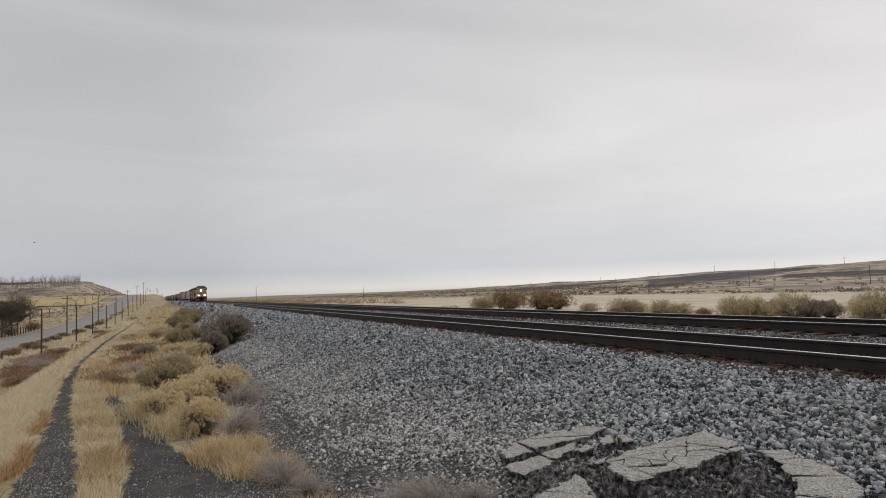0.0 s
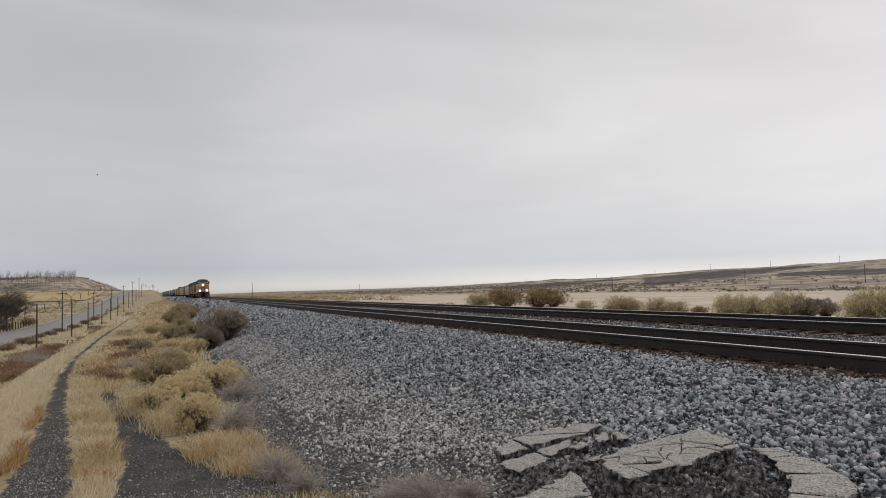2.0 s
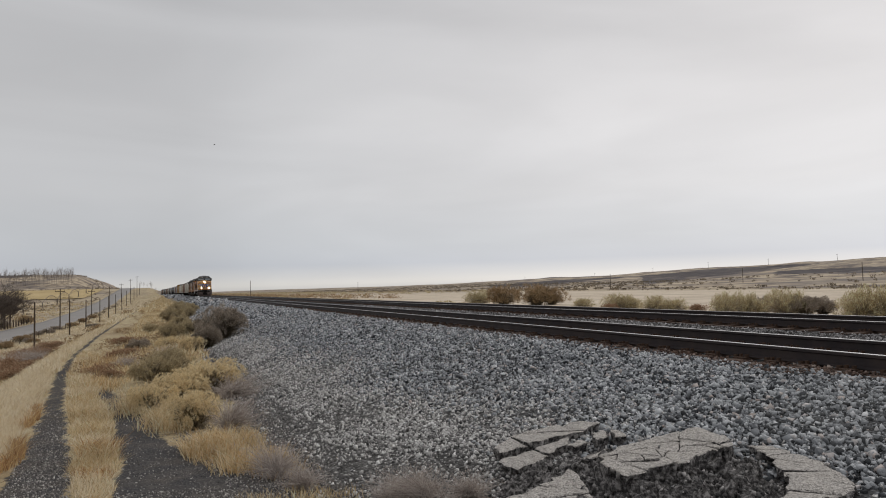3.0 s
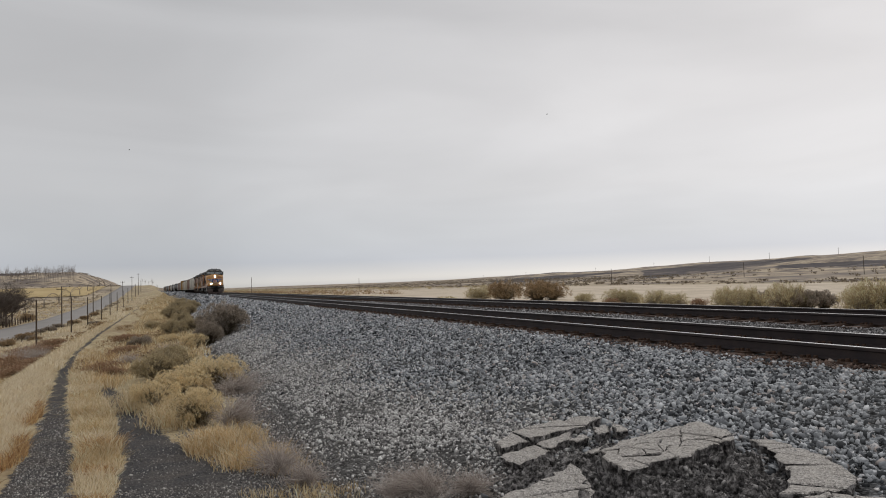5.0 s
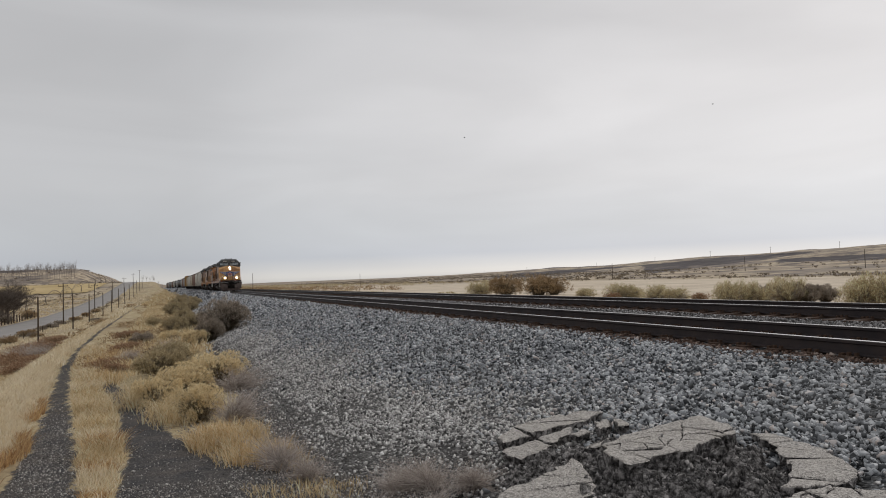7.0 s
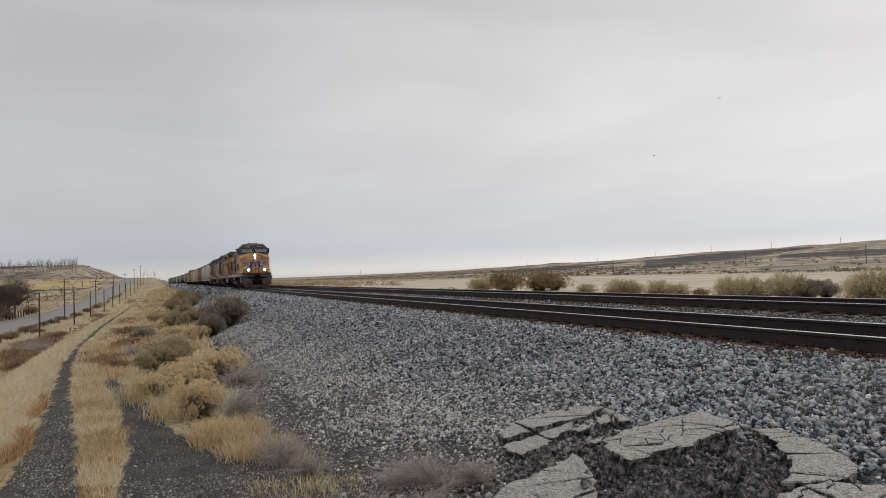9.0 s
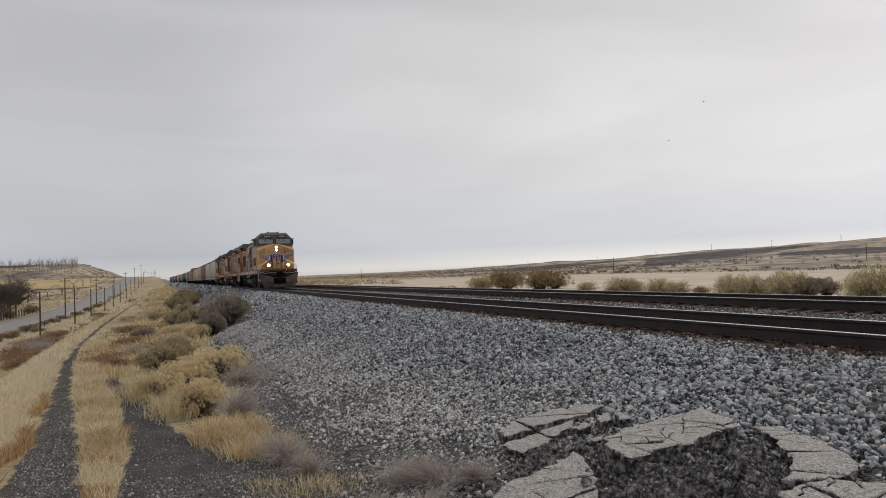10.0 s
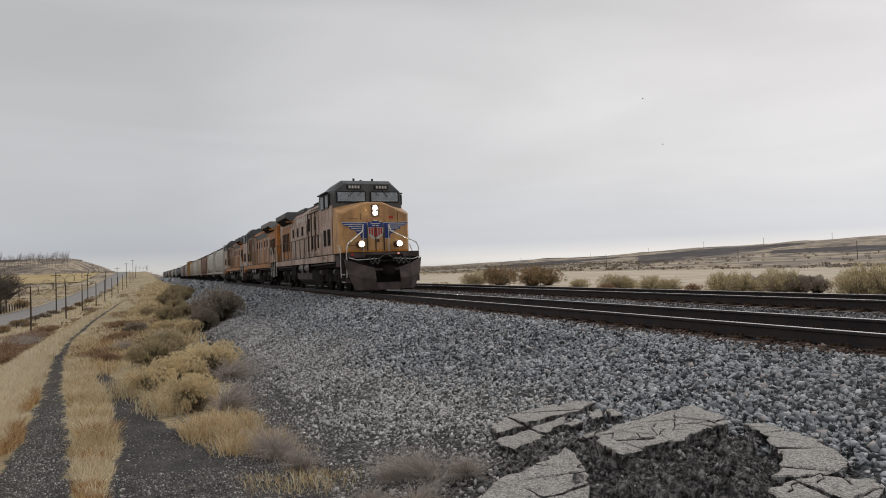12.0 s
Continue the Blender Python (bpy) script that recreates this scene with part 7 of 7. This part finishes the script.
for x, y, s in ((-12, 600, 0.24), (-15.5, 610, 0.30), (-18, 590, 0.22), (-21, 605, 0.28), (-8.5, 615, 0.2), (-24, 620, 0.32), (-17, 640, 0.34)):
    o_ = copy_thing(pop, pose(0, 0, 0))
    o_.matrix_basis = pose(x, y, float(ground_z(x, y)) - 0.2, 0, 0, random.uniform(0, 360)) @ Matrix.Diagonal((s * 1.3, s * 1.3, s, 1))
    tagged(o_, "small leafless tree at the crest of the road", group="trees at the crest of the road")


def irrigation():
    """A centre-pivot sprinkler: arched trussed spans on wheeled towers."""
    e = empty("irrigation_pivot", pose(0, 0, 0), "long arched irrigation sprinkler across the field", "irrigation sprinkler")
    pts = [(-52 - 0.3 * k, 300 + 44 * k) for k in range(9)]
    hs = [max(float(ground_z(x, y)), 0.0 * x - 9) for x, y in pts]
    for (x0, y0), (x1, y1), z0, z1 in zip(pts, pts[1:], hs, hs[1:]):
        arch, low = [], []
        for j in range(13):
            t = j / 12
            arch.append((x0 + t * (x1 - x0), y0 + t * (y1 - y0), z0 + t * (z1 - z0) + 3.6 + 2.2 * math.sin(math.pi * t)))
            low.append((x0 + t * (x1 - x0), y0 + t * (y1 - y0), z0 + t * (z1 - z0) + 3.3 + 0.9 * math.sin(math.pi * t)))
        shape("span_pipe", GALVANISED, e, PIPE(arch, 0.11, 5))
        shape("truss", GALVANISED, e, PIPE(low, 0.045, 4), *[PIPE([a, b], 0.035, 4) for a, b in zip(arch[1:-1], low[1:-1])])
    for (x, y), z in zip(pts, hs):
        shape("tower", GALVANISED, e, PIPE([(x, y - 2, z), (x, y, z + 3.7), (x, y + 2, z)], 0.12, 5), PIPE([(x, y - 2, z + 0.6), (x, y + 2, z + 0.6)], 0.1, 5))


irrigation()


# ---- birds ----
def bird(label, rows):
    e = empty("bird", pose(0, 0, 0), label, "bird", "birds in flight")
    shape("body", BLACK_PAINT, e, lambda bm: (rod(bm, (0, -0.12, 0), (0, 0.04, 0), 0.015, 0.035, 8), rod(bm, (0, 0.04, 0), (0, 0.13, 0.01), 0.035, 0.01, 8)))
    for s in (-1, 1):
        def wing(bm, s=s):
            up = [bm.verts.new(p_) for p_ in ((0, 0.1, 0.02), (s * 0.13, 0.09, 0.06), (s * 0.23, -0.02, 0.05), (s * 0.12, -0.03, 0.055), (0, -0.08, 0.02))]
            dn = [bm.verts.new(v.co - Vector((0, 0, 0.012))) for v in up]
            bm.faces.new(up)
            bm.faces.new(dn[::-1])
            for i in range(5):
                bm.faces.new((up[i], dn[i], dn[(i + 1) % 5], up[(i + 1) % 5]))
            bmesh.ops.recalc_face_normals(bm, faces=bm.faces[:])
        shape("wing", BLACK_PAINT, e, wing)
    for c in e.children:
        c.scale = (0.85, 0.85, 0.85)
    keyed, last = [], 0.0
    for (ta, *a), (tb, *b) in zip(rows, rows[1:] + rows[-1:]):
        if (Vector(b) - Vector(a)).length > 0.2:
            last = math.degrees(math.atan2(-(b[0] - a[0]), b[1] - a[1]))
        keyed.append((ta, last, a))
    out, turn = [], keyed[0][1]
    for t, h, a in keyed:
        step = (h - turn + 180) % 360 - 180
        turn += max(-80, min(80, step))
        out.append((t, pose(*a, 0, 0, turn)))
    BIRDS.append((e, out))


bird("small dark bird gliding across the grey sky", [(0, -15.0, 88.7, 7.8), (0.5, -14.6, 88.8, 9.5), (1.5, -12.0, 89.2, 13.3), (2, -8.3, 89.6, 15.2), (2.5, -2.7, 90.0, 17.0), (3, 5.0, 89.9, 19.2), (4, 27.3, 85.8, 21.8), (5, 45.3, 77.8, 22.1), (5.5, 52.5, 73.1, 21.4), (6.5, 59.9, 67.2, 20.9), (7, 61.3, 65.9, 20.7), (9, 61.8, 65.5, 20.8), (9.5, 61.3, 65.9, 20.5), (10, 60.4, 66.7, 20.3), (10.5, 59.1, 67.9, 19.7), (11, 57.5, 69.2, 19.7), (11.4, 56.3, 70.2, 20.3), (12, 55.6, 70.8, 21.1)])
bird("small dark bird following high over the train", [(0, -55.6, 70.8, 10.4), (3, -33.3, 83.6, 14.2), (5, -4.7, 89.9, 17.8), (5.5, 4.7, 89.9, 18.6), (6, 15.2, 88.7, 19.8), (6.5, 26.0, 86.2, 19.7), (7, 35.6, 82.7, 19.0), (8, 49.0, 75.5, 16.0), (9, 55.8, 70.6, 14.5), (9.5, 56.8, 69.8, 15.4), (10, 57.2, 69.5, 16.0), (10.5, 57.6, 69.1, 16.2), (11, 58.0, 68.9, 15.9), (11.4, 57.9, 68.9, 15.6), (12, 57.2, 69.4, 15.2)])


motions()
